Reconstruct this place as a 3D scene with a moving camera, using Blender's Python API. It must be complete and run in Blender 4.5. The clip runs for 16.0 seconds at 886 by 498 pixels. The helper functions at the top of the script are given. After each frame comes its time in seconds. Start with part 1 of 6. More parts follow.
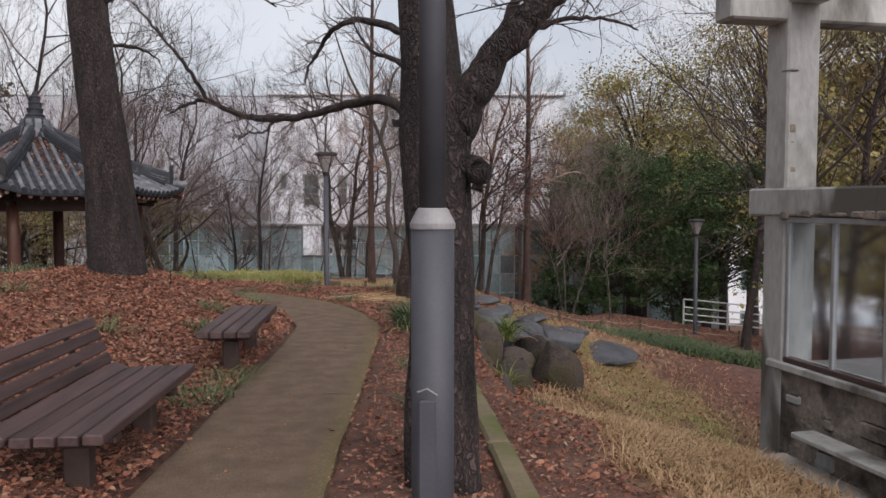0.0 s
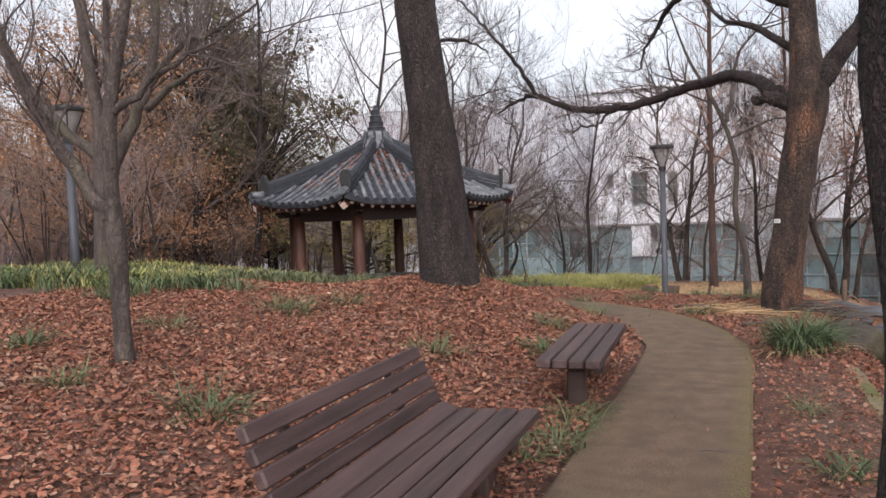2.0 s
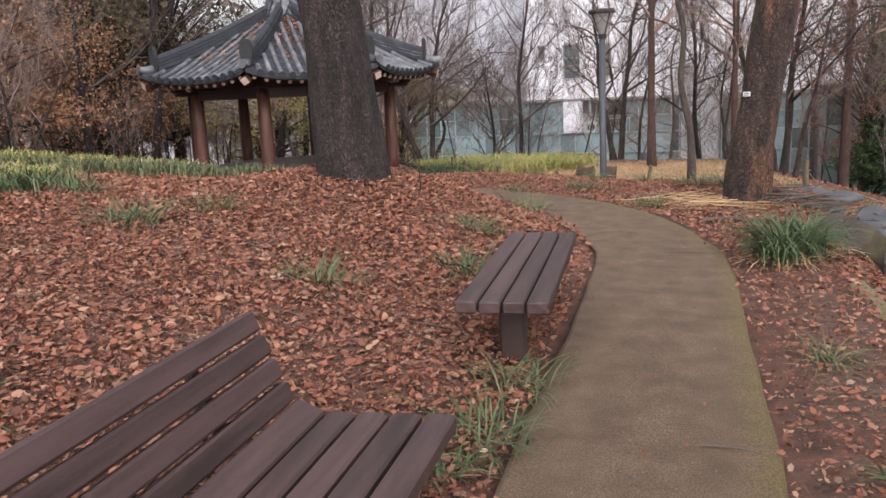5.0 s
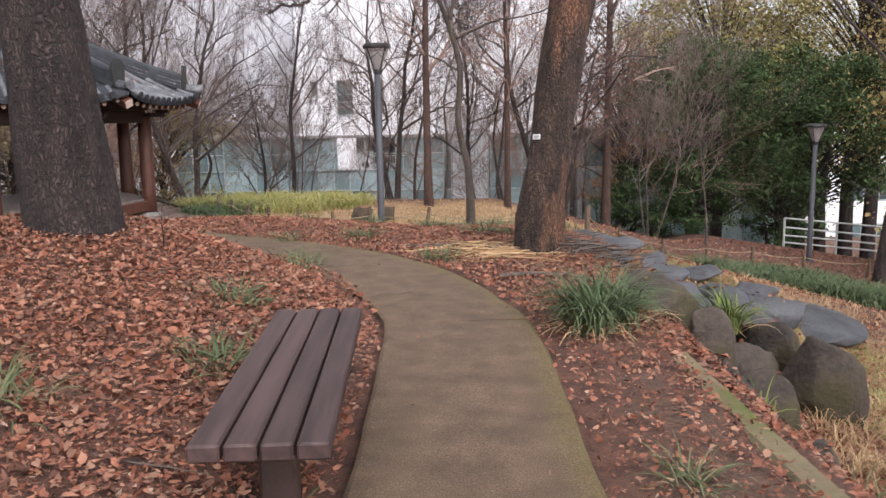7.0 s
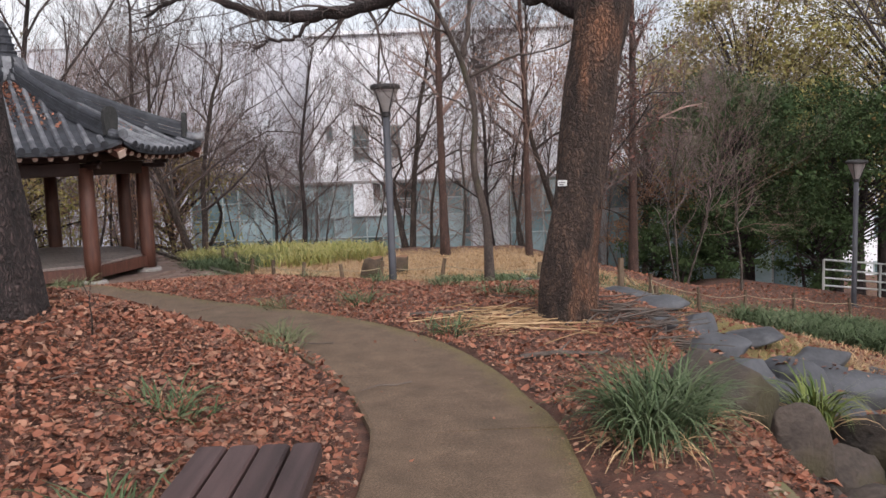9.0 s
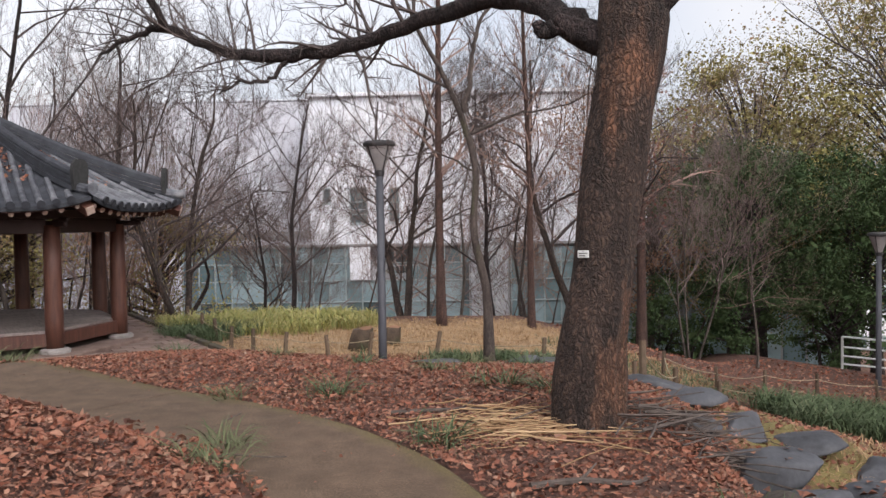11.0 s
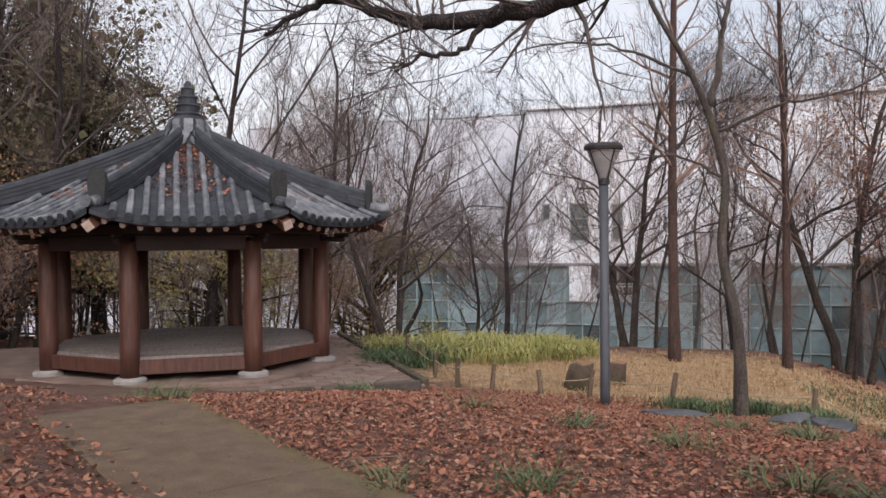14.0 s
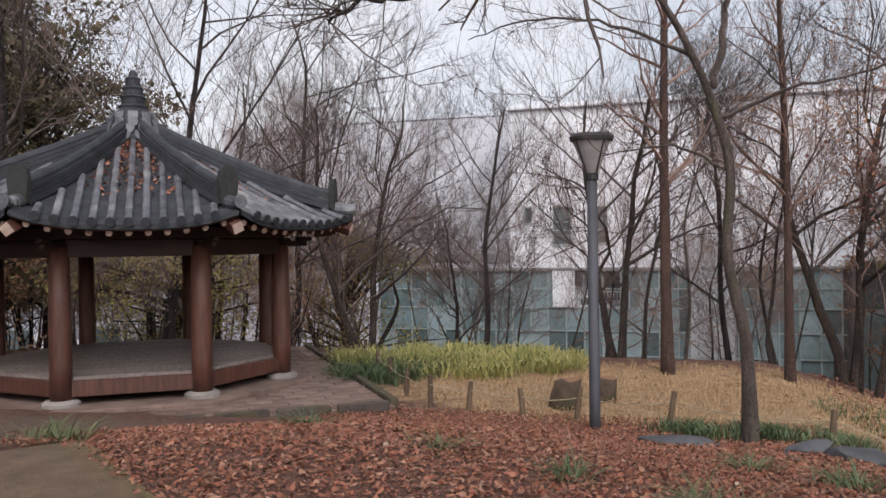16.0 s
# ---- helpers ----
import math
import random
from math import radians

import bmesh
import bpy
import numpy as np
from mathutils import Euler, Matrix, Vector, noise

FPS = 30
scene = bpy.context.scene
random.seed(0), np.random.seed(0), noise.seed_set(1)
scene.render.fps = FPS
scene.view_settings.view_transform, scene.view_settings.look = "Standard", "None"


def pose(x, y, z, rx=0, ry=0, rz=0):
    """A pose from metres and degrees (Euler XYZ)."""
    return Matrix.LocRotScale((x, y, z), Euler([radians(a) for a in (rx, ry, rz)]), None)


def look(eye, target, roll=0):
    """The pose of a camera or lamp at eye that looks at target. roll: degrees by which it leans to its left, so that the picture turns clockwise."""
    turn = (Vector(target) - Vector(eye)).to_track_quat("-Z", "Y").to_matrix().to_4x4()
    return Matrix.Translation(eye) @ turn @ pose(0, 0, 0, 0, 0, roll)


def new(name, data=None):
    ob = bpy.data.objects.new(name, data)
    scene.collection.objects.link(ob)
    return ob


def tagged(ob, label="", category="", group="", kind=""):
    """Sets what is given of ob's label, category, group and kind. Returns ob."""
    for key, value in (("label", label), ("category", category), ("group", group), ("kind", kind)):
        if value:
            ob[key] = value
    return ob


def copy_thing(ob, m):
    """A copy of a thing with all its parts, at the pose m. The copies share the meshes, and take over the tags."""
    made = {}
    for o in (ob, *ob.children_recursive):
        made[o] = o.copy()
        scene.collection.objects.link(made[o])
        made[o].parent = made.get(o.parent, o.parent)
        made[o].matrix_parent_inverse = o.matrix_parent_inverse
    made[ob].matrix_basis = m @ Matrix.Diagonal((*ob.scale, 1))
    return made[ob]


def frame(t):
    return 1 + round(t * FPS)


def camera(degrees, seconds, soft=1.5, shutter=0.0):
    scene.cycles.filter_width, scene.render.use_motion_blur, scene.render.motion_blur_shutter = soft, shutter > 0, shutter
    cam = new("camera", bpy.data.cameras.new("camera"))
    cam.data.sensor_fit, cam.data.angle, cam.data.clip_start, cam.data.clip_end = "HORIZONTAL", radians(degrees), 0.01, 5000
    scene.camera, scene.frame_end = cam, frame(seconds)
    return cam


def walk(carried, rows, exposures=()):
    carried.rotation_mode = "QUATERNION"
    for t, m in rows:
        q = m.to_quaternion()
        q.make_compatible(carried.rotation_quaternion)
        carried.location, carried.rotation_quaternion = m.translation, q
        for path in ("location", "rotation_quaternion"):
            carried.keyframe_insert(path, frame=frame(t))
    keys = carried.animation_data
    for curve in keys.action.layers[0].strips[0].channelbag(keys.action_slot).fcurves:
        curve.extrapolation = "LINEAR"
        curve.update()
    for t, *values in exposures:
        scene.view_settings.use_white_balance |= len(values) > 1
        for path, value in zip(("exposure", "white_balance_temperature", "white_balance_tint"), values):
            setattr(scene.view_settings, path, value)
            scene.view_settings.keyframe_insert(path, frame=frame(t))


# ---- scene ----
cam = camera(56.3, 16.0)
METRES, EYE, TURN = 10.9, 1.5, -1.1
ROWS = [
    (0.0, 0.0, 0.0, 0.0, -0.0, -3.23, 0.0),
    (0.5, -0.0155, 0.0272, 0.0002, 9.35, -3.01, 1.29),
    (1.0, -0.0237, 0.0627, -0.0002, 18.27, -2.82, 2.3),
    (1.5, -0.0315, 0.0941, -0.0024, 23.01, -2.71, 2.14),
    (2.0, -0.0442, 0.1252, -0.0018, 22.08, -2.76, 2.23),
    (2.5, -0.051, 0.1651, -0.0043, 21.74, -2.92, 2.5),
    (3.0, -0.0535, 0.1841, -0.0036, 21.87, -3.26, 2.15),
    (3.5, -0.0651, 0.2072, -0.0028, 20.55, -3.54, 1.71),
    (4.0, -0.0749, 0.2368, -0.0057, 18.63, -5.53, 1.93),
    (4.2, -0.0772, 0.2480, -0.0057, 18.58, -7.31, 1.94),
    (6.3, -0.1013, 0.3652, -0.0051, 6.93, -13.08, 1.77),
    (6.5, -0.1036, 0.3764, -0.0051, 4.12, -11.6, 0.95),
    (7.0, -0.1069, 0.4053, -0.0067, 1.83, -9.45, 0.84),
    (7.5, -0.1059, 0.4366, -0.0059, 2.64, -7.61, 0.87),
    (8.0, -0.1108, 0.468, -0.0067, 3.02, -6.87, 0.79),
    (8.5, -0.1091, 0.4979, -0.0084, 2.81, -6.32, 1.57),
    (9.0, -0.1015, 0.5283, -0.0064, 3.18, -6.47, 2.0),
    (9.5, -0.1002, 0.5626, -0.0069, 3.11, -5.2, 2.11),
    (10.0, -0.0992, 0.5905, -0.0078, 2.24, -3.11, 2.19),
    (10.2, -0.0999, 0.6031, -0.0079, 2.27, -2.48, 1.89),
    (12.3, -0.1078, 0.7354, -0.0092, 4.70, -1.60, -0.58),
    (12.5, -0.1085, 0.748, -0.0093, 5.01, -1.37, -0.55),
    (13.0, -0.1149, 0.7791, -0.0108, 5.56, -1.33, -0.05),
    (13.5, -0.1207, 0.8121, -0.0093, 15.7, -1.02, 0.36),
    (14.0, -0.1319, 0.8454, -0.0094, 18.39, -0.6, 0.54),
    (14.5, -0.1396, 0.876, -0.0111, 17.97, -0.64, 1.37),
    (15.0, -0.1404, 0.9099, -0.009, 18.46, -0.38, 1.53),
    (15.5, -0.1472, 0.9399, -0.0105, 18.01, -0.29, 0.87),
    (16.0, -0.156, 0.9734, -0.0116, 17.21, -0.27, 0.84),
]
walk(cam, [(t, pose(0, 0, EYE, 0, 0, TURN) @ pose(METRES * x, METRES * y, METRES * z, 90 + pitch, roll, yaw)) for t, x, y, z, yaw, pitch, roll in ROWS],
     [(0.0, 0.33), (1.0, 0.62), (2.5, 0.8), (4.0, 0.84), (6.0, 1.3), (6.5, 1.4), (7.0, 1.08), (7.5, 0.9), (8.0, 0.82), (9.5, 0.72), (12.5, 0.68), (15.0, 0.58), (16.0, 0.52)])

# ---- world and light: a bright overcast winter sky ----
world = bpy.data.worlds.new("overcast_sky")
scene.world = world
world.use_nodes = True
wn, wl = world.node_tree.nodes, world.node_tree.links
sky = wn.new("ShaderNodeTexSky")
sky.sky_type, sky.sun_disc = "NISHITA", False
sky.sun_elevation, sky.sun_rotation = radians(38), radians(150)
sky.air_density, sky.dust_density, sky.ozone_density = 1.0, 4.0, 1.0
veil = wn.new("ShaderNodeHueSaturation")
veil.inputs["Saturation"].default_value = 0.2
cloud_at = wn.new("ShaderNodeTexCoord")
cloud = wn.new("ShaderNodeTexNoise")
cloud.inputs["Scale"].default_value, cloud.inputs["Detail"].default_value = 2.2, 5.0
cloud_ramp = wn.new("ShaderNodeValToRGB")
cloud_ramp.color_ramp.elements[0].position, cloud_ramp.color_ramp.elements[0].color = 0.35, (0.83, 0.86, 0.94, 1)
cloud_ramp.color_ramp.elements[1].position, cloud_ramp.color_ramp.elements[1].color = 0.65, (1.14, 1.09, 1.09, 1)
cloud_mix = wn.new("ShaderNodeMix")
cloud_mix.data_type, cloud_mix.blend_type = "RGBA", "MULTIPLY"
cloud_mix.inputs["Factor"].default_value = 1.0
wl.new(sky.outputs[0], veil.inputs["Color"])
wl.new(cloud_at.outputs["Generated"], cloud.inputs["Vector"])
wl.new(cloud.outputs[0], cloud_ramp.inputs[0])
wl.new(veil.outputs[0], cloud_mix.inputs["A"])
wl.new(cloud_ramp.outputs[0], cloud_mix.inputs["B"])
wl.new(cloud_mix.outputs["Result"], wn["Background"].inputs["Color"])
wn["Background"].inputs["Strength"].default_value = 0.15
sun = new("sun", bpy.data.lights.new("sun", "SUN"))
sun.data.energy, sun.data.angle, sun.data.color = 0.7, radians(25), (1.0, 0.95, 0.9)
sun.matrix_world = look((0, 0, 30), (0.35 * 30 - 6, 20, 0))
scene.view_settings.exposure = 0.0

# ---- materials ----


def mat(name, dark, light, scale=6.0, rough=0.8, bump=0.3, fine=60.0, metal=0.0, stretch=(1, 1, 1), island=0.0, per_object=0.0, stain=None, dist=0.01, stain_at=(0.5, 0.62), runs=False):
    """A surface with two scales of variation: broad patches and fine grain, in metres of the object's own space."""
    m = bpy.data.materials.new(name)
    m.use_nodes = True
    n, l = m.node_tree.nodes, m.node_tree.links
    b = n["Principled BSDF"]
    at = n.new("ShaderNodeTexCoord")
    mp = n.new("ShaderNodeMapping")
    mp.inputs["Scale"].default_value = stretch
    l.new(at.outputs["Object"], mp.inputs["Vector"])
    big, small = n.new("ShaderNodeTexNoise"), n.new("ShaderNodeTexNoise")
    big.inputs["Scale"].default_value, big.inputs["Detail"].default_value = scale, 5
    small.inputs["Scale"].default_value, small.inputs["Detail"].default_value = fine, 4
    l.new(mp.outputs[0], big.inputs["Vector"])
    l.new(mp.outputs[0], small.inputs["Vector"])
    mixf = n.new("ShaderNodeMath")
    mixf.operation = "MULTIPLY_ADD"
    l.new(small.outputs[0], mixf.inputs[0])
    mixf.inputs[1].default_value = 0.45
    l.new(big.outputs[0], mixf.inputs[2])
    last = mixf.outputs[0]
    for amount, kind in ((island, "island"), (per_object, "object")):
        if amount:
            src = n.new("ShaderNodeNewGeometry") if kind == "island" else n.new("ShaderNodeObjectInfo")
            add = n.new("ShaderNodeMath")
            add.operation = "MULTIPLY_ADD"
            l.new(src.outputs["Random Per Island" if kind == "island" else "Random"], add.inputs[0])
            add.inputs[1].default_value = amount
            l.new(last, add.inputs[2])
            shift = n.new("ShaderNodeMath")
            shift.operation = "SUBTRACT"
            l.new(add.outputs[0], shift.inputs[0])
            shift.inputs[1].default_value = amount / 2
            last = shift.outputs[0]
    ramp = n.new("ShaderNodeValToRGB")
    ramp.color_ramp.elements[0].position, ramp.color_ramp.elements[0].color = 0.45, (*dark, 1)
    ramp.color_ramp.elements[1].position, ramp.color_ramp.elements[1].color = 0.98, (*light, 1)
    l.new(last, ramp.inputs[0])
    colour = ramp.outputs[0]
    if stain:
        sn = n.new("ShaderNodeTexNoise")
        sn.inputs["Scale"].default_value, sn.inputs["Detail"].default_value = scale * 0.45, 7
        l.new(mp.outputs[0] if runs else at.outputs["Object"], sn.inputs["Vector"])
        sr = n.new("ShaderNodeValToRGB")
        sr.color_ramp.elements[0].position, sr.color_ramp.elements[1].position = stain_at
        l.new(sn.outputs[0], sr.inputs[0])
        sm = n.new("ShaderNodeMix")
        sm.data_type = "RGBA"
        l.new(sr.outputs[0], sm.inputs["Factor"])
        l.new(colour, sm.inputs["A"])
        sm.inputs["B"].default_value = (*stain, 1)
        colour = sm.outputs["Result"]
    l.new(colour, b.inputs["Base Color"])
    b.inputs["Roughness"].default_value, b.inputs["Metallic"].default_value = rough, metal
    if bump:
        bp = n.new("ShaderNodeBump")
        bp.inputs["Strength"].default_value, bp.inputs["Distance"].default_value = bump, dist
        l.new(mixf.outputs[0], bp.inputs["Height"])
        l.new(bp.outputs[0], b.inputs["Normal"])
    return m


def leafy(name, stops, rough=0.7, even=0.3, patches=0.9):
    """Leaves: the colour differs from leaf to leaf and from bough to bough."""
    m = bpy.data.materials.new(name)
    m.use_nodes = True
    n, l = m.node_tree.nodes, m.node_tree.links
    g, r = n.new("ShaderNodeNewGeometry"), n.new("ShaderNodeValToRGB")
    e = r.color_ramp.elements
    while len(e) < len(stops):
        e.new(0.5)
    for i, c in enumerate(stops):
        e[i].position, e[i].color = i / (len(stops) - 1), (*c, 1)
    at, nz = n.new("ShaderNodeTexCoord"), n.new("ShaderNodeTexNoise")
    nz.inputs["Scale"].default_value, nz.inputs["Detail"].default_value = patches, 3
    l.new(at.outputs["Object"], nz.inputs["Vector"])
    wide, mixed = n.new("ShaderNodeMapRange"), n.new("ShaderNodeMix")
    wide.inputs["From Min"].default_value, wide.inputs["From Max"].default_value = 0.3, 0.7
    l.new(nz.outputs[0], wide.inputs["Value"])
    mixed.inputs["Factor"].default_value = even
    l.new(g.outputs["Random Per Island"], mixed.inputs["A"])
    l.new(wide.outputs[0], mixed.inputs["B"])
    l.new(mixed.outputs["Result"], r.inputs[0])
    l.new(r.outputs[0], n["Principled BSDF"].inputs["Base Color"])
    n["Principled BSDF"].inputs["Roughness"].default_value = rough
    n["Principled BSDF"].inputs["Specular IOR Level"].default_value = 0.25
    return m


def bark(name, dark, light, streak=None, ridge=1.0, streak_at=(0.58, 0.7)):
    """Furrowed bark, with plates stretched up the trunk."""
    m = mat(name, dark, light, 8, 0.95, 1.0, 40, stretch=(1, 1, 0.3), stain=streak, dist=0.03, stain_at=streak_at, runs=True)
    n, l = m.node_tree.nodes, m.node_tree.links
    at = n.new("ShaderNodeTexCoord")
    mp = n.new("ShaderNodeMapping")
    mp.inputs["Scale"].default_value = (1, 1, 0.3)
    vor = n.new("ShaderNodeTexVoronoi")
    vor.feature = "DISTANCE_TO_EDGE"
    vor.inputs["Scale"].default_value = 36
    warp = n.new("ShaderNodeTexNoise")
    warp.inputs["Scale"].default_value, warp.inputs["Detail"].default_value = 14, 6
    l.new(at.outputs["Object"], warp.inputs["Vector"])
    push = n.new("ShaderNodeMixRGB")
    push.blend_type, push.inputs[0].default_value = "ADD", 0.11
    l.new(at.outputs["Object"], push.inputs[1])
    l.new(warp.outputs["Color"], push.inputs[2])
    l.new(push.outputs[0], mp.inputs["Vector"])
    l.new(mp.outputs[0], vor.inputs["Vector"])
    cut = n.new("ShaderNodeValToRGB")
    cut.color_ramp.elements[1].position = 0.3
    l.new(vor.outputs[0], cut.inputs[0])
    b2 = n.new("ShaderNodeBump")
    b2.inputs["Strength"].default_value, b2.inputs["Distance"].default_value = 1.0 * ridge, 0.03
    l.new(cut.outputs[0], b2.inputs["Height"])
    skin = n["Principled BSDF"].inputs["Base Color"].links[0].from_socket
    crack = n.new("ShaderNodeMapRange")
    crack.inputs["To Min"].default_value, crack.inputs["To Max"].default_value = 1 - 0.62 * ridge, 1.2
    l.new(cut.outputs[0], crack.inputs["Value"])
    groove = n.new("ShaderNodeMixRGB")
    groove.blend_type, groove.inputs[0].default_value = "MULTIPLY", 1.0
    l.new(skin, groove.inputs[1])
    l.new(crack.outputs[0], groove.inputs[2])
    l.new(groove.outputs[0], n["Principled BSDF"].inputs["Base Color"])
    old = n["Principled BSDF"].inputs["Normal"].links[0].from_socket
    l.new(old, b2.inputs["Normal"])
    l.new(b2.outputs[0], n["Principled BSDF"].inputs["Normal"])
    return m


def glass(name, tint, rough=0.05):
    m = bpy.data.materials.new(name)
    m.use_nodes = True
    b = m.node_tree.nodes["Principled BSDF"]
    b.inputs["Base Color"].default_value = (*tint, 1)
    b.inputs["Roughness"].default_value = rough
    b.inputs["Transmission Weight"].default_value = 1.0
    b.inputs["IOR"].default_value = 1.1
    return m


WOOD = mat("recycled_timber", (0.025, 0.013, 0.0125), (0.082, 0.047, 0.045), 3, 0.62, 0.35, 70, stretch=(9, 0.7, 9), per_object=0.25, dist=0.004)
STEEL = mat("dark_bench_frame", (0.028, 0.016, 0.013), (0.065, 0.038, 0.031), 8, 0.6, 0.2, 90)
CONCRETE = mat("path_concrete", (0.070, 0.045, 0.028), (0.140, 0.092, 0.059), 5.5, 0.88, 0.9, 85, stain=(0.066, 0.045, 0.028), dist=0.010, stain_at=(0.55, 0.8))
KERB = mat("mossy_kerb", (0.105, 0.082, 0.048), (0.19, 0.15, 0.09), 3, 0.9, 0.4, 40, stain=(0.09, 0.10, 0.025))
POLE = mat("grey_pole_paint", (0.036, 0.037, 0.046), (0.060, 0.061, 0.073), 4, 0.62, 0.08, 80)
POLE_PALE = mat("pole_collar_paint", (0.17, 0.165, 0.17), (0.26, 0.25, 0.255), 6, 0.5, 0.08, 80)
CAP = mat("lantern_cap_paint", (0.018, 0.017, 0.018), (0.036, 0.033, 0.035), 6, 0.5, 0.1, 80)
LANTERN = mat("frosted_lantern_panel", (0.20, 0.185, 0.185), (0.34, 0.315, 0.31), 5, 0.35, 0.05, 60)
BARK_GREY = bark("grey_brown_bark", (0.022, 0.015, 0.013), (0.115, 0.080, 0.065), (0.12, 0.07, 0.048))
BARK_PEEL = bark("peeling_brown_bark", (0.018, 0.012, 0.010), (0.125, 0.076, 0.057), (0.22, 0.105, 0.062), 0.9, (0.53, 0.66))
BARK_DARK = bark("dark_pine_bark", (0.011, 0.007, 0.0075), (0.090, 0.060, 0.057))
BARK_PALE = bark("pale_smooth_bark", (0.038, 0.029, 0.024), (0.115, 0.092, 0.078), None, 0.35)
BARK_LIGHT = bark("pale_grey_brown_bark", (0.030, 0.022, 0.019), (0.105, 0.080, 0.069), (0.075, 0.070, 0.04), 0.5)
BARK_RED = bark("reddish_conifer_bark", (0.030, 0.017, 0.014), (0.105, 0.056, 0.044), None, 0.6)
TWIG = mat("winter_twigs", (0.070, 0.050, 0.046), (0.225, 0.165, 0.152), 2, 0.85, 0, 20, per_object=0.35)
TWIG_DARK = mat("dark_winter_twigs", (0.026, 0.019, 0.017), (0.085, 0.063, 0.058), 2, 0.85, 0, 20, per_object=0.3)
TWIG_RUST = mat("russet_twigs", (0.105, 0.066, 0.055), (0.30, 0.20, 0.168), 2, 0.85, 0, 20, per_object=0.3)
LEAF = leafy("fallen_leaf", [(0.055, 0.023, 0.018), (0.19, 0.072, 0.047), (0.30, 0.125, 0.078), (0.085, 0.037, 0.028), (0.34, 0.19, 0.130), (0.25, 0.088, 0.052), (0.12, 0.058, 0.043), (0.44, 0.32, 0.24)], even=0.3, patches=2.2)
STRAW = leafy("dry_straw", [(0.29, 0.180, 0.095), (0.47, 0.325, 0.19), (0.23, 0.135, 0.068), (0.39, 0.255, 0.14)])
BLADE = leafy("dark_grass_blade", [(0.026, 0.046, 0.018), (0.060, 0.090, 0.038), (0.115, 0.145, 0.075), (0.036, 0.062, 0.024), (0.20, 0.21, 0.125)], 0.55)
BLADE_LIME = leafy("yellow_green_grass_blade", [(0.09, 0.13, 0.030), (0.20, 0.23, 0.060), (0.055, 0.10, 0.024), (0.28, 0.26, 0.10)], 0.5)
BLADE_PALE = leafy("faded_grass_blade", [(0.075, 0.090, 0.042), (0.14, 0.145, 0.075), (0.055, 0.080, 0.034), (0.22, 0.18, 0.11)], 0.6)
BLADE_YELLOW = leafy("yellow_grass_blade", [(0.20, 0.21, 0.055), (0.36, 0.32, 0.10), (0.13, 0.17, 0.045), (0.42, 0.36, 0.17), (0.25, 0.22, 0.09)], 0.6)
EVERGREEN = leafy("evergreen_leaf", [(0.015, 0.030, 0.013), (0.032, 0.058, 0.022), (0.066, 0.102, 0.038), (0.046, 0.066, 0.026), (0.022, 0.042, 0.016)], 0.8, 0.5)
OLIVE = leafy("olive_leaf", [(0.26, 0.135, 0.075), (0.26, 0.170, 0.085), (0.20, 0.170, 0.066), (0.28, 0.245, 0.086), (0.40, 0.355, 0.125)], 0.7, 0.6, 0.28)
RUST = leafy("russet_leaf", [(0.23, 0.115, 0.065), (0.32, 0.17, 0.095), (0.19, 0.10, 0.06), (0.30, 0.205, 0.13)])
MAROON = leafy("withered_maroon_leaf", [(0.10, 0.040, 0.034), (0.17, 0.070, 0.055), (0.13, 0.070, 0.055)])
NEEDLE = leafy("pine_needle", [(0.060, 0.064, 0.034), (0.105, 0.102, 0.056), (0.155, 0.105, 0.068), (0.078, 0.080, 0.042)])
STONE = mat("weathered_boulder", (0.020, 0.016, 0.014), (0.098, 0.075, 0.062), 3.2, 0.9, 1.0, 26, per_object=0.2, stain=(0.060, 0.050, 0.026), dist=0.03)
SLATE = mat("flat_grey_stone", (0.028, 0.029, 0.034), (0.095, 0.097, 0.108), 3, 0.7, 0.4, 30, per_object=0.15, dist=0.01)
TILE = mat("grey_roof_tile", (0.026, 0.028, 0.036), (0.135, 0.138, 0.155), 6, 0.6, 0.4, 30, per_object=0.25, stain=(0.21, 0.21, 0.22), dist=0.008, stain_at=(0.54, 0.68))
RIDGE = mat("dark_ridge_and_groove_tile", (0.009, 0.010, 0.014), (0.034, 0.037, 0.047), 5, 0.75, 0.4, 40, stain=(0.045, 0.048, 0.056), stain_at=(0.58, 0.78))
TIMBER_RED = mat("red_brown_timber", (0.040, 0.014, 0.009), (0.105, 0.040, 0.026), 3, 0.6, 0.2, 50, stretch=(6, 6, 0.7), per_object=0.12, dist=0.004)
# the pavilion's timber again, with the shade under the roof put into its colour
TIMBER_SHADED = mat("shaded_timber", (0.014, 0.005, 0.004), (0.036, 0.014, 0.011), 3, 0.65, 0.2, 50)
RAFTER_END = mat("pale_rafter_end", (0.34, 0.24, 0.19), (0.55, 0.44, 0.38), 9, 0.7, 0.1, 60, per_object=0.2)
DECK = mat("worn_floor_board", (0.105, 0.085, 0.078), (0.23, 0.19, 0.175), 4, 0.6, 0.2, 60, stretch=(6, 0.6, 6), per_object=0.2, dist=0.004)
PAVER = mat("reddish_paver", (0.105, 0.066, 0.052), (0.22, 0.155, 0.13), 2.5, 0.85, 0.3, 40, per_object=0.3)
GRANITE = mat("pale_granite", (0.16, 0.145, 0.135), (0.28, 0.255, 0.24), 6, 0.8, 0.25, 70, per_object=0.1)
CRACKED = mat("peeling_white_concrete", (0.24, 0.235, 0.225), (0.46, 0.455, 0.44), 2.6, 0.9, 0.8, 18, stain=(0.10, 0.092, 0.080), dist=0.03, stain_at=(0.5, 0.6), stretch=(1, 1, 0.45), runs=True)
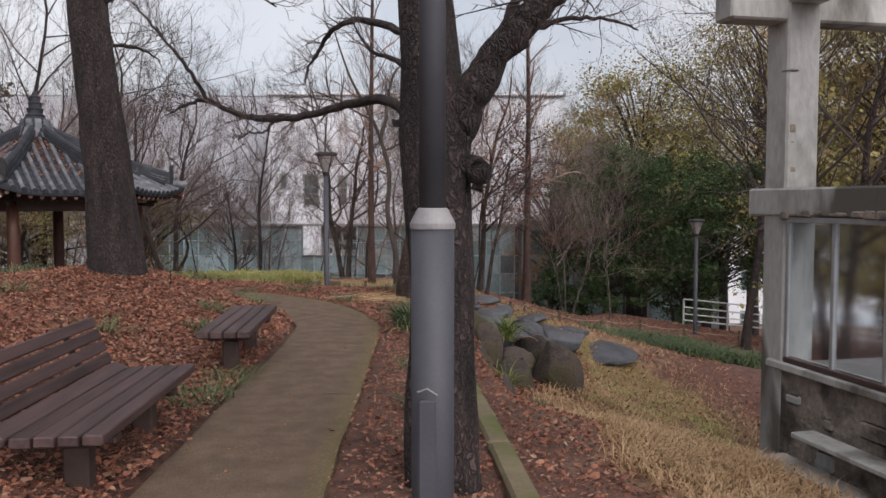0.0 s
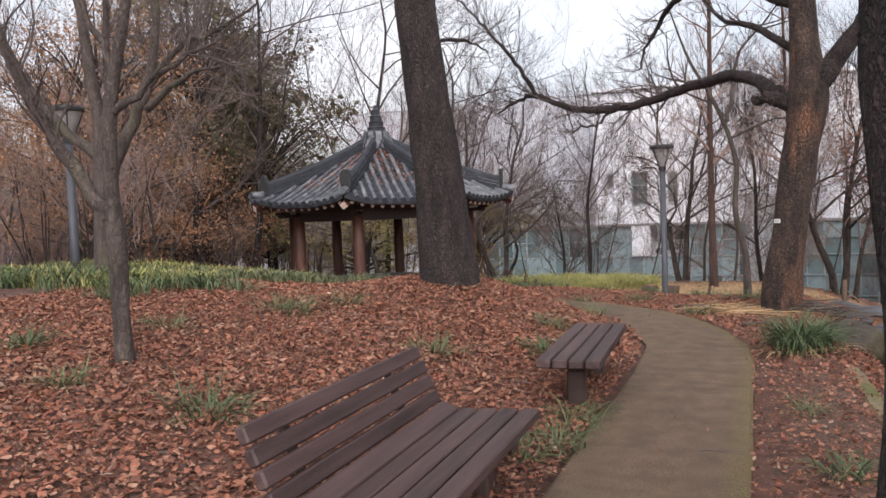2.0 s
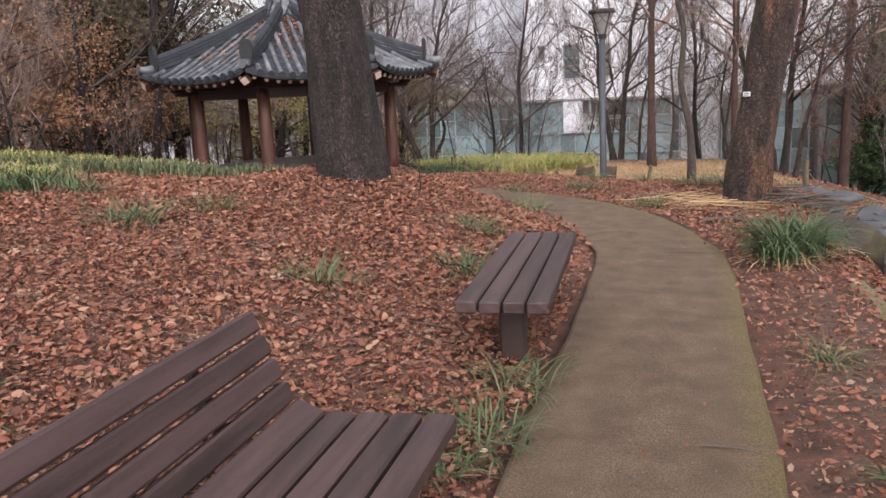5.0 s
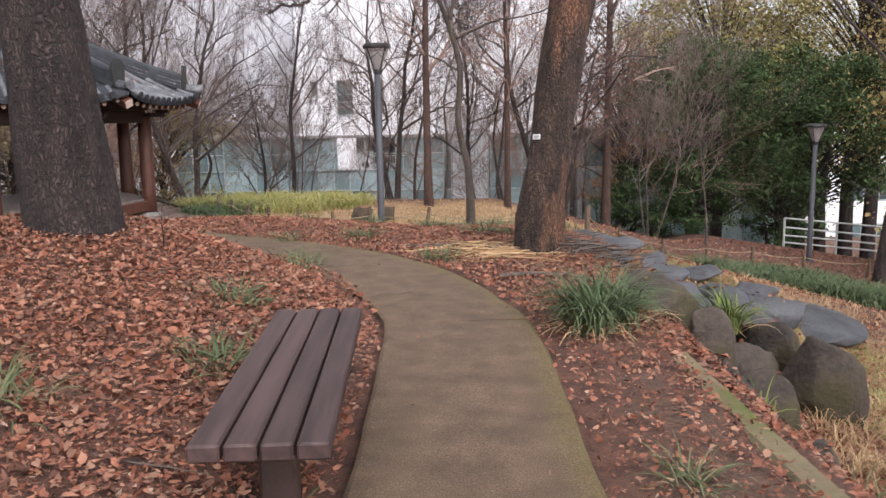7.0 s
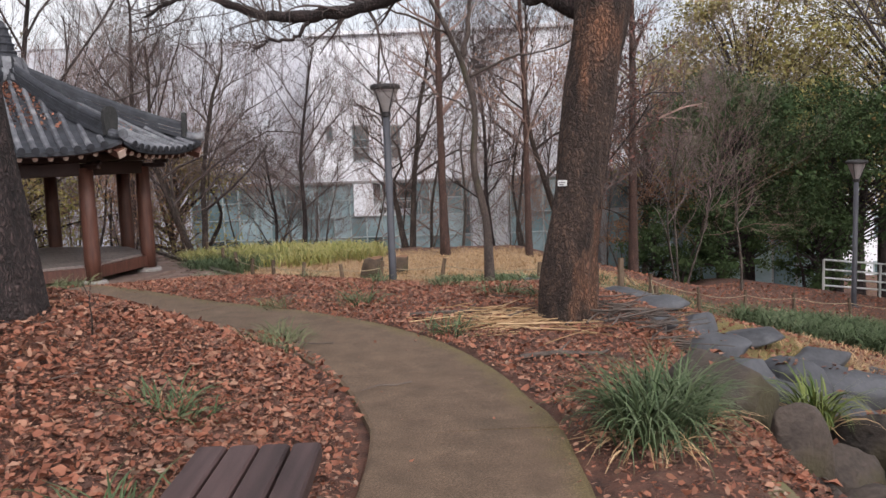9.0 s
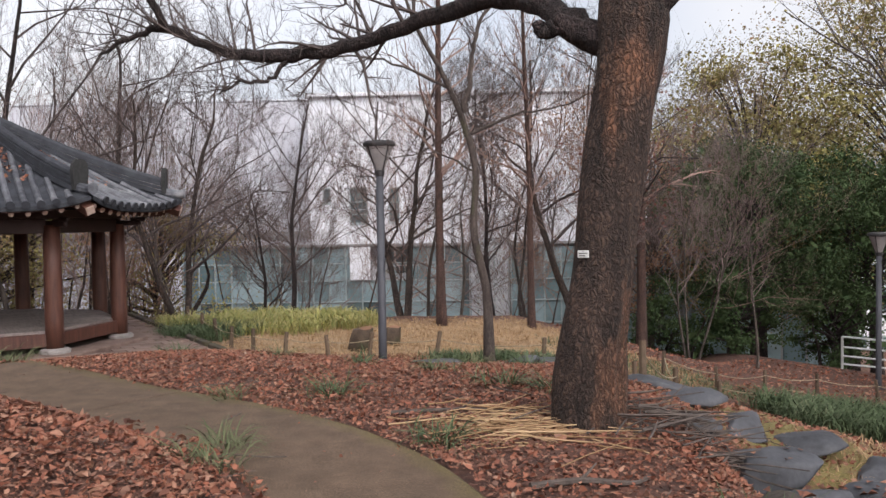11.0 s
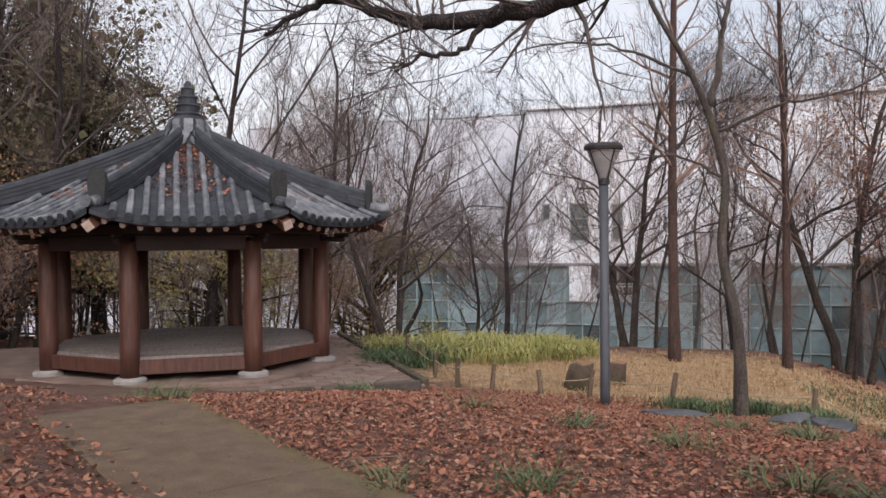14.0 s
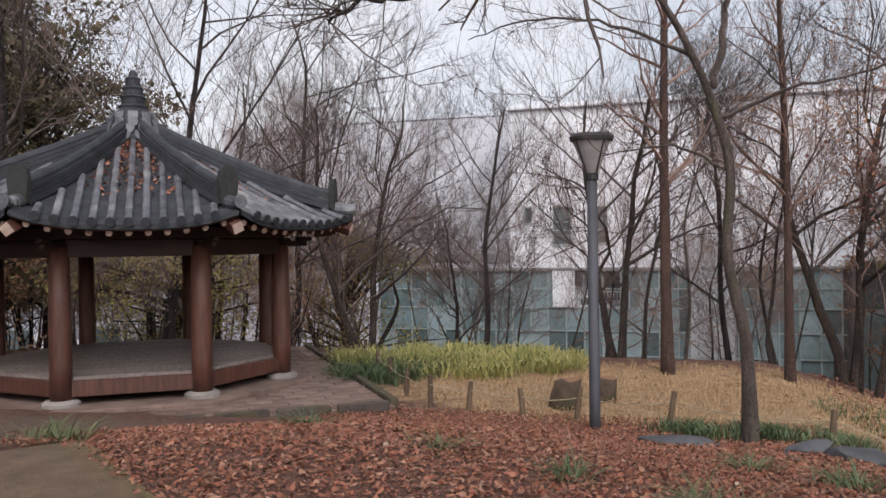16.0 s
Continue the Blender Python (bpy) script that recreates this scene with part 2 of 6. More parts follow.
RUBBLE = mat("broken_brick_concrete", (0.10, 0.088, 0.075), (0.30, 0.25, 0.21), 5, 0.95, 1.0, 20, stain=(0.055, 0.047, 0.04), dist=0.04)
ALU = mat("dull_aluminium", (0.26, 0.27, 0.28), (0.40, 0.41, 0.42), 5, 0.45, 0.08, 60, metal=0.4)
RAIL = mat("pale_steel_rail", (0.42, 0.43, 0.43), (0.58, 0.59, 0.59), 5, 0.4, 0.05, 60, metal=0.3)
PANE = glass("dusty_glass", (0.72, 0.77, 0.82), 0.12)
WHITE_WALL = mat("white_wall_panel", (0.66, 0.67, 0.72), (0.75, 0.76, 0.80), 0.7, 0.7, 0.05, 12)
GREY_WALL = mat("pale_grey_wall", (0.45, 0.455, 0.50), (0.55, 0.555, 0.60), 0.5, 0.75, 0.05, 12)
SLAB = mat("grey_concrete_band", (0.20, 0.20, 0.205), (0.30, 0.30, 0.305), 1, 0.8, 0.1, 15)
TEAL = mat("blue_green_glazing", (0.14, 0.20, 0.215), (0.27, 0.345, 0.37), 0.6, 0.18, 0.02, 4, per_object=0.7)
TEAL_FRAME = mat("grey_green_mullion", (0.22, 0.27, 0.28), (0.33, 0.38, 0.385), 2, 0.5, 0.05, 30)
WINDOW_DARK = mat("tinted_window", (0.055, 0.075, 0.085), (0.12, 0.17, 0.18), 0.8, 0.12, 0.0, 5, per_object=0.3)
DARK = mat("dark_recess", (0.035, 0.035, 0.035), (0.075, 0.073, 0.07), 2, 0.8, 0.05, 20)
STAKE = mat("fence_stake", (0.050, 0.034, 0.022), (0.14, 0.095, 0.062), 8, 0.9, 0.4, 60, stretch=(6, 6, 1), per_object=0.3)
ROPE = mat("straw_rope", (0.22, 0.175, 0.115), (0.36, 0.30, 0.21), 30, 0.9, 0.6, 200)
STUMP = mat("cut_log", (0.030, 0.020, 0.013), (0.105, 0.070, 0.046), 5, 0.9, 0.8, 40, stain=(0.035, 0.030, 0.013), dist=0.03)
STICK = mat("grey_stick", (0.045, 0.035, 0.03), (0.13, 0.10, 0.085), 10, 0.9, 0.4, 80, per_object=0.3)
TAG = mat("white_tag", (0.55, 0.55, 0.55), (0.7, 0.7, 0.7), 20, 0.5, 0.02, 90)
CLAY = mat("bare_clay_trail", (0.15, 0.075, 0.042), (0.27, 0.145, 0.085), 2.2, 0.95, 0.4, 45)
CAR = mat("pale_car_paint", (0.45, 0.46, 0.48), (0.52, 0.53, 0.55), 3, 0.25, 0.0, 30)
TYRE = mat("tyre_rubber", (0.012, 0.012, 0.012), (0.03, 0.03, 0.03), 20, 0.9, 0.1, 90)


def ground_material():
    """Leaf litter, dry grass, moss and bare soil, by the zones stored on the ground's vertices."""
    m = mat("leaf_litter_ground", (0.032, 0.016, 0.012), (0.15, 0.068, 0.046), 9, 0.95, 0.9, 70, dist=0.03)
    n, l = m.node_tree.nodes, m.node_tree.links
    b = n["Principled BSDF"]
    litter = b.inputs["Base Color"].links[0].from_socket
    zone = n.new("ShaderNodeAttribute")
    zone.attribute_name = "zone"
    sep = n.new("ShaderNodeSeparateColor")
    l.new(zone.outputs["Color"], sep.inputs[0])
    at = n.new("ShaderNodeTexCoord")
    breakup = n.new("ShaderNodeTexNoise")
    breakup.inputs["Scale"].default_value, breakup.inputs["Detail"].default_value = 3.0, 7
    l.new(at.outputs["Object"], breakup.inputs["Vector"])
    fine = n.new("ShaderNodeTexNoise")
    fine.inputs["Scale"].default_value, fine.inputs["Detail"].default_value = 38, 5
    l.new(at.outputs["Object"], fine.inputs["Vector"])
    for channel, dark, light in (("Red", (0.17, 0.105, 0.055), (0.40, 0.275, 0.16)), ("Green", (0.085, 0.075, 0.022), (0.24, 0.185, 0.065)), ("Blue", (0.055, 0.034, 0.024), (0.145, 0.085, 0.06))):
        ramp = n.new("ShaderNodeValToRGB")
        ramp.color_ramp.elements[0].position, ramp.color_ramp.elements[0].color = 0.3, (*dark, 1)
        ramp.color_ramp.elements[1].position, ramp.color_ramp.elements[1].color = 0.7, (*light, 1)
        l.new(fine.outputs[0], ramp.inputs[0])
        add = n.new("ShaderNodeMath")
        l.new(sep.outputs[channel], add.inputs[0])
        l.new(breakup.outputs[0], add.inputs[1])
        edge = n.new("ShaderNodeMapRange")
        edge.inputs["From Min"].default_value, edge.inputs["From Max"].default_value = 0.86, 1.14
        l.new(add.outputs[0], edge.inputs["Value"])
        mx = n.new("ShaderNodeMix")
        mx.data_type = "RGBA"
        l.new(edge.outputs[0], mx.inputs["Factor"])
        l.new(litter, mx.inputs["A"])
        l.new(ramp.outputs[0], mx.inputs["B"])
        litter = mx.outputs["Result"]
    l.new(litter, b.inputs["Base Color"])
    return m


GROUND = ground_material()


def mossy(m):
    """Lays moss over a surface where its vertices say so."""
    n, l = m.node_tree.nodes, m.node_tree.links
    b = n["Principled BSDF"]
    under = b.inputs["Base Color"].links[0].from_socket
    a, at, nz = n.new("ShaderNodeAttribute"), n.new("ShaderNodeTexCoord"), n.new("ShaderNodeTexNoise")
    a.attribute_name = "moss"
    nz.inputs["Scale"].default_value, nz.inputs["Detail"].default_value = 7, 8
    l.new(at.outputs["Object"], nz.inputs["Vector"])
    add, edge, mx = n.new("ShaderNodeMath"), n.new("ShaderNodeMapRange"), n.new("ShaderNodeMix")
    l.new(a.outputs["Fac"], add.inputs[0])
    l.new(nz.outputs[0], add.inputs[1])
    edge.inputs["From Min"].default_value, edge.inputs["From Max"].default_value = 0.85, 1.5
    l.new(add.outputs[0], edge.inputs["Value"])
    mx.data_type = "RGBA"
    l.new(edge.outputs[0], mx.inputs["Factor"])
    l.new(under, mx.inputs["A"])
    mx.inputs["B"].default_value = (0.118, 0.088, 0.036, 1)
    # grit of the worn surface
    grit, spread_grit, flecked = n.new("ShaderNodeTexNoise"), n.new("ShaderNodeMapRange"), n.new("ShaderNodeMixRGB")
    grit.inputs["Scale"].default_value, grit.inputs["Detail"].default_value = 150, 3
    l.new(at.outputs["Object"], grit.inputs["Vector"])
    spread_grit.inputs["From Min"].default_value, spread_grit.inputs["From Max"].default_value = 0.3, 0.72
    spread_grit.inputs["To Min"].default_value, spread_grit.inputs["To Max"].default_value = 0.5, 1.6
    l.new(grit.outputs[0], spread_grit.inputs["Value"])
    flecked.blend_type, flecked.inputs[0].default_value = "MULTIPLY", 1.0
    l.new(mx.outputs["Result"], flecked.inputs[1])
    l.new(spread_grit.outputs[0], flecked.inputs[2])
    l.new(flecked.outputs[0], b.inputs["Base Color"])


mossy(CONCRETE)
from mathutils.bvhtree import BVHTree

# ---- geometry helpers ----
rng = random.Random(7)


class Shape:
    """Collects vertices and faces of one mesh."""

    def __init__(self):
        self.v, self.f = [], []

    def add(self, v, f):
        k = len(self.v)
        self.v += [tuple(p) for p in v]
        self.f += [tuple(i + k for i in q) for q in f]
        return self

    def box(self, cx, cy, cz, sx, sy, sz, c=0.0, turn=0.0):
        """A box with its upright and level edges chamfered by c."""
        hx, hy, hz = sx / 2, sy / 2, sz / 2
        c = min(c, hx * 0.9, hy * 0.9, hz * 0.9)
        co, si = math.cos(turn), math.sin(turn)
        if c <= 0:
            p = [(x, y, z) for z in (-hz, hz) for x, y in ((-hx, -hy), (hx, -hy), (hx, hy), (-hx, hy))]
            f = [(3, 2, 1, 0), (4, 5, 6, 7)] + [(i, (i + 1) % 4, 4 + (i + 1) % 4, 4 + i) for i in range(4)]
        else:
            o = lambda x, y: [(-x + c, -y), (x - c, -y), (x, -y + c), (x, y - c), (x - c, y), (-x + c, y), (-x, y - c), (-x, -y + c)]
            p = []
            for z, i in ((-hz, c), (-hz + c, 0), (hz - c, 0), (hz, c)):
                p += [(x, y, z) for x, y in o(hx - i, hy - i)]
            f = [tuple(range(7, -1, -1)), tuple(range(24, 32))]
            for r in range(3):
                f += [(r * 8 + i, r * 8 + (i + 1) % 8, (r + 1) * 8 + (i + 1) % 8, (r + 1) * 8 + i) for i in range(8)]
        return self.add([(cx + x * co - y * si, cy + x * si + y * co, cz + z) for x, y, z in p], f)

    def tube(self, pts, radii, sides=8, cap=True, wob=0.0, ratio=1.0):
        """A tapering tube through pts."""
        P = [Vector(p) for p in pts]
        n, v, f = len(P), [], []
        for i, p in enumerate(P):
            t = (P[min(i + 1, n - 1)] - P[max(i - 1, 0)]).normalized()
            a = t.cross(Vector((0.31, 0.95, 0.05)))
            a = (a if a.length > 0.1 else t.cross(Vector((1, 0, 0)))).normalized()
            b = t.cross(a)
            for s in range(sides):
                q = 2 * math.pi * s / sides
                r = radii[i]
                if wob:
                    r *= 1 + wob * noise.noise(Vector((math.cos(q) * 1.7 + p.x, math.sin(q) * 1.7 + p.y, p.z * 1.1)) * 1.3) + wob * 0.5 * noise.noise(Vector((math.cos(q) * 5, math.sin(q) * 5, p.z * 2.2)))
                v.append(p + a * (math.cos(q) * r) + b * (math.sin(q) * r * ratio))
        for i in range(n - 1):
            for s in range(sides):
                u = (s + 1) % sides
                f.append((i * sides + s, i * sides + u, (i + 1) * sides + u, (i + 1) * sides + s))
        if cap:
            f.append(tuple(range(sides - 1, -1, -1)))
            f.append(tuple((n - 1) * sides + s for s in range(sides)))
        return self.add(v, f)

    def lathe(self, profile, sides=16, at=(0, 0, 0)):
        """A turned shape from (radius, height) pairs, closed at both ends."""
        v, f = [], []
        for r, z in profile:
            v += [(at[0] + r * math.cos(2 * math.pi * s / sides), at[1] + r * math.sin(2 * math.pi * s / sides), at[2] + z) for s in range(sides)]
        for i in range(len(profile) - 1):
            for s in range(sides):
                u = (s + 1) % sides
                f.append((i * sides + s, i * sides + u, (i + 1) * sides + u, (i + 1) * sides + s))
        f.append(tuple(range(sides - 1, -1, -1)))
        f.append(tuple((len(profile) - 1) * sides + s for s in range(sides)))
        return self.add(v, f)

    def mesh(self, name, material, smooth=False):
        me = bpy.data.meshes.new(name)
        me.from_pydata(self.v, [], self.f)
        me.materials.append(material)
        if smooth:
            me.polygons.foreach_set("use_smooth", [True] * len(me.polygons))
        return me


def part(name, shape, material, parent=None, label="", smooth=False):
    ob = new(name, shape if isinstance(shape, bpy.types.Mesh) else shape.mesh(name, material, smooth))
    ob.parent = parent
    return tagged(ob, label)


def thing(name, label, category, at=None, group="", kind=""):
    ob = new(name)
    ob.matrix_basis = at if at is not None else Matrix()
    return tagged(ob, label, category, group, kind)


# the lie of the land: the path's middle line and the heights round it
LINE = [(-0.98, -8), (-1.0, 0), (-1.02, 5), (-1.04, 9.3), (-1.2, 10.4), (-1.55, 11.35), (-2.1, 12.15), (-2.9, 12.85), (-3.9, 13.5), (-5.0, 14.35), (-6.1, 15.15)]


def step(v, a, b):
    u = np.clip((v - a) / (b - a), 0, 1)
    return u * u * (3 - 2 * u)


def left_of_path(x, y):
    """Signed distance from the path's middle line, positive on its left."""
    x, y = np.asarray(x, float), np.asarray(y, float)
    best = np.full(np.broadcast(x, y).shape, 1e9)
    side = np.zeros_like(best)
    for (ax, ay), (bx, by) in zip(LINE, LINE[1:]):
        dx, dy = bx - ax, by - ay
        u = np.clip(((x - ax) * dx + (y - ay) * dy) / (dx * dx + dy * dy), 0, 1)
        d = np.hypot(x - ax - u * dx, y - ay - u * dy)
        s = np.where(dx * (y - ay) - dy * (x - ax) > 0, 1.0, -1.0)
        side = np.where(d < best, s, side)
        best = np.minimum(d, best)
    return best * side


def ground(x, y):
    """Height of the ground."""
    x, y = np.asarray(x, float), np.asarray(y, float)
    d = np.maximum(left_of_path(x, y) - 0.62, 0)
    rise = (0.5 * (1 - np.exp(-d / 1.9)) + 0.045 * np.minimum(d, 8)) * (1 - step(y, 11.5, 17.5)) * (1 - 0.8 * step(-x, 10, 18))
    rise = rise + 0.30 * np.exp(-((x + 3.9) ** 2 + (y - 11.0) ** 2) / 1.6)
    start = 14.0 + 1.2 * np.exp(-((x + 4.3) / 1.6) ** 2) - 0.5 * step(x, -2.6, -1.4)
    fall = -1.12 * step(y, start, 22.8) - 2.2 * step(y, 31, 48) - 2.2 * step(y, 28.6, 35) * (1 - step(x, 3.0, 8.0)) - 3.0 * step(y, 39.0, 46.0) * step(x, 3.0, 8.0)
    right = -0.27 * np.clip(x - 0.1, 0, 5) - 0.16 * np.clip(x - 5.1, 0, 11) - 0.46 * step(x, 0.45, 1.0) * step(y, 6.5, 9.0) * (1 - step(y, 12.0, 15.0))
    far = -1.2 * step(-x, 14, 26) * (1 - step(y, 20, 34))
    return rise + fall + right + far


def gz(x, y):
    return float(ground(x, y))


def bend(points, n):
    """A smooth curve through the points, in n steps a span."""
    P = [Vector(p) for p in points]
    out = []
    for i in range(len(P) - 1):
        a, b, c, d = P[max(i - 1, 0)], P[i], P[i + 1], P[min(i + 2, len(P) - 1)]
        for k in range(n):
            t = k / n
            out.append(0.5 * (2 * b + (c - a) * t + (2 * a - 5 * b + 4 * c - d) * t * t + (3 * b - a - 3 * c + d) * t ** 3))
    return out + [P[-1]]


def spread(values, n):
    """Radii along such a curve."""
    out = []
    for a, b in zip(values, values[1:]):
        out += [a + (b - a) * k / n for k in range(n)]
    return out + [values[-1]]


def quads_mesh(name, V, material):
    """One mesh of many four-cornered leaves: V has the shape (count, 4, 3)."""
    n = len(V)
    me = bpy.data.meshes.new(name)
    me.vertices.add(4 * n)
    me.vertices.foreach_set("co", V.reshape(-1))
    me.loops.add(6 * n)
    base = np.arange(n)[:, None] * 4
    me.loops.foreach_set("vertex_index", (base + np.array([[0, 1, 2, 0, 2, 3]])).reshape(-1))
    me.polygons.add(2 * n)
    me.polygons.foreach_set("loop_start", np.arange(2 * n) * 3)
    me.materials.append(material)
    me.update(calc_edges=True)
    me.validate()
    return me


def strips_mesh(name, V, material):
    """One mesh of many strips that end in a tip: V has the shape (count, 2 * n + 1, 3)."""
    n, k = V.shape[0], V.shape[1]
    corner = []
    for i in range(0, k - 3, 2):
        corner += [i, i + 1, i + 3, i, i + 3, i + 2]
    corner += [k - 3, k - 2, k - 1]
    m = len(corner) // 3
    me = bpy.data.meshes.new(name)
    me.vertices.add(k * n)
    me.vertices.foreach_set("co", V.reshape(-1))
    me.loops.add(3 * m * n)
    me.loops.foreach_set("vertex_index", (np.arange(n)[:, None] * k + np.array([corner])).reshape(-1))
    me.polygons.add(m * n)
    me.polygons.foreach_set("loop_start", np.arange(m * n) * 3)
    me.materials.append(material)
    me.update(calc_edges=True)
    me.validate()
    return me


def blades_mesh(name, V, material):
    """One mesh of many blades: V has the shape (count, 7, 3)."""
    n = len(V)
    me = bpy.data.meshes.new(name)
    me.vertices.add(7 * n)
    me.vertices.foreach_set("co", V.reshape(-1))
    me.loops.add(15 * n)
    base = np.arange(n)[:, None] * 7
    me.loops.foreach_set("vertex_index", (base + np.array([[0, 1, 2, 0, 2, 3, 3, 2, 4, 3, 4, 5, 5, 4, 6]])).reshape(-1))
    me.polygons.add(5 * n)
    me.polygons.foreach_set("loop_start", np.arange(5 * n) * 3)
    me.materials.append(material)
    me.update(calc_edges=True)
    me.validate()
    return me


def leaves(P, size, r, flat=0.0, long=1.0):
    """Folded leaves at the points P, turned at random; flat 1 lays them down."""
    n = len(P)
    u = r.normal(size=(n, 3))
    u[:, 2] *= 1 - flat
    u /= np.linalg.norm(u, axis=1)[:, None]
    w = r.normal(size=(n, 3))
    w[:, 2] *= 1 - flat
    w -= (w * u).sum(1)[:, None] * u
    w /= np.linalg.norm(w, axis=1)[:, None]
    s = (size * r.uniform(0.6, 1.35, n))[:, None]
    nn = np.cross(u, w)
    fold = s * r.uniform(-0.05, 0.35, n)[:, None] * np.sign(nn[:, 2:3] + 1e-9)
    return np.stack([P - u * s * 0.5 * long, P + w * s * 0.36 + nn * fold, P + u * s * 0.5 * long, P - w * s * 0.36 + nn * fold], 1)


def curled_leaves(P, size, r, flat=0.86):
    """Dry leaves of five corners, pointed, folded along the middle and curled from base to tip."""
    n = len(P)
    u = r.normal(size=(n, 3))
    u[:, 2] *= 1 - flat
    u /= np.linalg.norm(u, axis=1)[:, None]
    w = r.normal(size=(n, 3))
    w[:, 2] *= 1 - flat
    w -= (w * u).sum(1)[:, None] * u
    w /= np.linalg.norm(w, axis=1)[:, None]
    s = (size * np.where(r.uniform(0, 1, n) < 0.68, r.uniform(0.3, 0.8, n), r.uniform(0.8, 1.45, n)))[:, None]
    up = np.cross(u, w)
    up *= np.sign(up[:, 2:3] + 1e-9)
    curl = s * r.uniform(-0.25, 0.5, n)[:, None]
    fold = s * r.uniform(0.0, 0.22, n)[:, None]
    wide = r.uniform(0.14, 0.36, n)[:, None]
    out = []
    for a, b in ((-0.38, 0.6), (0.05, 1.0)):
        mid = P + u * s * a + up * curl * (a * a * 3)
        side = w * s * wide * b
        out += [mid - side + up * fold * b, mid + side + up * fold * b * 0.6]
    out.append(P + u * s * 0.58 + up * curl)
    return np.stack(out, 1)


def arching(P, length, width, r, rise=1.35, fall=1.6):
    """Long strap leaves that rise from the clump's heart and arch over: five spans and a tip."""
    n, k = len(P), 6
    a = r.uniform(0, 2 * np.pi, n) * 0.55 + np.arctan2(P[:, 1], P[:, 0]) * 0.45
    a = np.where(r.uniform(0, 1, n) < 0.6, np.arctan2(P[:, 1], P[:, 0]) + r.normal(0, 0.6, n), a)
    d = np.stack([np.cos(a), np.sin(a), np.zeros(n)], 1)
    side = np.stack([-d[:, 1], d[:, 0], r.normal(0, 0.25, n)], 1)
    L = length * r.uniform(0.55, 1.15, n)
    up0, bow = rise + r.normal(0, 0.16, n), fall * r.uniform(0.45, 1.2, n)
    q, out = P.copy(), []
    for i in range(k):
        e = up0 - bow * (i / (k - 1)) ** 1.3
        w = width * (0.6, 0.95, 1.0, 0.85, 0.6, 0.3)[i] / 2
        out += [q - side * w, q + side * w]
        q = q + (d * np.cos(e)[:, None] + np.array([[0, 0, 1.0]]) * np.sin(e)[:, None]) * (L / k)[:, None]
        q[:, 2] = np.maximum(q[:, 2], P[:, 2] + 0.004)
    out.append(q)
    return np.stack(out, 1)


def blades(P, length, width, r, droop=0.6, lean=0.5):
    """Grass blades as tapering, bending strips of seven corners."""
    n = len(P)
    a = r.uniform(0, 2 * np.pi, n)
    d = np.stack([np.cos(a), np.sin(a), np.zeros(n)], 1)
    side = np.stack([-d[:, 1], d[:, 0], np.zeros(n)], 1)
    L = (length * r.uniform(0.55, 1.15, n))[:, None]
    k = (lean * r.uniform(0.2, 1.2, n))[:, None]
    dr = (droop * r.uniform(0.3, 1.2, n))[:, None]
    up = np.array([[0, 0, 1.0]])
    p1 = P + d * L * k * 0.45 + up * L * 0.5
    p2 = p1 + d * L * (k * 0.32 + dr * 0.12) + up * L * (0.27 - dr * 0.2)
    p3 = p2 + d * L * (k * 0.2 + dr * 0.22) + up * L * (0.14 - dr * 0.42)
    w = width
    return np.stack([P - side * w * 0.35, P + side * w * 0.35, p1 + side * w * 0.5, p1 - side * w * 0.5, p2 + side * w * 0.3, p2 - side * w * 0.3, p3], 1)

# ---- ground, path, kerb ----


def axis_lines(fine_a, fine_b, fine, far):
    mid = list(np.arange(fine_a, fine_b + 1e-6, fine))
    lo, hi, s = [], [], fine
    a, b = fine_a, fine_b
    while b < far:
        s *= 1.28
        a, b = a - s, b + s
        lo.append(a)
        hi.append(b)
    return np.array(lo[::-1] + mid + hi)


def near(x, y, cx, cy, rx, ry):
    return np.clip(1.25 - np.hypot((x - cx) / rx, (y - cy) / ry), 0, 1)


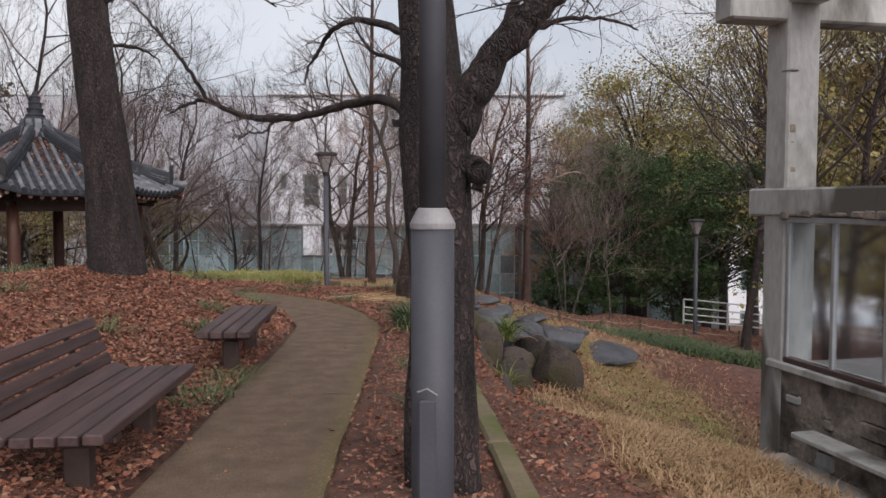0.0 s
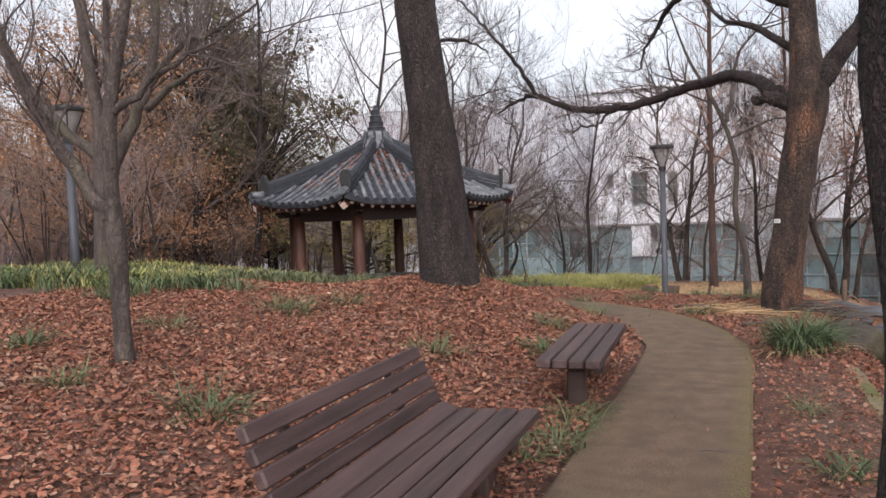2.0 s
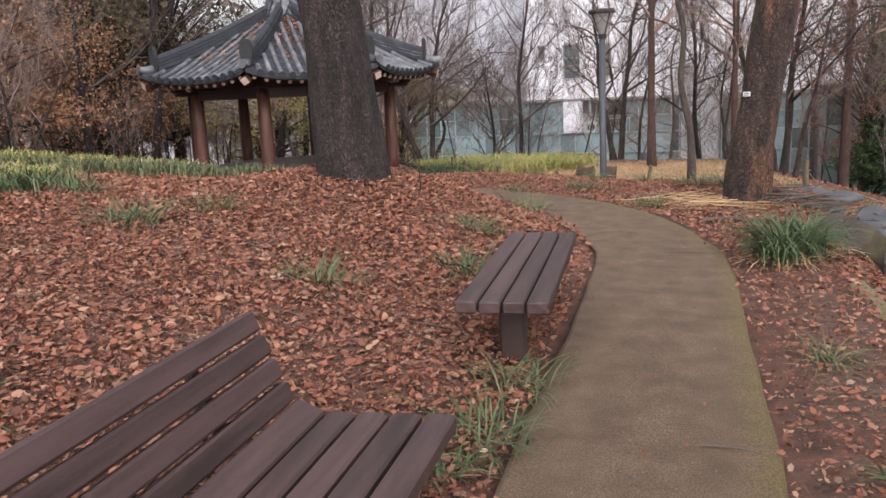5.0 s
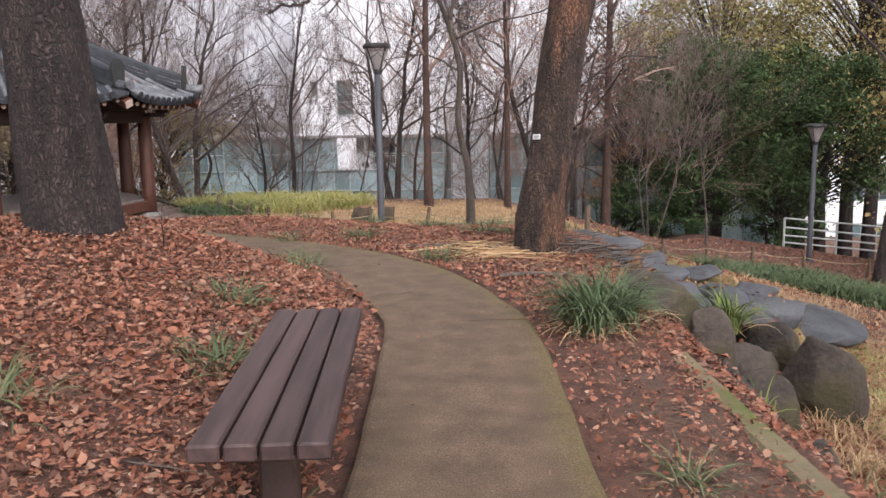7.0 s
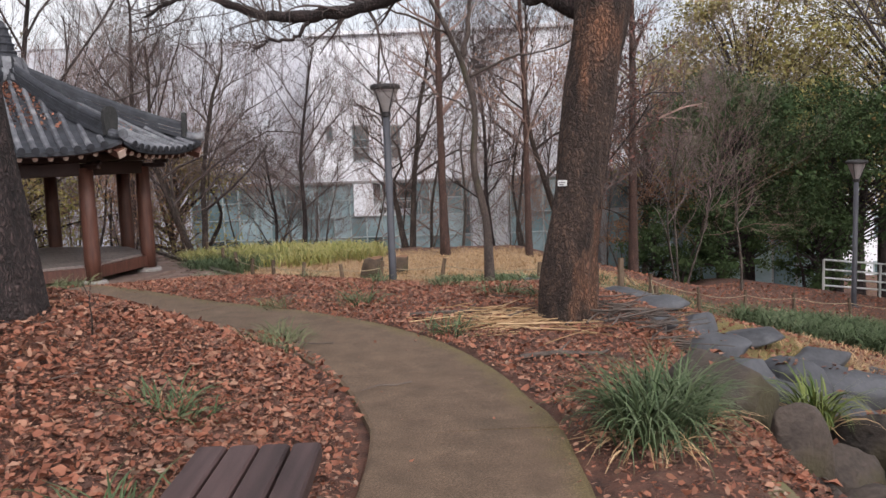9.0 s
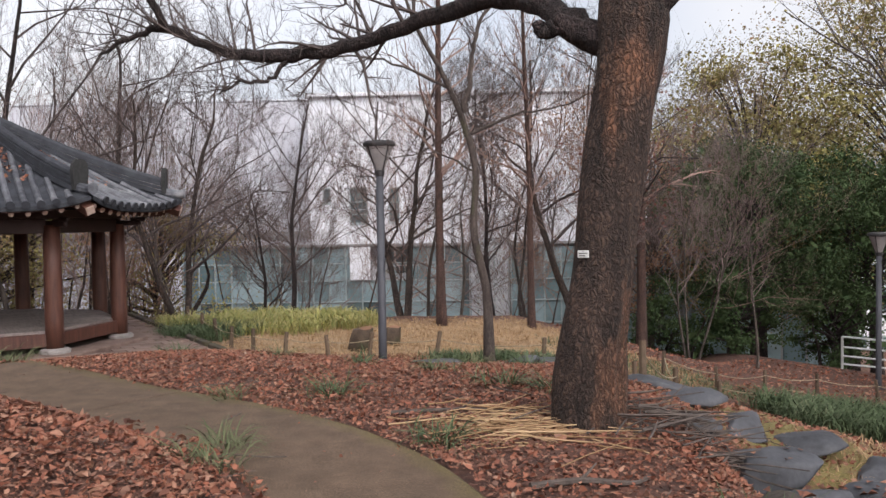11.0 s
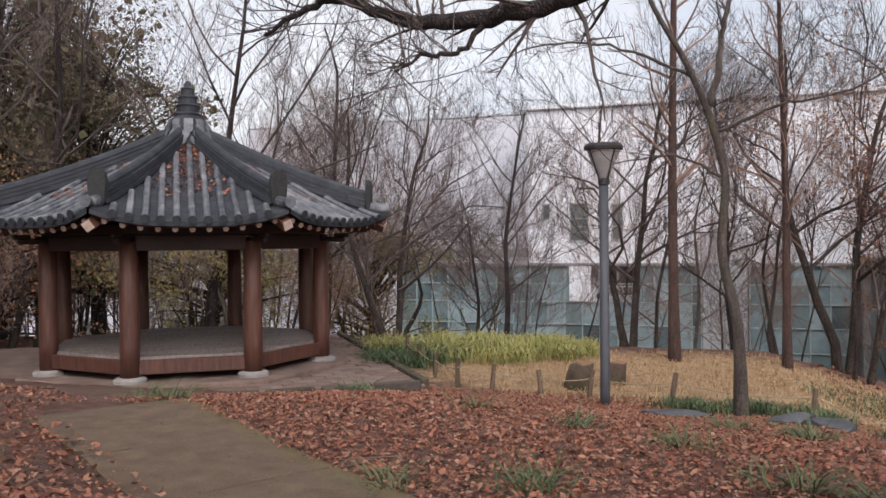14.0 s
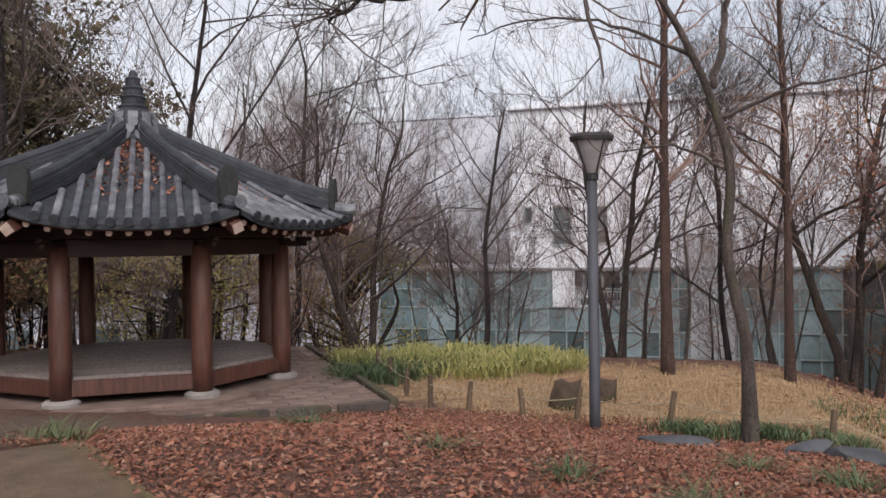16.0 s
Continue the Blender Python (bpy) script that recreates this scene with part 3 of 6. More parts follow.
def build_ground():
    xs, ys = axis_lines(-13, 8, 0.22, 420), axis_lines(-2, 30, 0.22, 420)
    X, Y = np.meshgrid(xs, ys)
    r = np.random.default_rng(3)
    Z = ground(X, Y)
    close = (X > -13) & (X < 8) & (Y > -2) & (Y < 30)
    off = np.abs(left_of_path(X, Y)) > 0.75
    Z = Z + np.where(close & off, r.normal(0, 0.012, Z.shape), 0)
    Z = np.where(off, Z, Z - 0.035)
    me = bpy.data.meshes.new("ground")
    nx, ny = len(xs), len(ys)
    me.from_pydata(np.stack([X, Y, Z], -1).reshape(-1, 3).tolist(), [], [(j * nx + i, j * nx + i + 1, (j + 1) * nx + i + 1, (j + 1) * nx + i) for j in range(ny - 1) for i in range(nx - 1)])
    me.polygons.foreach_set("use_smooth", [True] * len(me.polygons))
    straw = np.clip(near(X, Y, -1.5, 25.0, 7, 3.7) + near(X, Y, 1.9, 7.6, 1.4, 3.2) + near(X, Y, 2.6, 13.5, 1.6, 2.2) * 0.8, 0, 0.75)
    moss = np.clip(0.8 * near(X, Y, 3.3, 11.6, 1.6, 2.2) + near(X, Y, 2.2, 12.2, 1.2, 2.0) + near(X, Y, 1.5, 15.0, 1.6, 1.5) + 0.35 * step(Y, 31, 36), 0, 0.66)
    soil = np.clip(near(X, Y, -0.1, 7.3, 0.5, 3.2) * 0.6 + near(X, Y, 1.1, 7.0, 0.75, 2.6) * 0.75 + near(X, Y, -8.6, 18.2, 3.0, 1.6), 0, 0.62)
    zone = me.color_attributes.new("zone", "FLOAT_COLOR", "POINT")
    zone.data.foreach_set("color", np.stack([straw, moss, soil, np.ones_like(soil)], -1).reshape(-1))
    me.materials.append(GROUND)
    return tagged(new("ground", me), "sloping park ground covered with brown leaf litter", "ground", kind="structure")


build_ground()


def build_path():
    """Cast concrete slabs with a thin joint between them."""
    path = tagged(new("path"), "damp mossy concrete garden path curving to the pavilion", "path", kind="structure")
    mid = bend([(*p, 0) for p in LINE], 10)
    run = [0.0]
    for a, b in zip(mid, mid[1:]):
        run.append(run[-1] + (b - a).length)
    joint = next(d for d, p in zip(run, mid) if p.y > 9.76)
    cuts = [0.0, joint - 5.9, joint, joint + 4.55, run[-1]]

    def at(d):
        k = max(1, min(len(run) - 1, next((i for i, q in enumerate(run) if q >= d), len(run) - 1)))
        u = (d - run[k - 1]) / (run[k] - run[k - 1])
        return mid[k - 1].lerp(mid[k], u), (mid[k] - mid[k - 1]).normalized()
    for a, b in zip(cuts, cuts[1:]):
        s = Shape()
        n = max(2, int((b - a) / 0.22))
        v, f = [], []
        for i in range(n + 1):
            d = a + 0.006 + (b - a - 0.012) * i / n
            p, t = at(d)
            side = Vector((-t.y, t.x, 0))
            late = max(0.0, d - joint) / (run[-1] - joint)
            wide = 0.49 + 0.18 * late ** 1.5 + 0.006 * math.sin(d * 2.3) + 0.004 * math.sin(d * 7.1)
            z = gz(p.x, p.y)
            for o, h in ((-wide, -0.09), (-wide, 0.012), (-wide + 0.02, 0.022), (-wide * 0.6, 0.027), (0, 0.03), (wide * 0.6, 0.027), (wide - 0.02, 0.022), (wide, 0.012), (wide, -0.09)):
                q = p + side * o
                v.append((q.x, q.y, z + h))
        for i in range(n):
            f += [(i * 9 + k + 1, i * 9 + k, (i + 1) * 9 + k, (i + 1) * 9 + k + 1) for k in range(8)]
        f += [tuple(range(9)), tuple(n * 9 + k for k in range(8, -1, -1))]
        ob = part("concrete_slab", s.add(v, f), CONCRETE, path)
        moss = ob.data.attributes.new("moss", "FLOAT", "POINT")
        moss.data.foreach_set("value", [0.95, 0.95, 0.88, 0.24, 0.04, 0.04, 0.16, 0.46, 0.46] * (n + 1))
    return path


build_path()

kerb = tagged(new("kerb"), "low mossy concrete kerb along the leaf strip", "kerb", kind="structure")
KERB_LINE = [(0.62, 2.2), (0.55, 3.6), (0.46, 5.2), (0.36, 6.8), (0.28, 8.2), (0.24, 9.3)]
for (ax, ay), (bx, by) in zip(KERB_LINE, KERB_LINE[1:]):
    a, b = Vector((ax, ay, gz(0.1, ay) - 0.03)), Vector((bx, by, gz(0.1, by) - 0.03))
    s = Shape()
    L = (b - a).length
    s.box(0, 0, 0, 0.15, L - 0.006, 0.3, 0.02)
    ob = part("kerb_stone", s, KERB, kerb)
    ob.matrix_basis = pose(*((a + b) / 2 + Vector((0, 0, -0.14))), 0, 0, math.degrees(math.atan2(by - ay, bx - ax)) - 90)

# clay trail that climbs from the lower slope towards the lawn
trail = Shape()
tv, tf = [], []
for i in range(41):
    u = i / 40
    x, y = -0.9 + 7.6 * u, 17.9 + 2.6 * u + 1.2 * math.sin(u * 3.1) - 0.9 * u * u
    for o in (-0.45, -0.15, 0.15, 0.45):
        tv.append((x, y + o + 0.06 * math.sin(u * 21 + o * 9), gz(x, y + o) + 0.018 - 0.02 * (abs(o) > 0.3)))
for i in range(40):
    tf += [(i * 4 + k, (i + 1) * 4 + k, (i + 1) * 4 + k + 1, i * 4 + k + 1) for k in range(3)]
tagged(part("dirt_trail", trail.add(tv, tf), CLAY), "narrow bare reddish clay trail across the slope", "trail", kind="structure")

# ---- the building beyond the trees ----
FACE = 52.0


def window(parent, name, x0, x1, z0, z1, bars=(), depth=0.18, y=FACE):
    """A window set into a wall: frame, bars, and one pane for each light."""
    w = part(name, Shape().box((x0 + x1) / 2, y + 0.02, z0 - 0.04, x1 - x0 + 0.1, 0.12, 0.06, 0.01), TEAL_FRAME, parent)
    f = Shape()
    for cx, cz, sx, sz in (((x0 + x1) / 2, z1 - 0.03, x1 - x0, 0.06), ((x0 + x1) / 2, z0 + 0.03, x1 - x0, 0.06), (x0 + 0.03, (z0 + z1) / 2, 0.06, z1 - z0 - 0.12), (x1 - 0.03, (z0 + z1) / 2, 0.06, z1 - z0 - 0.12)):
        f.box(cx, y + depth - 0.05, cz, sx, 0.07, sz, 0.008)
    part("window_frame", f, TEAL_FRAME, w)
    cuts = [z0 + 0.06] + list(bars) + [z1 - 0.06]
    for a, b in zip(cuts, cuts[1:]):
        part("pane", Shape().box((x0 + x1) / 2, y + depth, (a + b) / 2, x1 - x0 - 0.12, 0.02, b - a - 0.02), WINDOW_DARK, w)
    for z in bars:
        part("bar", Shape().box((x0 + x1) / 2, y + depth - 0.04, z, x1 - x0 - 0.12, 0.05, 0.05, 0.006), TEAL_FRAME, w)
    return w


def holed_wall(s, x0, x1, z0, z1, y0, y1, holes):
    """A thick wall with rectangular openings."""
    xs = sorted({x0, x1, *[h[0] for h in holes], *[h[1] for h in holes]})
    for a, b in zip(xs, xs[1:]):
        cols = sorted([(h[2], h[3]) for h in holes if h[0] <= a + 1e-6 and h[1] >= b - 1e-6])
        z = z0
        for lo, hi in cols + [(z1, z1)]:
            if lo > z + 1e-6:
                s.box((a + b) / 2, (y0 + y1) / 2, (z + lo) / 2, b - a, y1 - y0, lo - z)
            z = hi
    return s


def build_block():
    b = thing("apartment_building", "white panelled building with blue-green glazed lower storeys behind bare trees", "building", group="buildings behind the park")
    holes = [(-9.18, -8.75, 2.38, 3.25), (-7.72, -6.76, 1.25, 3.26), (-5.6, -5.0, 1.3, 3.2)]
    xs = sorted({-9.9, 8.6, *[h[0] for h in holes], *[h[1] for h in holes]})
    for a, c in zip(xs, xs[1:]):
        gap = [h for h in holes if h[0] <= a + 1e-6 and h[1] >= c - 1e-6]
        for z0, z1 in ([(0.16, gap[0][2]), (gap[0][3], 8.1)] if gap else [(0.16, 8.1)]):
            part("wall_panel", Shape().box((a + c) / 2, FACE + 0.15, (z0 + z1) / 2, c - a, 0.3, z1 - z0), WHITE_WALL, b)
    part("side_wall", Shape().box(-9.75, FACE + 5.3, 4.13, 0.3, 10, 7.94).box(8.45, FACE + 5.3, 4.13, 0.3, 10, 7.94).box(-0.65, FACE + 10.2, 4.13, 18.5, 0.3, 7.94), WHITE_WALL, b)
    part("roof", Shape().box(-0.65, FACE + 5, 8.22, 18.7, 10.6, 0.22, 0.04), WHITE_WALL, b)
    for z in (2.0, 4.0, 5.9):
        part("panel_joint", Shape().box(-0.65, FACE - 0.006, z + 0.02, 18.4, 0.012, 0.03), GREY_WALL, b)
    window(b, "window", -9.18, -8.75, 2.38, 3.25)
    window(b, "window", -7.72, -6.76, 1.25, 3.26, (1.75, 2.45))
    for x0, x1 in ((-5.6, -5.0),):
        window(b, "window", x0, x1, 1.3, 3.2, (2.4,))
    # set-back wing
    part("wing", Shape().box(-19.5, FACE + 9, 1.9, 19.0, 9, 13.4, 0.02), GREY_WALL, b, "pale grey upper wing")
    part("wing_roof", Shape().box(-19.5, FACE + 9, 8.68, 19.1, 9.1, 0.1, 0.03), GREY_WALL, b)
    part("wing_band", Shape().box(-19.5, FACE + 4.46, 0.6, 18.8, 0.1, 0.5, 0.02), SLAB, b)
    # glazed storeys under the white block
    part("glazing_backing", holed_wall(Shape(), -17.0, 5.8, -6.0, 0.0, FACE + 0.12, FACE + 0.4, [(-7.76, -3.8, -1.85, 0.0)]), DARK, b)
    rows = [-5.6, -4.2, -3.0, -1.85, -0.9, 0.0]
    xs = [-17.0 + 0.9 * i for i in range(26)]
    for x in xs:
        if x < 5.9:
            part("mullion", Shape().box(x, FACE + 0.02, -2.8, 0.07, 0.14, 5.6, 0.008), TEAL_FRAME, b)
    for z in rows:
        part("rail", Shape().box(-5.7, FACE + 0.03, z, 22.8, 0.1, 0.06, 0.008), TEAL_FRAME, b)
    for a, c in zip(xs, xs[1:]):
        for z0, z1 in zip(rows, rows[1:]):
            if c > 5.9 or (a > -7.9 and c < -3.6 and z0 > -1.9) or (a > -1.6 and c < 1.2):
                continue
            part("glass_panel", Shape().box((a + c) / 2, FACE + 0.07, (z0 + z1) / 2, c - a - 0.07, 0.03, z1 - z0 - 0.06), WINDOW_DARK if rng.random() < 0.14 else TEAL, b)
    part("soffit_band", Shape().box(-5.7, FACE + 0.3, 0.08, 23.0, 0.9, 0.14, 0.02), SLAB, b)
    # balcony recess
    part("balcony", Shape().box(-5.8, FACE + 1.3, -1.95, 4.0, 2.3, 0.12).box(-5.8, FACE + 2.4, -0.9, 4.0, 0.12, 2.0).box(-3.86, FACE + 1.3, -0.9, 0.12, 2.1, 1.98).box(-7.7, FACE + 1.3, -0.9, 0.12, 2.1, 1.98), WHITE_WALL, b, "white balcony recess")
    part("balcony_window", Shape().box(-5.1, FACE + 2.3, -0.85, 1.7, 0.06, 1.5, 0.01), WINDOW_DARK, b)
    part("parapet_wall", Shape().box(-7.2, FACE - 0.06, -0.9, 1.1, 0.1, 1.8, 0.01), WHITE_WALL, b)
    s = Shape()
    for i in range(18):
        s.box(-6.55 + i * 0.15, FACE - 0.02, -1.45, 0.02, 0.02, 0.8)
    s.box(-5.25, FACE - 0.02, -1.03, 2.75, 0.04, 0.04)
    part("balcony_railing", s, RAIL, b)
    # perforated screen
    s = Shape()
    s.box(-0.17, FACE - 0.25, -1.6, 0.08, 0.1, 6.4).box(-1.2, FACE - 0.25, 1.63, 2.1, 0.1, 0.08).box(0.86, FACE - 0.25, -1.6, 0.08, 0.1, 6.5).box(-1.24, FACE - 0.25, -1.6, 0.08, 0.1, 6.5)
    part("screen_frame", s, ALU, b)
    s = Shape()
    for i in range(-26, 26):
        for d in (1, -1):
            pts = []
            for k in range(9):
                z = -4.75 + 6.4 * k / 8
                x = -0.17 + 0.25 * i + d * (z + 1.55) * 0.62
                if -1.2 < x < 0.84:
                    pts.append((x, FACE - 0.22 + 0.012 * d, z))
            if len(pts) > 1:
                s.tube(pts, [0.028] * len(pts), 4)
    part("lattice_screen", s, RAIL, b, "pale diamond lattice screen")
    part("screen_backing", Shape().box(-0.17, FACE + 0.02, -1.6, 2.0, 0.08, 6.4), GREY_WALL, b)
    # low wing to the other side
    part("low_wing", Shape().box(12.4, FACE + 3, -4.6, 13.0, 7, 10.0, 0.02), SLAB, b, "grey low wing")
    part("low_wing_roof", Shape().box(12.4, FACE + 2.6, 0.52, 13.6, 8.4, 0.22, 0.03), GREY_WALL, b)
    for i in range(9):
        part("low_wing_window", Shape().box(6.8 + i * 1.3, FACE - 0.53, -1.0, 1.15, 0.06, 1.5, 0.01), TEAL if i % 3 else WINDOW_DARK, b)
        part("low_wing_panel", Shape().box(6.8 + i * 1.3, FACE - 0.53, -5.4, 1.15, 0.06, 6.8, 0.01), TEAL, b)
    ac = thing("air_conditioner", "small white air conditioner unit on the balcony", "air conditioner", pose(-6.35, FACE + 0.8, -1.88))
    part("casing", Shape().box(0, 0, 0.32, 0.8, 0.32, 0.62, 0.03), WHITE_WALL, ac)
    part("fan_grille", Shape().add([(0.12 + 0.22 * math.cos(a * math.pi / 8), -0.17, 0.32 + 0.22 * math.sin(a * math.pi / 8)) for a in range(16)] + [(0.12 + 0.22 * math.cos(a * math.pi / 8), -0.16, 0.32 + 0.22 * math.sin(a * math.pi / 8)) for a in range(16)],
         [tuple(range(16)), tuple(range(31, 15, -1))] + [(i, (i + 1) % 16, 16 + (i + 1) % 16, 16 + i) for i in range(16)]), DARK, ac)


build_block()


def far_house(name, label, x, y, z, w, d, h, wall, cols, rows, turn=0.0):
    b = thing(name, label, "building", pose(x, y, z, 0, 0, turn), "buildings behind the park")
    part("wall", Shape().box(0, 0, h / 2, w, d, h, 0.03), wall, b)
    part("roof", Shape().box(0, 0, h + 0.12, w + 0.3, d + 0.3, 0.24, 0.05), SLAB, b)
    for i in range(cols):
        for k in range(rows):
            cx, cz = -w / 2 + w * (i + 0.5) / cols, h * (k + 0.5) / rows
            p = part("window", Shape().box(cx, -d / 2 - 0.01, cz, w / cols * 0.62, 0.08, h / rows * 0.5, 0.02), TEAL_FRAME, b)
            part("pane", Shape().box(cx, -d / 2 - 0.05, cz, w / cols * 0.54, 0.03, h / rows * 0.42), WINDOW_DARK, p)


far_house("office_building", "long pale building with rows of windows downhill", 34, 78, -11, 34, 10, 11, WHITE_WALL, 12, 3, -8)
far_house("grey_building", "grey low building half hidden by bare trees", -40, 62, -6, 26, 10, 9, GREY_WALL, 9, 3, 20)
far_house("street_building", "pale low building seen between tree trunks", -66, 44, -6, 22, 9, 5.5, GREY_WALL, 8, 2, 55)

# ---- the octagonal pavilion ----
PAV = Vector((-10.82, 23.25, -0.9))
FACING = math.degrees(math.atan2(-9.3, 13.25)) * -1  # the front side looks at the garden path


def build_pavilion():
    pv = thing("pavilion", "octagonal wooden pavilion with grey tiled roof and red-brown columns", "pavilion", pose(*PAV, 0, 0, FACING))
    EIGHT = [math.radians(-90 + 22.5 + 45 * i) for i in range(8)]

    def ring(r, z):
        return [(r * math.cos(a), r * math.sin(a), z) for a in EIGHT]

    def slab(r0, z0, z1, bev=0.02):
        v = ring(r0, z0) + ring(r0, z1 - bev) + ring(r0 - bev, z1)
        f = [tuple(range(7, -1, -1)), tuple(range(16, 24))]
        for k in range(2):
            f += [(k * 8 + i, k * 8 + (i + 1) % 8, (k + 1) * 8 + (i + 1) % 8, (k + 1) * 8 + i) for i in range(8)]
        return Shape().add(v, f)
    r = 2.6
    part("stone_base", slab(3.15, -0.5, 0.0), PAVER, pv, "reddish paved base")
    for i, a in enumerate(EIGHT):
        x, y = r * math.cos(a), r * math.sin(a)
        part("plinth", Shape().lathe([(0.27, -0.02), (0.27, 0.05), (0.22, 0.09)], 12, (x, y, 0)), GRANITE, pv)
        part("column", Shape().lathe([(0.155, 0.09), (0.16, 0.6), (0.155, 1.4), (0.145, 2.32)], 16, (x, y, 0)), TIMBER_RED, pv, smooth=True)
        a2 = EIGHT[(i + 1) % 8]
        x2, y2 = r * math.cos(a2), r * math.sin(a2)
        cx, cy, L, t = (x + x2) / 2, (y + y2) / 2, math.hypot(x2 - x, y2 - y), math.atan2(y2 - y, x2 - x)
        # timber under the eaves: its near-black colour includes painted shade
        part("lintel", Shape().box(cx, cy, 2.3, L - 0.2, 0.14, 0.26, 0.012, t), TIMBER_SHADED, pv)
        part("wall_plate", Shape().box(cx, cy, 2.53, L + 0.1, 0.2, 0.18, 0.02, t), TIMBER_SHADED, pv)
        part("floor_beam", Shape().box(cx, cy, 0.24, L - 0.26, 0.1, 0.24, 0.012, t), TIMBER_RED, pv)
        part("bracket", Shape().box(x * 1.09, y * 1.09, 2.34, 0.5, 0.09, 0.1, 0.02, a).box(x * 1.16, y * 1.16, 2.42, 0.3, 0.08, 0.08, 0.02, a), TIMBER_SHADED, pv)
    for i in range(19):
        yy = -2.25 + 4.5 * i / 18
        y0, y1 = yy - 0.118, yy + 0.118
        h0, h1 = (min(2.36, 2.36 * 1.4142 - abs(q)) for q in (y0, y1))
        part("floorboard", Shape().add([(sx * (h0 if e == 0 else h1), (y0, y1)[e], z) for z in (0.36, 0.41) for sx, e in ((-1, 0), (1, 0), (1, 1), (-1, 1))],
             [(3, 2, 1, 0), (4, 5, 6, 7)] + [(k, (k + 1) % 4, 4 + (k + 1) % 4, 4 + k) for k in range(4)]), DECK, pv)
    part("ceiling_board", slab(2.62, 2.62, 2.66), TIMBER_SHADED, pv)
    # roof surface: s runs from the top to the eave, c from -1 to 1 across one side
    R, RT = 3.85, 0.32
    ZT, ZE = 4.2, 2.62

    def roof(i, s, c, lift=0.0):
        a0 = (EIGHT[i] + EIGHT[(i + 1) % 8]) / 2 if i < 7 else EIGHT[7] + math.radians(22.5)
        rad = RT + (R - RT) * s
        mid, half = rad * math.cos(math.radians(22.5)), rad * math.sin(math.radians(22.5))
        z = ZT + (ZE - ZT) * (1 - max(0.0, 1 - s) ** 1.12) + 0.20 * abs(c) ** 3 * s ** 2 + lift
        lx, ly = mid + 0.05 * abs(c) ** 3 * s, half * c
        return (lx * math.cos(a0) - ly * math.sin(a0), lx * math.sin(a0) + ly * math.cos(a0), z)
    for i in range(8):
        n, m = 22, 12
        v, f = [], []
        for k in range(n + 1):
            for q in range(m + 1):
                v.append(roof(i, k / n, -1 + 2 * q / m, 0.018 * (k % 2)))
        for k in range(n):
            f += [(k * (m + 1) + q, (k + 1) * (m + 1) + q, (k + 1) * (m + 1) + q + 1, k * (m + 1) + q + 1) for q in range(m)]
        k0 = len(v)
        for q in range(m + 1):
            x, y, z = v[n * (m + 1) + q]
            v.append((x, y, z - 0.07))
        f += [(n * (m + 1) + q, k0 + q, k0 + q + 1, n * (m + 1) + q + 1) for q in range(m)]
        # ridge colour on the tile bed paints the shade of the grooves between cover tiles
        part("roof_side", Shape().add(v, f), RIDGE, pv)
        # soffit
        v, f = [], []
        for s in (1.0, 0.55):
            v += [roof(i, s, -1 + 2 * q / m, -0.09) for q in range(m + 1)]
        f = [(q, q + 1, m + 2 + q, m + 1 + q) for q in range(m)]
        part("soffit", Shape().add(v, f), TIMBER_SHADED, pv)
        # rows of round cover tiles, laid straight up the slope and cut by the hips
        for q in range(-6, 7):
            off = q * 0.228
            pts = []
            for k in range(17):
                s = 1 - k / 16
                half = (RT + (R - RT) * s) * math.sin(math.radians(22.5))
                c = off / half
                if abs(c) > 0.93:
                    break
                pts.append(roof(i, s * 1.012, c, 0.035))
            if len(pts) < 2:
                continue
            rr = [0.052 + 0.007 * (k % 2) for k in range(len(pts))]
            part("cover_tile", Shape().tube(pts, rr, 8), TILE, pv)
            part("end_tile", Shape().tube([pts[0], tuple(Vector(pts[0]) + (Vector(pts[0]) - Vector(pts[1])).normalized() * 0.03)], [0.068, 0.068], 10), RIDGE, pv)
        # rafters with pale round ends
        for q in range(-5, 6):
            c = q / 5.6
            tip, root = Vector(roof(i, 0.965, c, -0.15)), Vector(roof(i, 0.6, c * 0.9, -0.12))
            part("rafter", Shape().tube([root, tip], [0.05, 0.05], 8), TIMBER_RED, pv)
            d = (tip - root).normalized()
            part("rafter_end", Shape().tube([tip + d * 0.001, tip + d * 0.012], [0.047, 0.047], 10), RAFTER_END, pv)
        # hip: rafter, ridge and end ornament
        tip, root = Vector(roof(i, 0.99, 1, -0.26)), Vector(roof(i, 0.6, 1, -0.16))
        d = (tip - root).normalized()
        t = math.atan2(d.y, d.x)
        s = Shape()
        s.tube([root, tip], [0.12, 0.12], 4)
        part("hip_rafter", s, TIMBER_RED, pv)
        part("hip_rafter_end", Shape().tube([tip + d * 0.001, tip + d * 0.014], [0.105, 0.105], 4), RAFTER_END, pv)
        # the hip's ridge: bedded courses of flat tile under a round coping
        pts = [Vector(roof(i, 0.02 + 0.87 * k / 14, 1, 0.0)) for k in range(15)]
        for low, high, half in ((0.0, 0.09, 0.125), (0.098, 0.165, 0.105), (0.173, 0.235, 0.11)):
            v, f = [], []
            across = Vector((-math.sin(t), math.cos(t), 0))
            for p in pts:
                v += [tuple(p + across * (half * e) + Vector((0, 0, h))) for e, h in ((-1, low), (1, low), (1, high), (-1, high))]
            for k in range(14):
                f += [(k * 4 + e, k * 4 + (e + 1) % 4, k * 4 + 4 + (e + 1) % 4, k * 4 + 4 + e) for e in range(4)]
            f += [(3, 2, 1, 0), (56, 57, 58, 59)]
            part("ridge_course", Shape().add(v, f), RIDGE, pv)
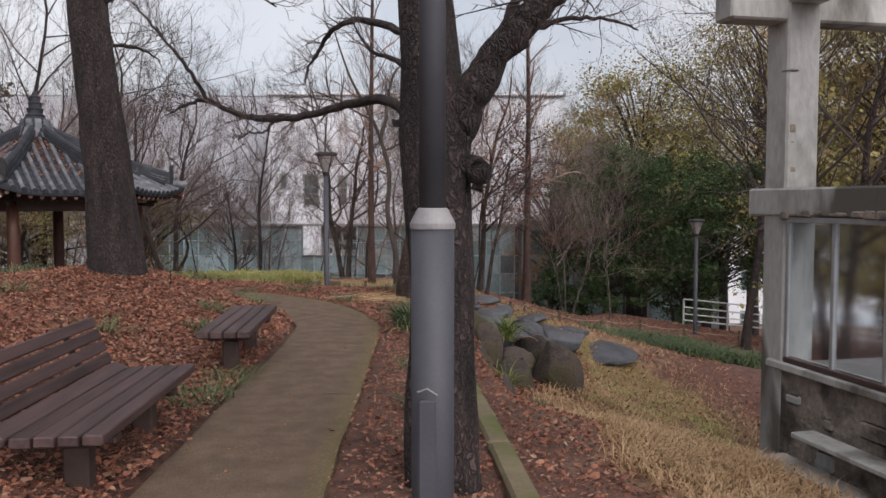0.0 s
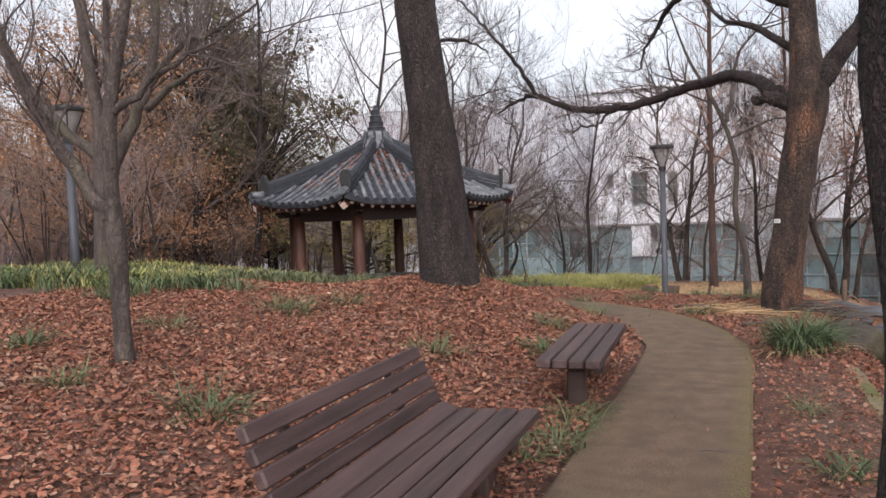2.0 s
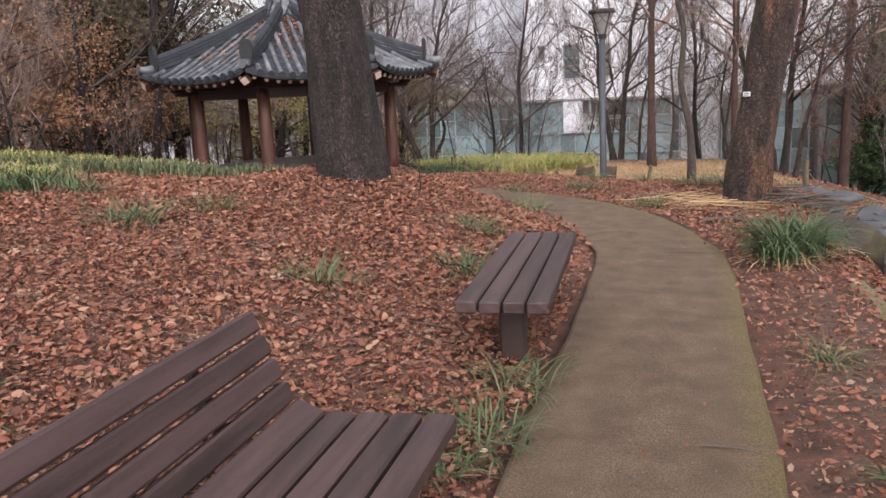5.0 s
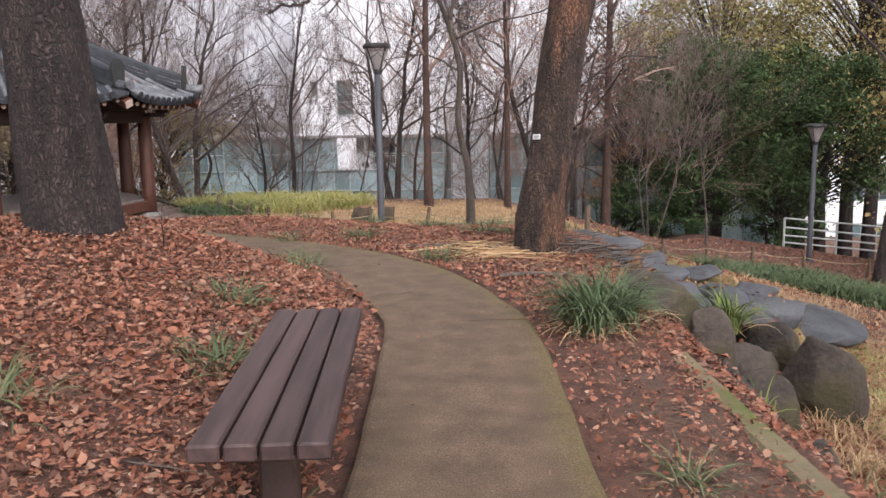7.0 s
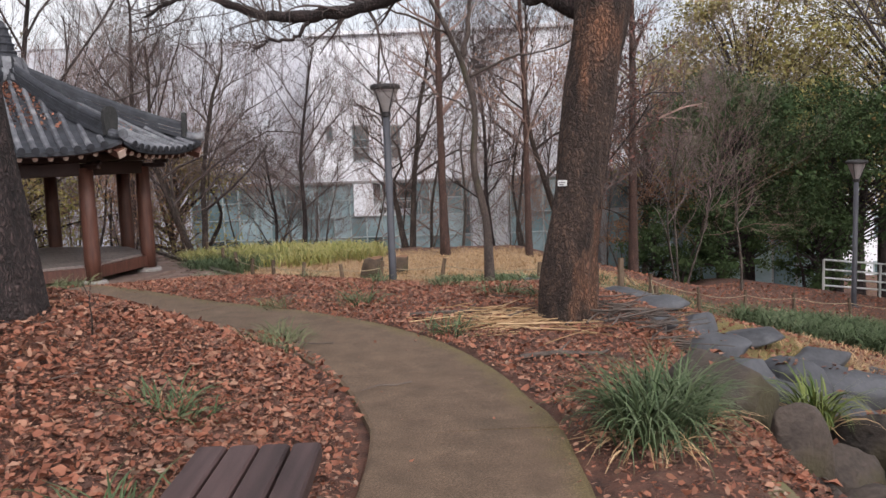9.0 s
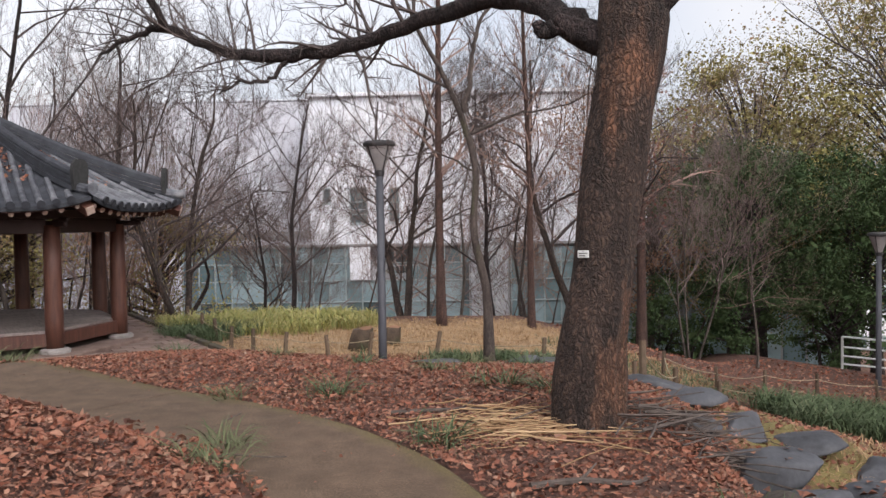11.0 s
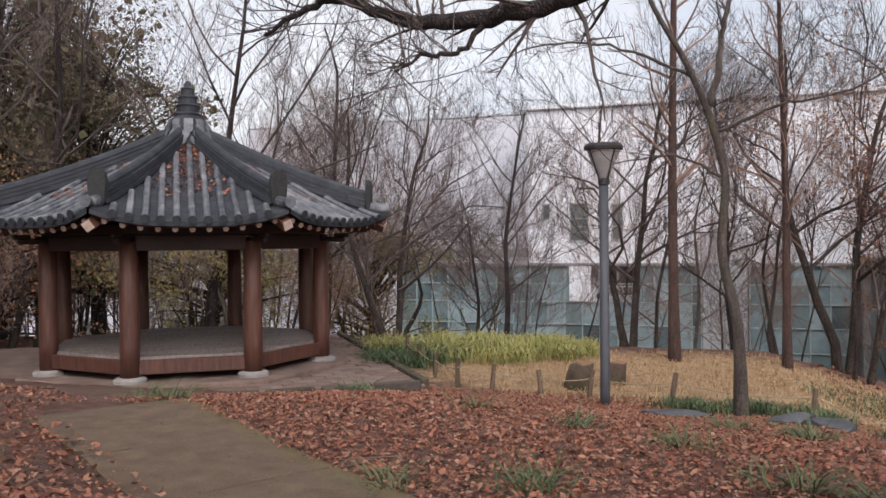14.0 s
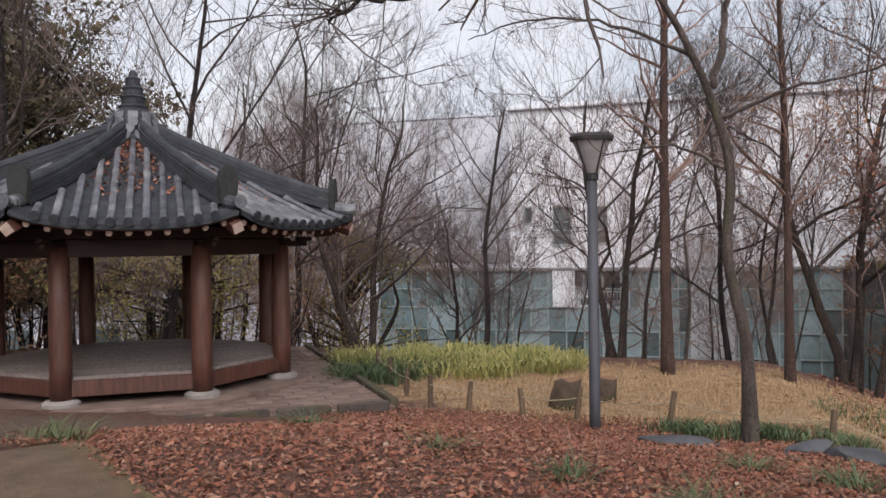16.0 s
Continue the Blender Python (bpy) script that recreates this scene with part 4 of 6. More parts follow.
        part("ridge_coping", Shape().tube([p + Vector((0, 0, 0.265)) for p in pts], [0.082 + 0.005 * (k % 2) for k in range(15)], 10), RIDGE, pv)
        e = Vector(roof(i, 0.905, 1, 0.36))
        o = Shape()
        prof = [(-0.12, -0.33), (0.12, -0.33), (0.15, 0.0), (0.125, 0.13), (0.065, 0.20), (-0.065, 0.20), (-0.125, 0.13), (-0.15, 0.0)]
        side = Vector((-math.sin(t), math.cos(t), 0))
        out = Vector((math.cos(t), math.sin(t), 0))
        v = [tuple(e + side * a + Vector((0, 0, b)) + out * w) for w in (-0.04, 0.05) for a, b in prof]
        o.add(v, [tuple(range(7, -1, -1)), tuple(range(8, 16))] + [(k, (k + 1) % 8, 8 + (k + 1) % 8, 8 + k) for k in range(8)])
        part("ridge_end_tile", o, TYRE, pv, "near-black rounded ridge end tile")
        low = [roof(i, 0.9 + 0.11 * k / 5, 1, 0.06 + 0.05 * (k / 5) ** 2) for k in range(6)]
        part("corner_ridge", Shape().tube(low, [0.1, 0.1, 0.1, 0.095, 0.09, 0.085], 10), TILE, pv)
        part("corner_end_tile", Shape().tube([low[5], tuple(Vector(low[5]) + out * 0.03)], [0.1, 0.1], 12), TILE, pv)
    # finial: tiled bulb and ringed spire
    part("finial_base", Shape().lathe([(0.5, 4.12), (0.52, 4.2), (0.46, 4.34), (0.40, 4.50), (0.30, 4.68), (0.23, 4.78)], 16), RIDGE, pv, smooth=True)
    for k, (rad, z, nn) in enumerate(((0.50, 4.24, 14), (0.46, 4.36, 13), (0.41, 4.48, 12), (0.35, 4.60, 10))):
        for q in range(nn):
            a = 2 * math.pi * (q + 0.5 * (k % 2)) / nn
            sc = Shape()
            o, w, up = Vector((math.cos(a), math.sin(a), 0)), Vector((-math.sin(a), math.cos(a), 0)), Vector((-0.35 * math.cos(a), -0.35 * math.sin(a), 1)).normalized()
            c = o * (rad + 0.012) + Vector((0, 0, z))
            rim = [(0.085 * math.sin(u), -0.085 * math.cos(u)) for u in [math.pi * j / 4 for j in range(-2, 3)]] + [(0.08, 0.09), (-0.08, 0.09)]
            v = [tuple(c + w * x + up * y + o * h) for h in (0.0, 0.028) for x, y in rim]
            m = len(rim)
            sc.add(v, [tuple(range(m - 1, -1, -1)), tuple(range(m, 2 * m))] + [(j, (j + 1) % m, m + (j + 1) % m, m + j) for j in range(m)])
            part("scale_tile", sc, TILE, pv)
    part("spire", Shape().lathe([(0.24, 4.74), (0.26, 4.80), (0.20, 4.84), (0.21, 4.93), (0.23, 4.97), (0.17, 5.0), (0.17, 5.09), (0.19, 5.13), (0.13, 5.17), (0.125, 5.26), (0.14, 5.30), (0.08, 5.34), (0.06, 5.42), (0.02, 5.46)], 14), RIDGE, pv)
    return pv, roof


pavilion, roof_point = build_pavilion()


def roof_litter():
    r = np.random.default_rng(9)
    P = []
    m = pose(*PAV, 0, 0, FACING)
    for i in range(8):
        for _ in range(420):
            s = r.uniform(0.1, 0.75) ** 1.2
            P.append(m @ Vector(roof_point(i, s, r.uniform(-0.7, 0.7), 0.06)))
    tagged(new("roof_leaves", quads_mesh("roof_leaves", leaves(np.array([tuple(p) for p in P]), 0.075, r, 0.6), LEAF)), "brown fallen leaves caught between the roof tiles", "leaves", kind="stuff")


roof_litter()


def build_terrace():
    """Paved apron round the pavilion, in rows of setts with a pale edge."""
    t = tagged(new("terrace"), "worn reddish paved apron round the pavilion", "paving", kind="structure")
    s = Shape()
    s.box(-0.3, 0.3, -0.3, 8.0, 8.0, 0.5, 0.02)
    bed = part("paving_bed", s, PAVER, t)
    t.matrix_basis = pose(PAV.x, PAV.y, PAV.z - 0.06, 0, 0, FACING)
    sett = Shape().box(0, 0, 0, 0.385, 0.285, 0.05, 0.006).mesh("paver", PAVER)
    k = 0
    for j in range(28):
        for i in range(22):
            x, y = -4.2 + 0.4 * i + 0.2 * (j % 2), -4.05 + 0.3 * j
            if (x < 1.2 and y > -2.0) or x > 3.5 or y < -3.6 or math.hypot(x, y) < 3.0 or k >= 290:
                continue
            ob = new("paver", sett)
            ob.parent = t
            ob.location = (x, y, -0.035 + 0.004 * math.sin(i * 2.1 + j * 3.7))
            k += 1
    for x, y, sx, sy in ((3.72, 0.3, 0.14, 7.9), (-0.3, -3.72, 7.9, 0.12)):
        n = int(max(sx, sy) / 0.8)
        for i in range(n):
            o = -max(sx, sy) / 2 + max(sx, sy) * (i + 0.5) / n
            part("edge_stone", Shape().box(x + (o if sx > sy else 0), y + (o if sy > sx else 0), -0.05, 0.78 if sx > sy else sx, 0.78 if sy > sx else sy, 0.16, 0.015), STONE, t)


build_terrace()

# ---- benches ----


def slat(x, y, z, w, L, h, tilt=0.0):
    s = Shape().box(0, 0, 0, w, L, h, 0.008)
    m = pose(x, y, z, 0, math.degrees(tilt), 0)
    s.v = [tuple(m @ Vector(p)) for p in s.v]
    return s


def bench_leg(y, h, back=False):
    s = Shape()
    s.box(0, y, h / 2 - 0.06, 0.13, 0.11, h - 0.08, 0.012)
    s.box(0, y, h - 0.07, 0.40, 0.1, 0.05, 0.008)
    s.box(0, y, -0.09, 0.26, 0.2, 0.12, 0.01)
    return s


def backless_bench(at):
    b = thing("bench", "backless dark brown slatted bench beside the path", "bench", at, "park benches")
    L = 1.78
    for i in range(4):
        part("seat_slat", slat(-0.169 + 0.1127 * i, 0, 0.40, 0.102, L, 0.06), WOOD, b)
    for y in (-0.52, 0.52):
        part("leg", bench_leg(y, 0.40), STEEL, b)
    return b


def back_bench(at):
    b = thing("bench", "dark brown slatted park bench with a reclined back", "bench", at, "park benches")
    L = 1.72
    for i in range(4):
        part("seat_slat", slat(0.055 + 0.1127 * i, 0, 0.372 + 0.004 * i, 0.097, L, 0.055), WOOD, b)
    part("rear_slat", slat(-0.060, 0, 0.393, 0.105, L, 0.05, radians(24)), WOOD, b)
    for i in range(4):
        part("back_slat", slat(-0.140 - 0.034 * i, 0, 0.458 + 0.079 * i, 0.044, L, 0.073, radians(-23)), WOOD, b)
    for y in (-0.52, 0.52):
        s = bench_leg(y, 0.375)
        s.v = [(x + 0.2, yy, z) for x, yy, z in s.v]
        part("leg", s, STEEL, b)
        a = Shape().box(0, y, 0, 0.03, 0.05, 0.30, 0.006)
        m = Matrix.Translation((-0.232, 0, 0.545)) @ pose(0, 0, 0, 0, -23, 0)
        a.v = [tuple(m @ Vector((p[0], p[1], p[2]))) for p in a.v]
        part("back_support", a, STEEL, b)
    return b


backless_bench(pose(-1.74, 7.72, 0.0, 0, 0, 3.0))
back_bench(pose(-1.985, 4.70, 0.0, 0, 0, 1.4))

# ---- lamps ----


def street_lamp(at, label, height=3.95, sleeve=False, thick=0.072):
    lamp = thing("street_lamp", label, "street lamp", at, "park lamps")
    neck = height - 0.62
    if sleeve:
        part("sleeve", Shape().lathe([(0.078, -0.25), (0.078, 0.6), (0.078, 1.41)], 28), POLE, lamp, smooth=True)
        part("collar", Shape().lathe([(0.082, 1.405), (0.082, 1.425), (0.056, 1.475), (0.05, 1.48)], 28), POLE_PALE, lamp, "pale chamfered collar")
        part("pole", Shape().lathe([(0.0485, 1.47), (0.048, 2.4), (0.047, neck)], 24), POLE, lamp, smooth=True)
        part("hatch", Shape().box(-0.02, -0.072, 0.62, 0.07, 0.02, 0.36, 0.008), POLE, lamp)
        part("hatch_hook", Shape().tube([(-0.055, -0.09, 0.83), (-0.02, -0.1, 0.845), (0.015, -0.09, 0.82)], [0.003] * 3, 6), POLE_PALE, lamp)
    else:
        part("base_plate", Shape().lathe([(0.16, -0.06), (0.16, 0.012), (0.1, 0.03)], 12), POLE, lamp)
        part("pole", Shape().lathe([(thick * 1.08, -0.1), (thick, 0.3), (thick * 0.92, neck)], 18), POLE, lamp, smooth=True)
    part("neck", Shape().lathe([(0.05, neck - 0.02), (0.085, neck + 0.0), (0.09, neck + 0.07), (0.06, neck + 0.09)], 12), CAP, lamp)
    part("lantern", Shape().lathe([(0.075, neck + 0.085), (0.245, neck + 0.5)], 20), LANTERN, lamp, "frosted inverted cone lantern")
    for i in range(4):
        a = radians(45 + 90 * i)
        part("rib", Shape().tube([(0.09 * math.cos(a), 0.09 * math.sin(a), neck + 0.08), (0.252 * math.cos(a), 0.252 * math.sin(a), neck + 0.505)], [0.011, 0.011], 5), CAP, lamp)
    part("cap", Shape().lathe([(0.245, neck + 0.495), (0.28, neck + 0.505), (0.288, neck + 0.55), (0.26, neck + 0.59), (0.06, neck + 0.61)], 24), CAP, lamp, "flat dark cap")
    return lamp


street_lamp(pose(0.02, 2.98, gz(0.02, 2.98)), "thick grey lamp post with a wider lower sleeve", 4.0, True)
street_lamp(pose(-2.61, 21.5, gz(-2.61, 21.5) - 0.04), "slim grey park lamp with an inverted cone lantern", 3.9)
street_lamp(pose(9.5, 29.0, gz(9.5, 29.0)), "slim grey park lamp on the lower slope", 4.1)
street_lamp(pose(-11.0, 11.9, gz(-11.0, 11.9)), "slim grey park lamp among shrubs", 2.75)

# ---- trees ----


def grow(S, r, p, d, length, rad, level, spec, tips):
    """One branch and what it bears. spec: per level (children, length share, spread, wobble, sides)."""
    kids, share, spread_, wob, sides = spec[level]
    left = len(spec) - 1 - level
    n = 5 if level < 2 else (3 if left > 1 else (2 if left else 1))
    pts, rr = [Vector(p)], [rad]
    d = Vector(d).normalized()
    q = Vector(p)
    for i in range(n):
        d = (d + Vector((r.gauss(0, wob), r.gauss(0, wob), r.gauss(0, wob) + 0.05 * level))).normalized()
        q = q + d * (length / n)
        pts.append(q.copy())
        rr.append(rad * (1 - 0.72 * (i + 1) / n))
    if left == 0:
        a = d.orthogonal().normalized() * rad
        b = d.cross(a)
        S.add([pts[0] + a, pts[0] - a * 0.5 + b * 0.87, pts[0] - a * 0.5 - b * 0.87, pts[-1]], [(0, 1, 3), (1, 2, 3), (2, 0, 3)])
        tips.append((pts[-1], d.copy()))
        return
    S.tube(pts, rr, sides, cap=False)
    if level + 1 >= len(spec):
        tips.append((pts[-1], d.copy()))
        return
    for k in range(kids):
        u = 0.22 + 0.76 * (k + r.random() * 0.8) / kids
        i = min(int(u * n), n - 1)
        at = pts[i].lerp(pts[i + 1], u * n - i)
        axis = (pts[i + 1] - pts[i]).normalized()
        a = axis.cross(Vector((r.gauss(0, 1), r.gauss(0, 1), r.gauss(0, 1)))).normalized()
        nd = (axis + a * spread_ * r.uniform(0.6, 1.3) + Vector((0, 0, 0.25))).normalized()
        grow(S, r, at, nd, length * share * r.uniform(0.65, 1.15) * (1.15 - 0.45 * u), max(rr[i] * 0.55, 0.0035), level + 1, spec, tips)


BROAD = [(11, 0.52, 0.95, 0.05, 7), (6, 0.62, 0.75, 0.2, 4), (4, 0.66, 0.75, 0.26, 3), (6, 0.85, 0.85, 0.28, 3), (0, 0, 0, 0.2, 3)]
SLIM = [(15, 0.36, 0.75, 0.03, 7), (5, 0.64, 0.65, 0.18, 4), (4, 0.68, 0.7, 0.24, 3), (5, 0.9, 0.8, 0.26, 3), (0, 0, 0, 0.2, 3)]
SHRUB = [(5, 0.6, 0.5, 0.1, 5), (5, 0.6, 0.6, 0.14, 3), (4, 0.6, 0.7, 0.2, 3), (0, 0, 0, 0.2, 3)]

SPARSE = [(10, 0.34, 0.75, 0.03, 6), (4, 0.6, 0.7, 0.18, 3), (3, 0.6, 0.8, 0.24, 3), (0, 0, 0, 0.2, 3)]
CONIFER = [(26, 0.13, 0.9, 0.03, 6), (4, 0.5, 0.8, 0.12, 3), (3, 0.5, 0.8, 0.2, 3), (0, 0, 0, 0.2, 3)]


def bare_tree(name, label, seed, height, rad, spec, bark_m, twig_m, stems=1, foliage=None, size=0.1, count=0, group="bare trees", lean=0.06, clear=0.0):
    """A leafless tree: the trunk, its branches, and the last withered leaves where it has them."""
    r = random.Random(seed)
    t = thing(name, label, "tree" if spec is not SHRUB else "shrub", group=group)
    T, B, tips = Shape(), Shape(), []
    for k in range(stems):
        a = 2 * math.pi * k / max(stems, 1) + r.random()
        tilt = 0.0 if stems == 1 else r.uniform(0.12, 0.32)
        d = Vector((math.cos(a) * tilt + r.gauss(0, lean), math.sin(a) * tilt + r.gauss(0, lean), 1)).normalized()
        h = height * r.uniform(0.85, 1.0)
        n = 8
        pts, rr, q = [Vector((0.12 * math.cos(a) * (stems > 1), 0.12 * math.sin(a) * (stems > 1), -0.25))], [rad * 1.3], Vector((0, 0, 0))
        for i in range(n):
            d = (d + Vector((r.gauss(0, 0.008 if spec is CONIFER else (0.15 if spec is BROAD else 0.08)), r.gauss(0, 0.008 if spec is CONIFER else (0.15 if spec is BROAD else 0.08)), 0.06))).normalized()
            pts.append(pts[-1] + d * (h * 0.85 / n))
            rr.append(rad * (1.0 - 0.78 * (i + 1) / n))
        T.tube(bend(pts, 2), spread(rr, 2), 8 if rad > 0.05 else 6, wob=0.06)
        kids, share, sp, wob, sides = spec[0]
        for k2 in range(kids):
            u = max(0.28, clear) + (0.97 - max(0.28, clear)) * (k2 + r.random() * 0.7) / kids
            i = min(int(u * n), n - 1)
            at = pts[i].lerp(pts[i + 1], u * n - i)
            b = r.uniform(0, 2 * math.pi)
            nd = Vector((math.cos(b) * sp, math.sin(b) * sp, 0.45 + 0.5 * u))
            grow(B, r, at, nd, h * share * r.uniform(0.6, 1.1) * (1.2 - 0.6 * u), max(rr[i] * 0.5, 0.006), 1, spec, tips)
    part("trunk", T, bark_m, t, smooth=True)
    part("crown", B, twig_m, t)
    if foliage and tips:
        rn = np.random.default_rng(seed)
        base = np.array([tuple(tips[i % len(tips)][0]) for i in rn.integers(0, len(tips), count)])
        part("withered_leaves", quads_mesh("withered_leaves", leaves(base + rn.normal(0, size * 1.6, base.shape), size, rn), foliage), foliage, t)
    return t


def plant(tree, spots, r, first=True):
    """Sets a tree at the first spot and copies of it at the others."""
    for k, (x, y) in enumerate(spots):
        sc = r.uniform(0.82, 1.15)
        m = pose(x, y, gz(x, y), 0, 0, r.uniform(0, 360))
        if k == 0:
            tree.matrix_basis = m
        else:
            c = copy_thing(tree, m)
            c.scale = (sc, sc, sc * r.uniform(0.92, 1.1))


def backdrop_trees():
    r = random.Random(11)

    def free(x, y, gap, taken):
        if math.hypot(x + 10.8, y - 23.2) < 6.0 or (-16 < x < 9 and y < 27.5) or (x > 2 and y < 31) or y > 50:
            return False
        return all(math.hypot(x - a, y - b) > gap for a, b in taken)
    taken = [(3.7, 30.6), (-1.78, 26.6), (0.35, 26.7), (8, 36)]
    spots = []
    for _ in range(4000):
        if len(spots) >= 80:
            break
        far = r.random()
        x, y = (r.uniform(-34, 7), r.uniform(27.5, 47)) if far < 0.6 else (r.uniform(-34, -11), r.uniform(14, 42))
        if -10 < x < 3 and y < 38 and r.random() < 0.5:
            continue
        if free(x, y, 1.5, taken):
            taken.append((x, y))
            spots.append((x, y))
    kinds = [
        bare_tree("tree", "grey bare broadleaf tree with fine winter twigs", 1, 12.5, 0.066, BROAD, BARK_PALE, TWIG),
        bare_tree("tree", "bare slender tree with upright winter branches", 2, 12.5, 0.046, SLIM, BARK_GREY, TWIG_RUST),
        bare_tree("tree", "bare forked tree with several grey stems", 3, 9.5, 0.038, SLIM, BARK_PALE, TWIG, 3),
        bare_tree("tree", "bare tree with reddish brown winter twigs", 4, 11.0, 0.055, BROAD, BARK_GREY, TWIG_RUST),
        bare_tree("tree", "small bare tree with arching dark branches", 5, 7.5, 0.055, BROAD, BARK_GREY, TWIG, 2),
        bare_tree("tree", "slender tree holding a few russet leaves", 6, 9.0, 0.043, SLIM, BARK_GREY, TWIG_RUST, 1, RUST, 0.06, 1500),
    ]
    for i, k in enumerate(kinds):
        plant(k, spots[i::len(kinds)], r)
    # russet thicket on the far side of the mound
    thick = []
    for _ in range(3000):
        if len(thick) >= 50:
            break
        x, y = r.uniform(-30, -11.0), r.uniform(13, 36)
        if math.hypot(x + 10.8, y - 23.2) > 6 and all(math.hypot(x - a, y - b) > 1.6 for a, b in thick):
            thick.append((x, y))
    s1 = bare_tree("shrub", "twiggy russet shrub with fine upright stems", 21, 4.2, 0.035, SHRUB, BARK_GREY, TWIG_RUST, 6, RUST, 0.06, 1500, "thicket shrubs")
    s2 = bare_tree("shrub", "bare brown thicket shrub", 22, 3.2, 0.03, SHRUB, BARK_GREY, TWIG, 6, None, 0, 0, "thicket shrubs")
    plant(s1, thick[::2], r)
    plant(s2, thick[1::2], r)


backdrop_trees()


def conifer_trunk(x, y, h, rad, seed, label):
    """A tall straight deciduous conifer, bare in winter."""
    t = bare_tree("tree", label, seed, h, rad, CONIFER, BARK_RED, TWIG_RUST, lean=0.0, group="bare conifers")
    t.matrix_basis = pose(x, y, gz(x, y))


# dark bare trees that stand out before the buildings
forked = bare_tree("tree", "dark bare tree forking low with spreading branches", 7, 9.0, 0.105, BROAD, BARK_GREY, TWIG_DARK, 2)
plant(forked, [(-2.9, 30.0), (1.7, 29.2), (-9.8, 31.5), (8.4, 16.5)], random.Random(5))
straight = bare_tree("tree", "slim straight dark bare tree", 8, 8.5, 0.085, SLIM, BARK_DARK, TWIG_DARK)
plant(straight, [(-6.3, 31.0), (-7.9, 34.0), (-0.4, 31.5)], random.Random(6))
tall = bare_tree("tree", "tall bare tree with dark spreading boughs", 9, 13.5, 0.13, BROAD, BARK_DARK, TWIG_DARK)
plant(tall, [(-14.6, 29.6), (-17.6, 26.5), (-12.6, 32.4), (-20.0, 20.5), (-16.9, 23.0), (-15.6, 33.4), (-22.0, 29.0), (10.3, 26.5)], random.Random(7))
slender = bare_tree("tree", "thin pale bare sapling before the evergreens", 10, 5.5, 0.045, SPARSE, BARK_PALE, TWIG, 1, clear=0.45)
plant(slender, [(6.6, 29.6)], random.Random(8))

conifer_trunk(3.7, 30.6, 17.0, 0.15, 31, "tall straight reddish conifer trunk")
conifer_trunk(-1.78, 26.8, 15.0, 0.12, 32, "tall straight dark conifer trunk")
conifer_trunk(0.35, 26.7, 14.0, 0.09, 33, "thin straight conifer trunk")


def leafy_tree(name, label, x, y, h, wide, seed, foliage, size, count, low=0.25, trunk=0.2, stems=1, clumps=60, bark_m=None, loose=1.0, heart=0.0, dense=3.2):
    """A tree in leaf: trunk, limbs, and a ragged crown of many leaf clumps."""
    r, rn = random.Random(seed), np.random.default_rng(seed)
    t = thing(name, label, "tree", pose(x, y, gz(x, y)), "leafy trees")
    T, B = Shape(), Shape()
    for k in range(stems):
        o = (k - (stems - 1) / 2) * 0.9
        pts = [(o, 0, -0.3), (o * 1.1 + r.gauss(0, 0.1), r.gauss(0, 0.1), h * 0.3), (o * 1.3 + r.gauss(0, 0.2), r.gauss(0, 0.2), h * 0.6), (o * 1.2, r.gauss(0, 0.3), h * 0.92)]
        T.tube(bend(pts, 4), spread([trunk * 1.3, trunk, trunk * 0.6, 0.03], 4), 9, wob=0.08)
    P, K = [], []
    for k in range(clumps):
        u = r.random()
        z = h * (low + (1 - low) * u)
        reach = wide * math.sqrt(max(0.05, math.sin(math.pi * (0.16 + 0.8 * u)))) * r.uniform(0.35, 1.0) * (1.35 if r.random() < 0.2 else 1.0)
        a = r.uniform(0, 2 * math.pi)
        c = Vector((reach * math.cos(a), reach * math.sin(a), z + r.gauss(0, 0.3)))
        B.tube(bend([(r.gauss(0, 0.1), r.gauss(0, 0.1), z * 0.72), c * 0.55 + Vector((0, 0, z * 0.36)), c], 3), spread([0.05, 0.03, 0.008], 3), 5, cap=False)
        m = int(count / clumps)
        sc = wide * r.uniform(0.07, 0.17) * loose
        P.append(np.array(c) + rn.normal(0, 1, (m, 3)) * np.array([sc, sc, sc * 0.55]))
        K.append(np.array(c) + rn.normal(0, 0.75, (max(3, int(m * heart)), 3)) * np.array([sc, sc, sc * 0.55]))
    part("trunk", T, bark_m or BARK_DARK, t, smooth=True)
    part("framework", B, bark_m or BARK_DARK, t)
    V = leaves(np.concatenate(P), size, rn)
    if heart:
        V = np.concatenate([V, leaves(np.concatenate(K), size * dense, rn)])
    part("crown", quads_mesh("crown", V, foliage), foliage, t)
    return t


leafy_tree("evergreen_tree", "broad dark evergreen tree with low spreading branches", 8.9, 37.5, 7.6, 3.3, 41, EVERGREEN, 0.09, 44000, 0.30, 0.22, 2, 110, None, 1.0, 0.03)
leafy_tree("evergreen_tree", "dark evergreen tree beside a steel railing", 13.6, 38.5, 8.0, 3.2, 42, EVERGREEN, 0.09, 40000, 0.30, 0.2, 2, 100, None, 1.0, 0.03)
for x, y, h, wide, seed in ((5.6, 37.0, 2.6, 1.5, 56), (8.0, 35.2, 2.2, 1.4, 57), (11.2, 35.6, 2.4, 1.5, 58)):
    leafy_tree("evergreen_shrub", "low dark evergreen shrub under the spreading evergreens", x, y, h, wide, seed, EVERGREEN, 0.085, 7000, 0.1, 0.05, 2, 40, None, 1.5, 0.03)
olive = leafy_tree("olive_tree", "tall tree with fading yellow-green foliage", 11.8, 45.5, 17.0, 5.4, 43, OLIVE, 0.10, 52000, 0.34, 0.28, 1, 190, None, 1.25, 0.16, 1.9)
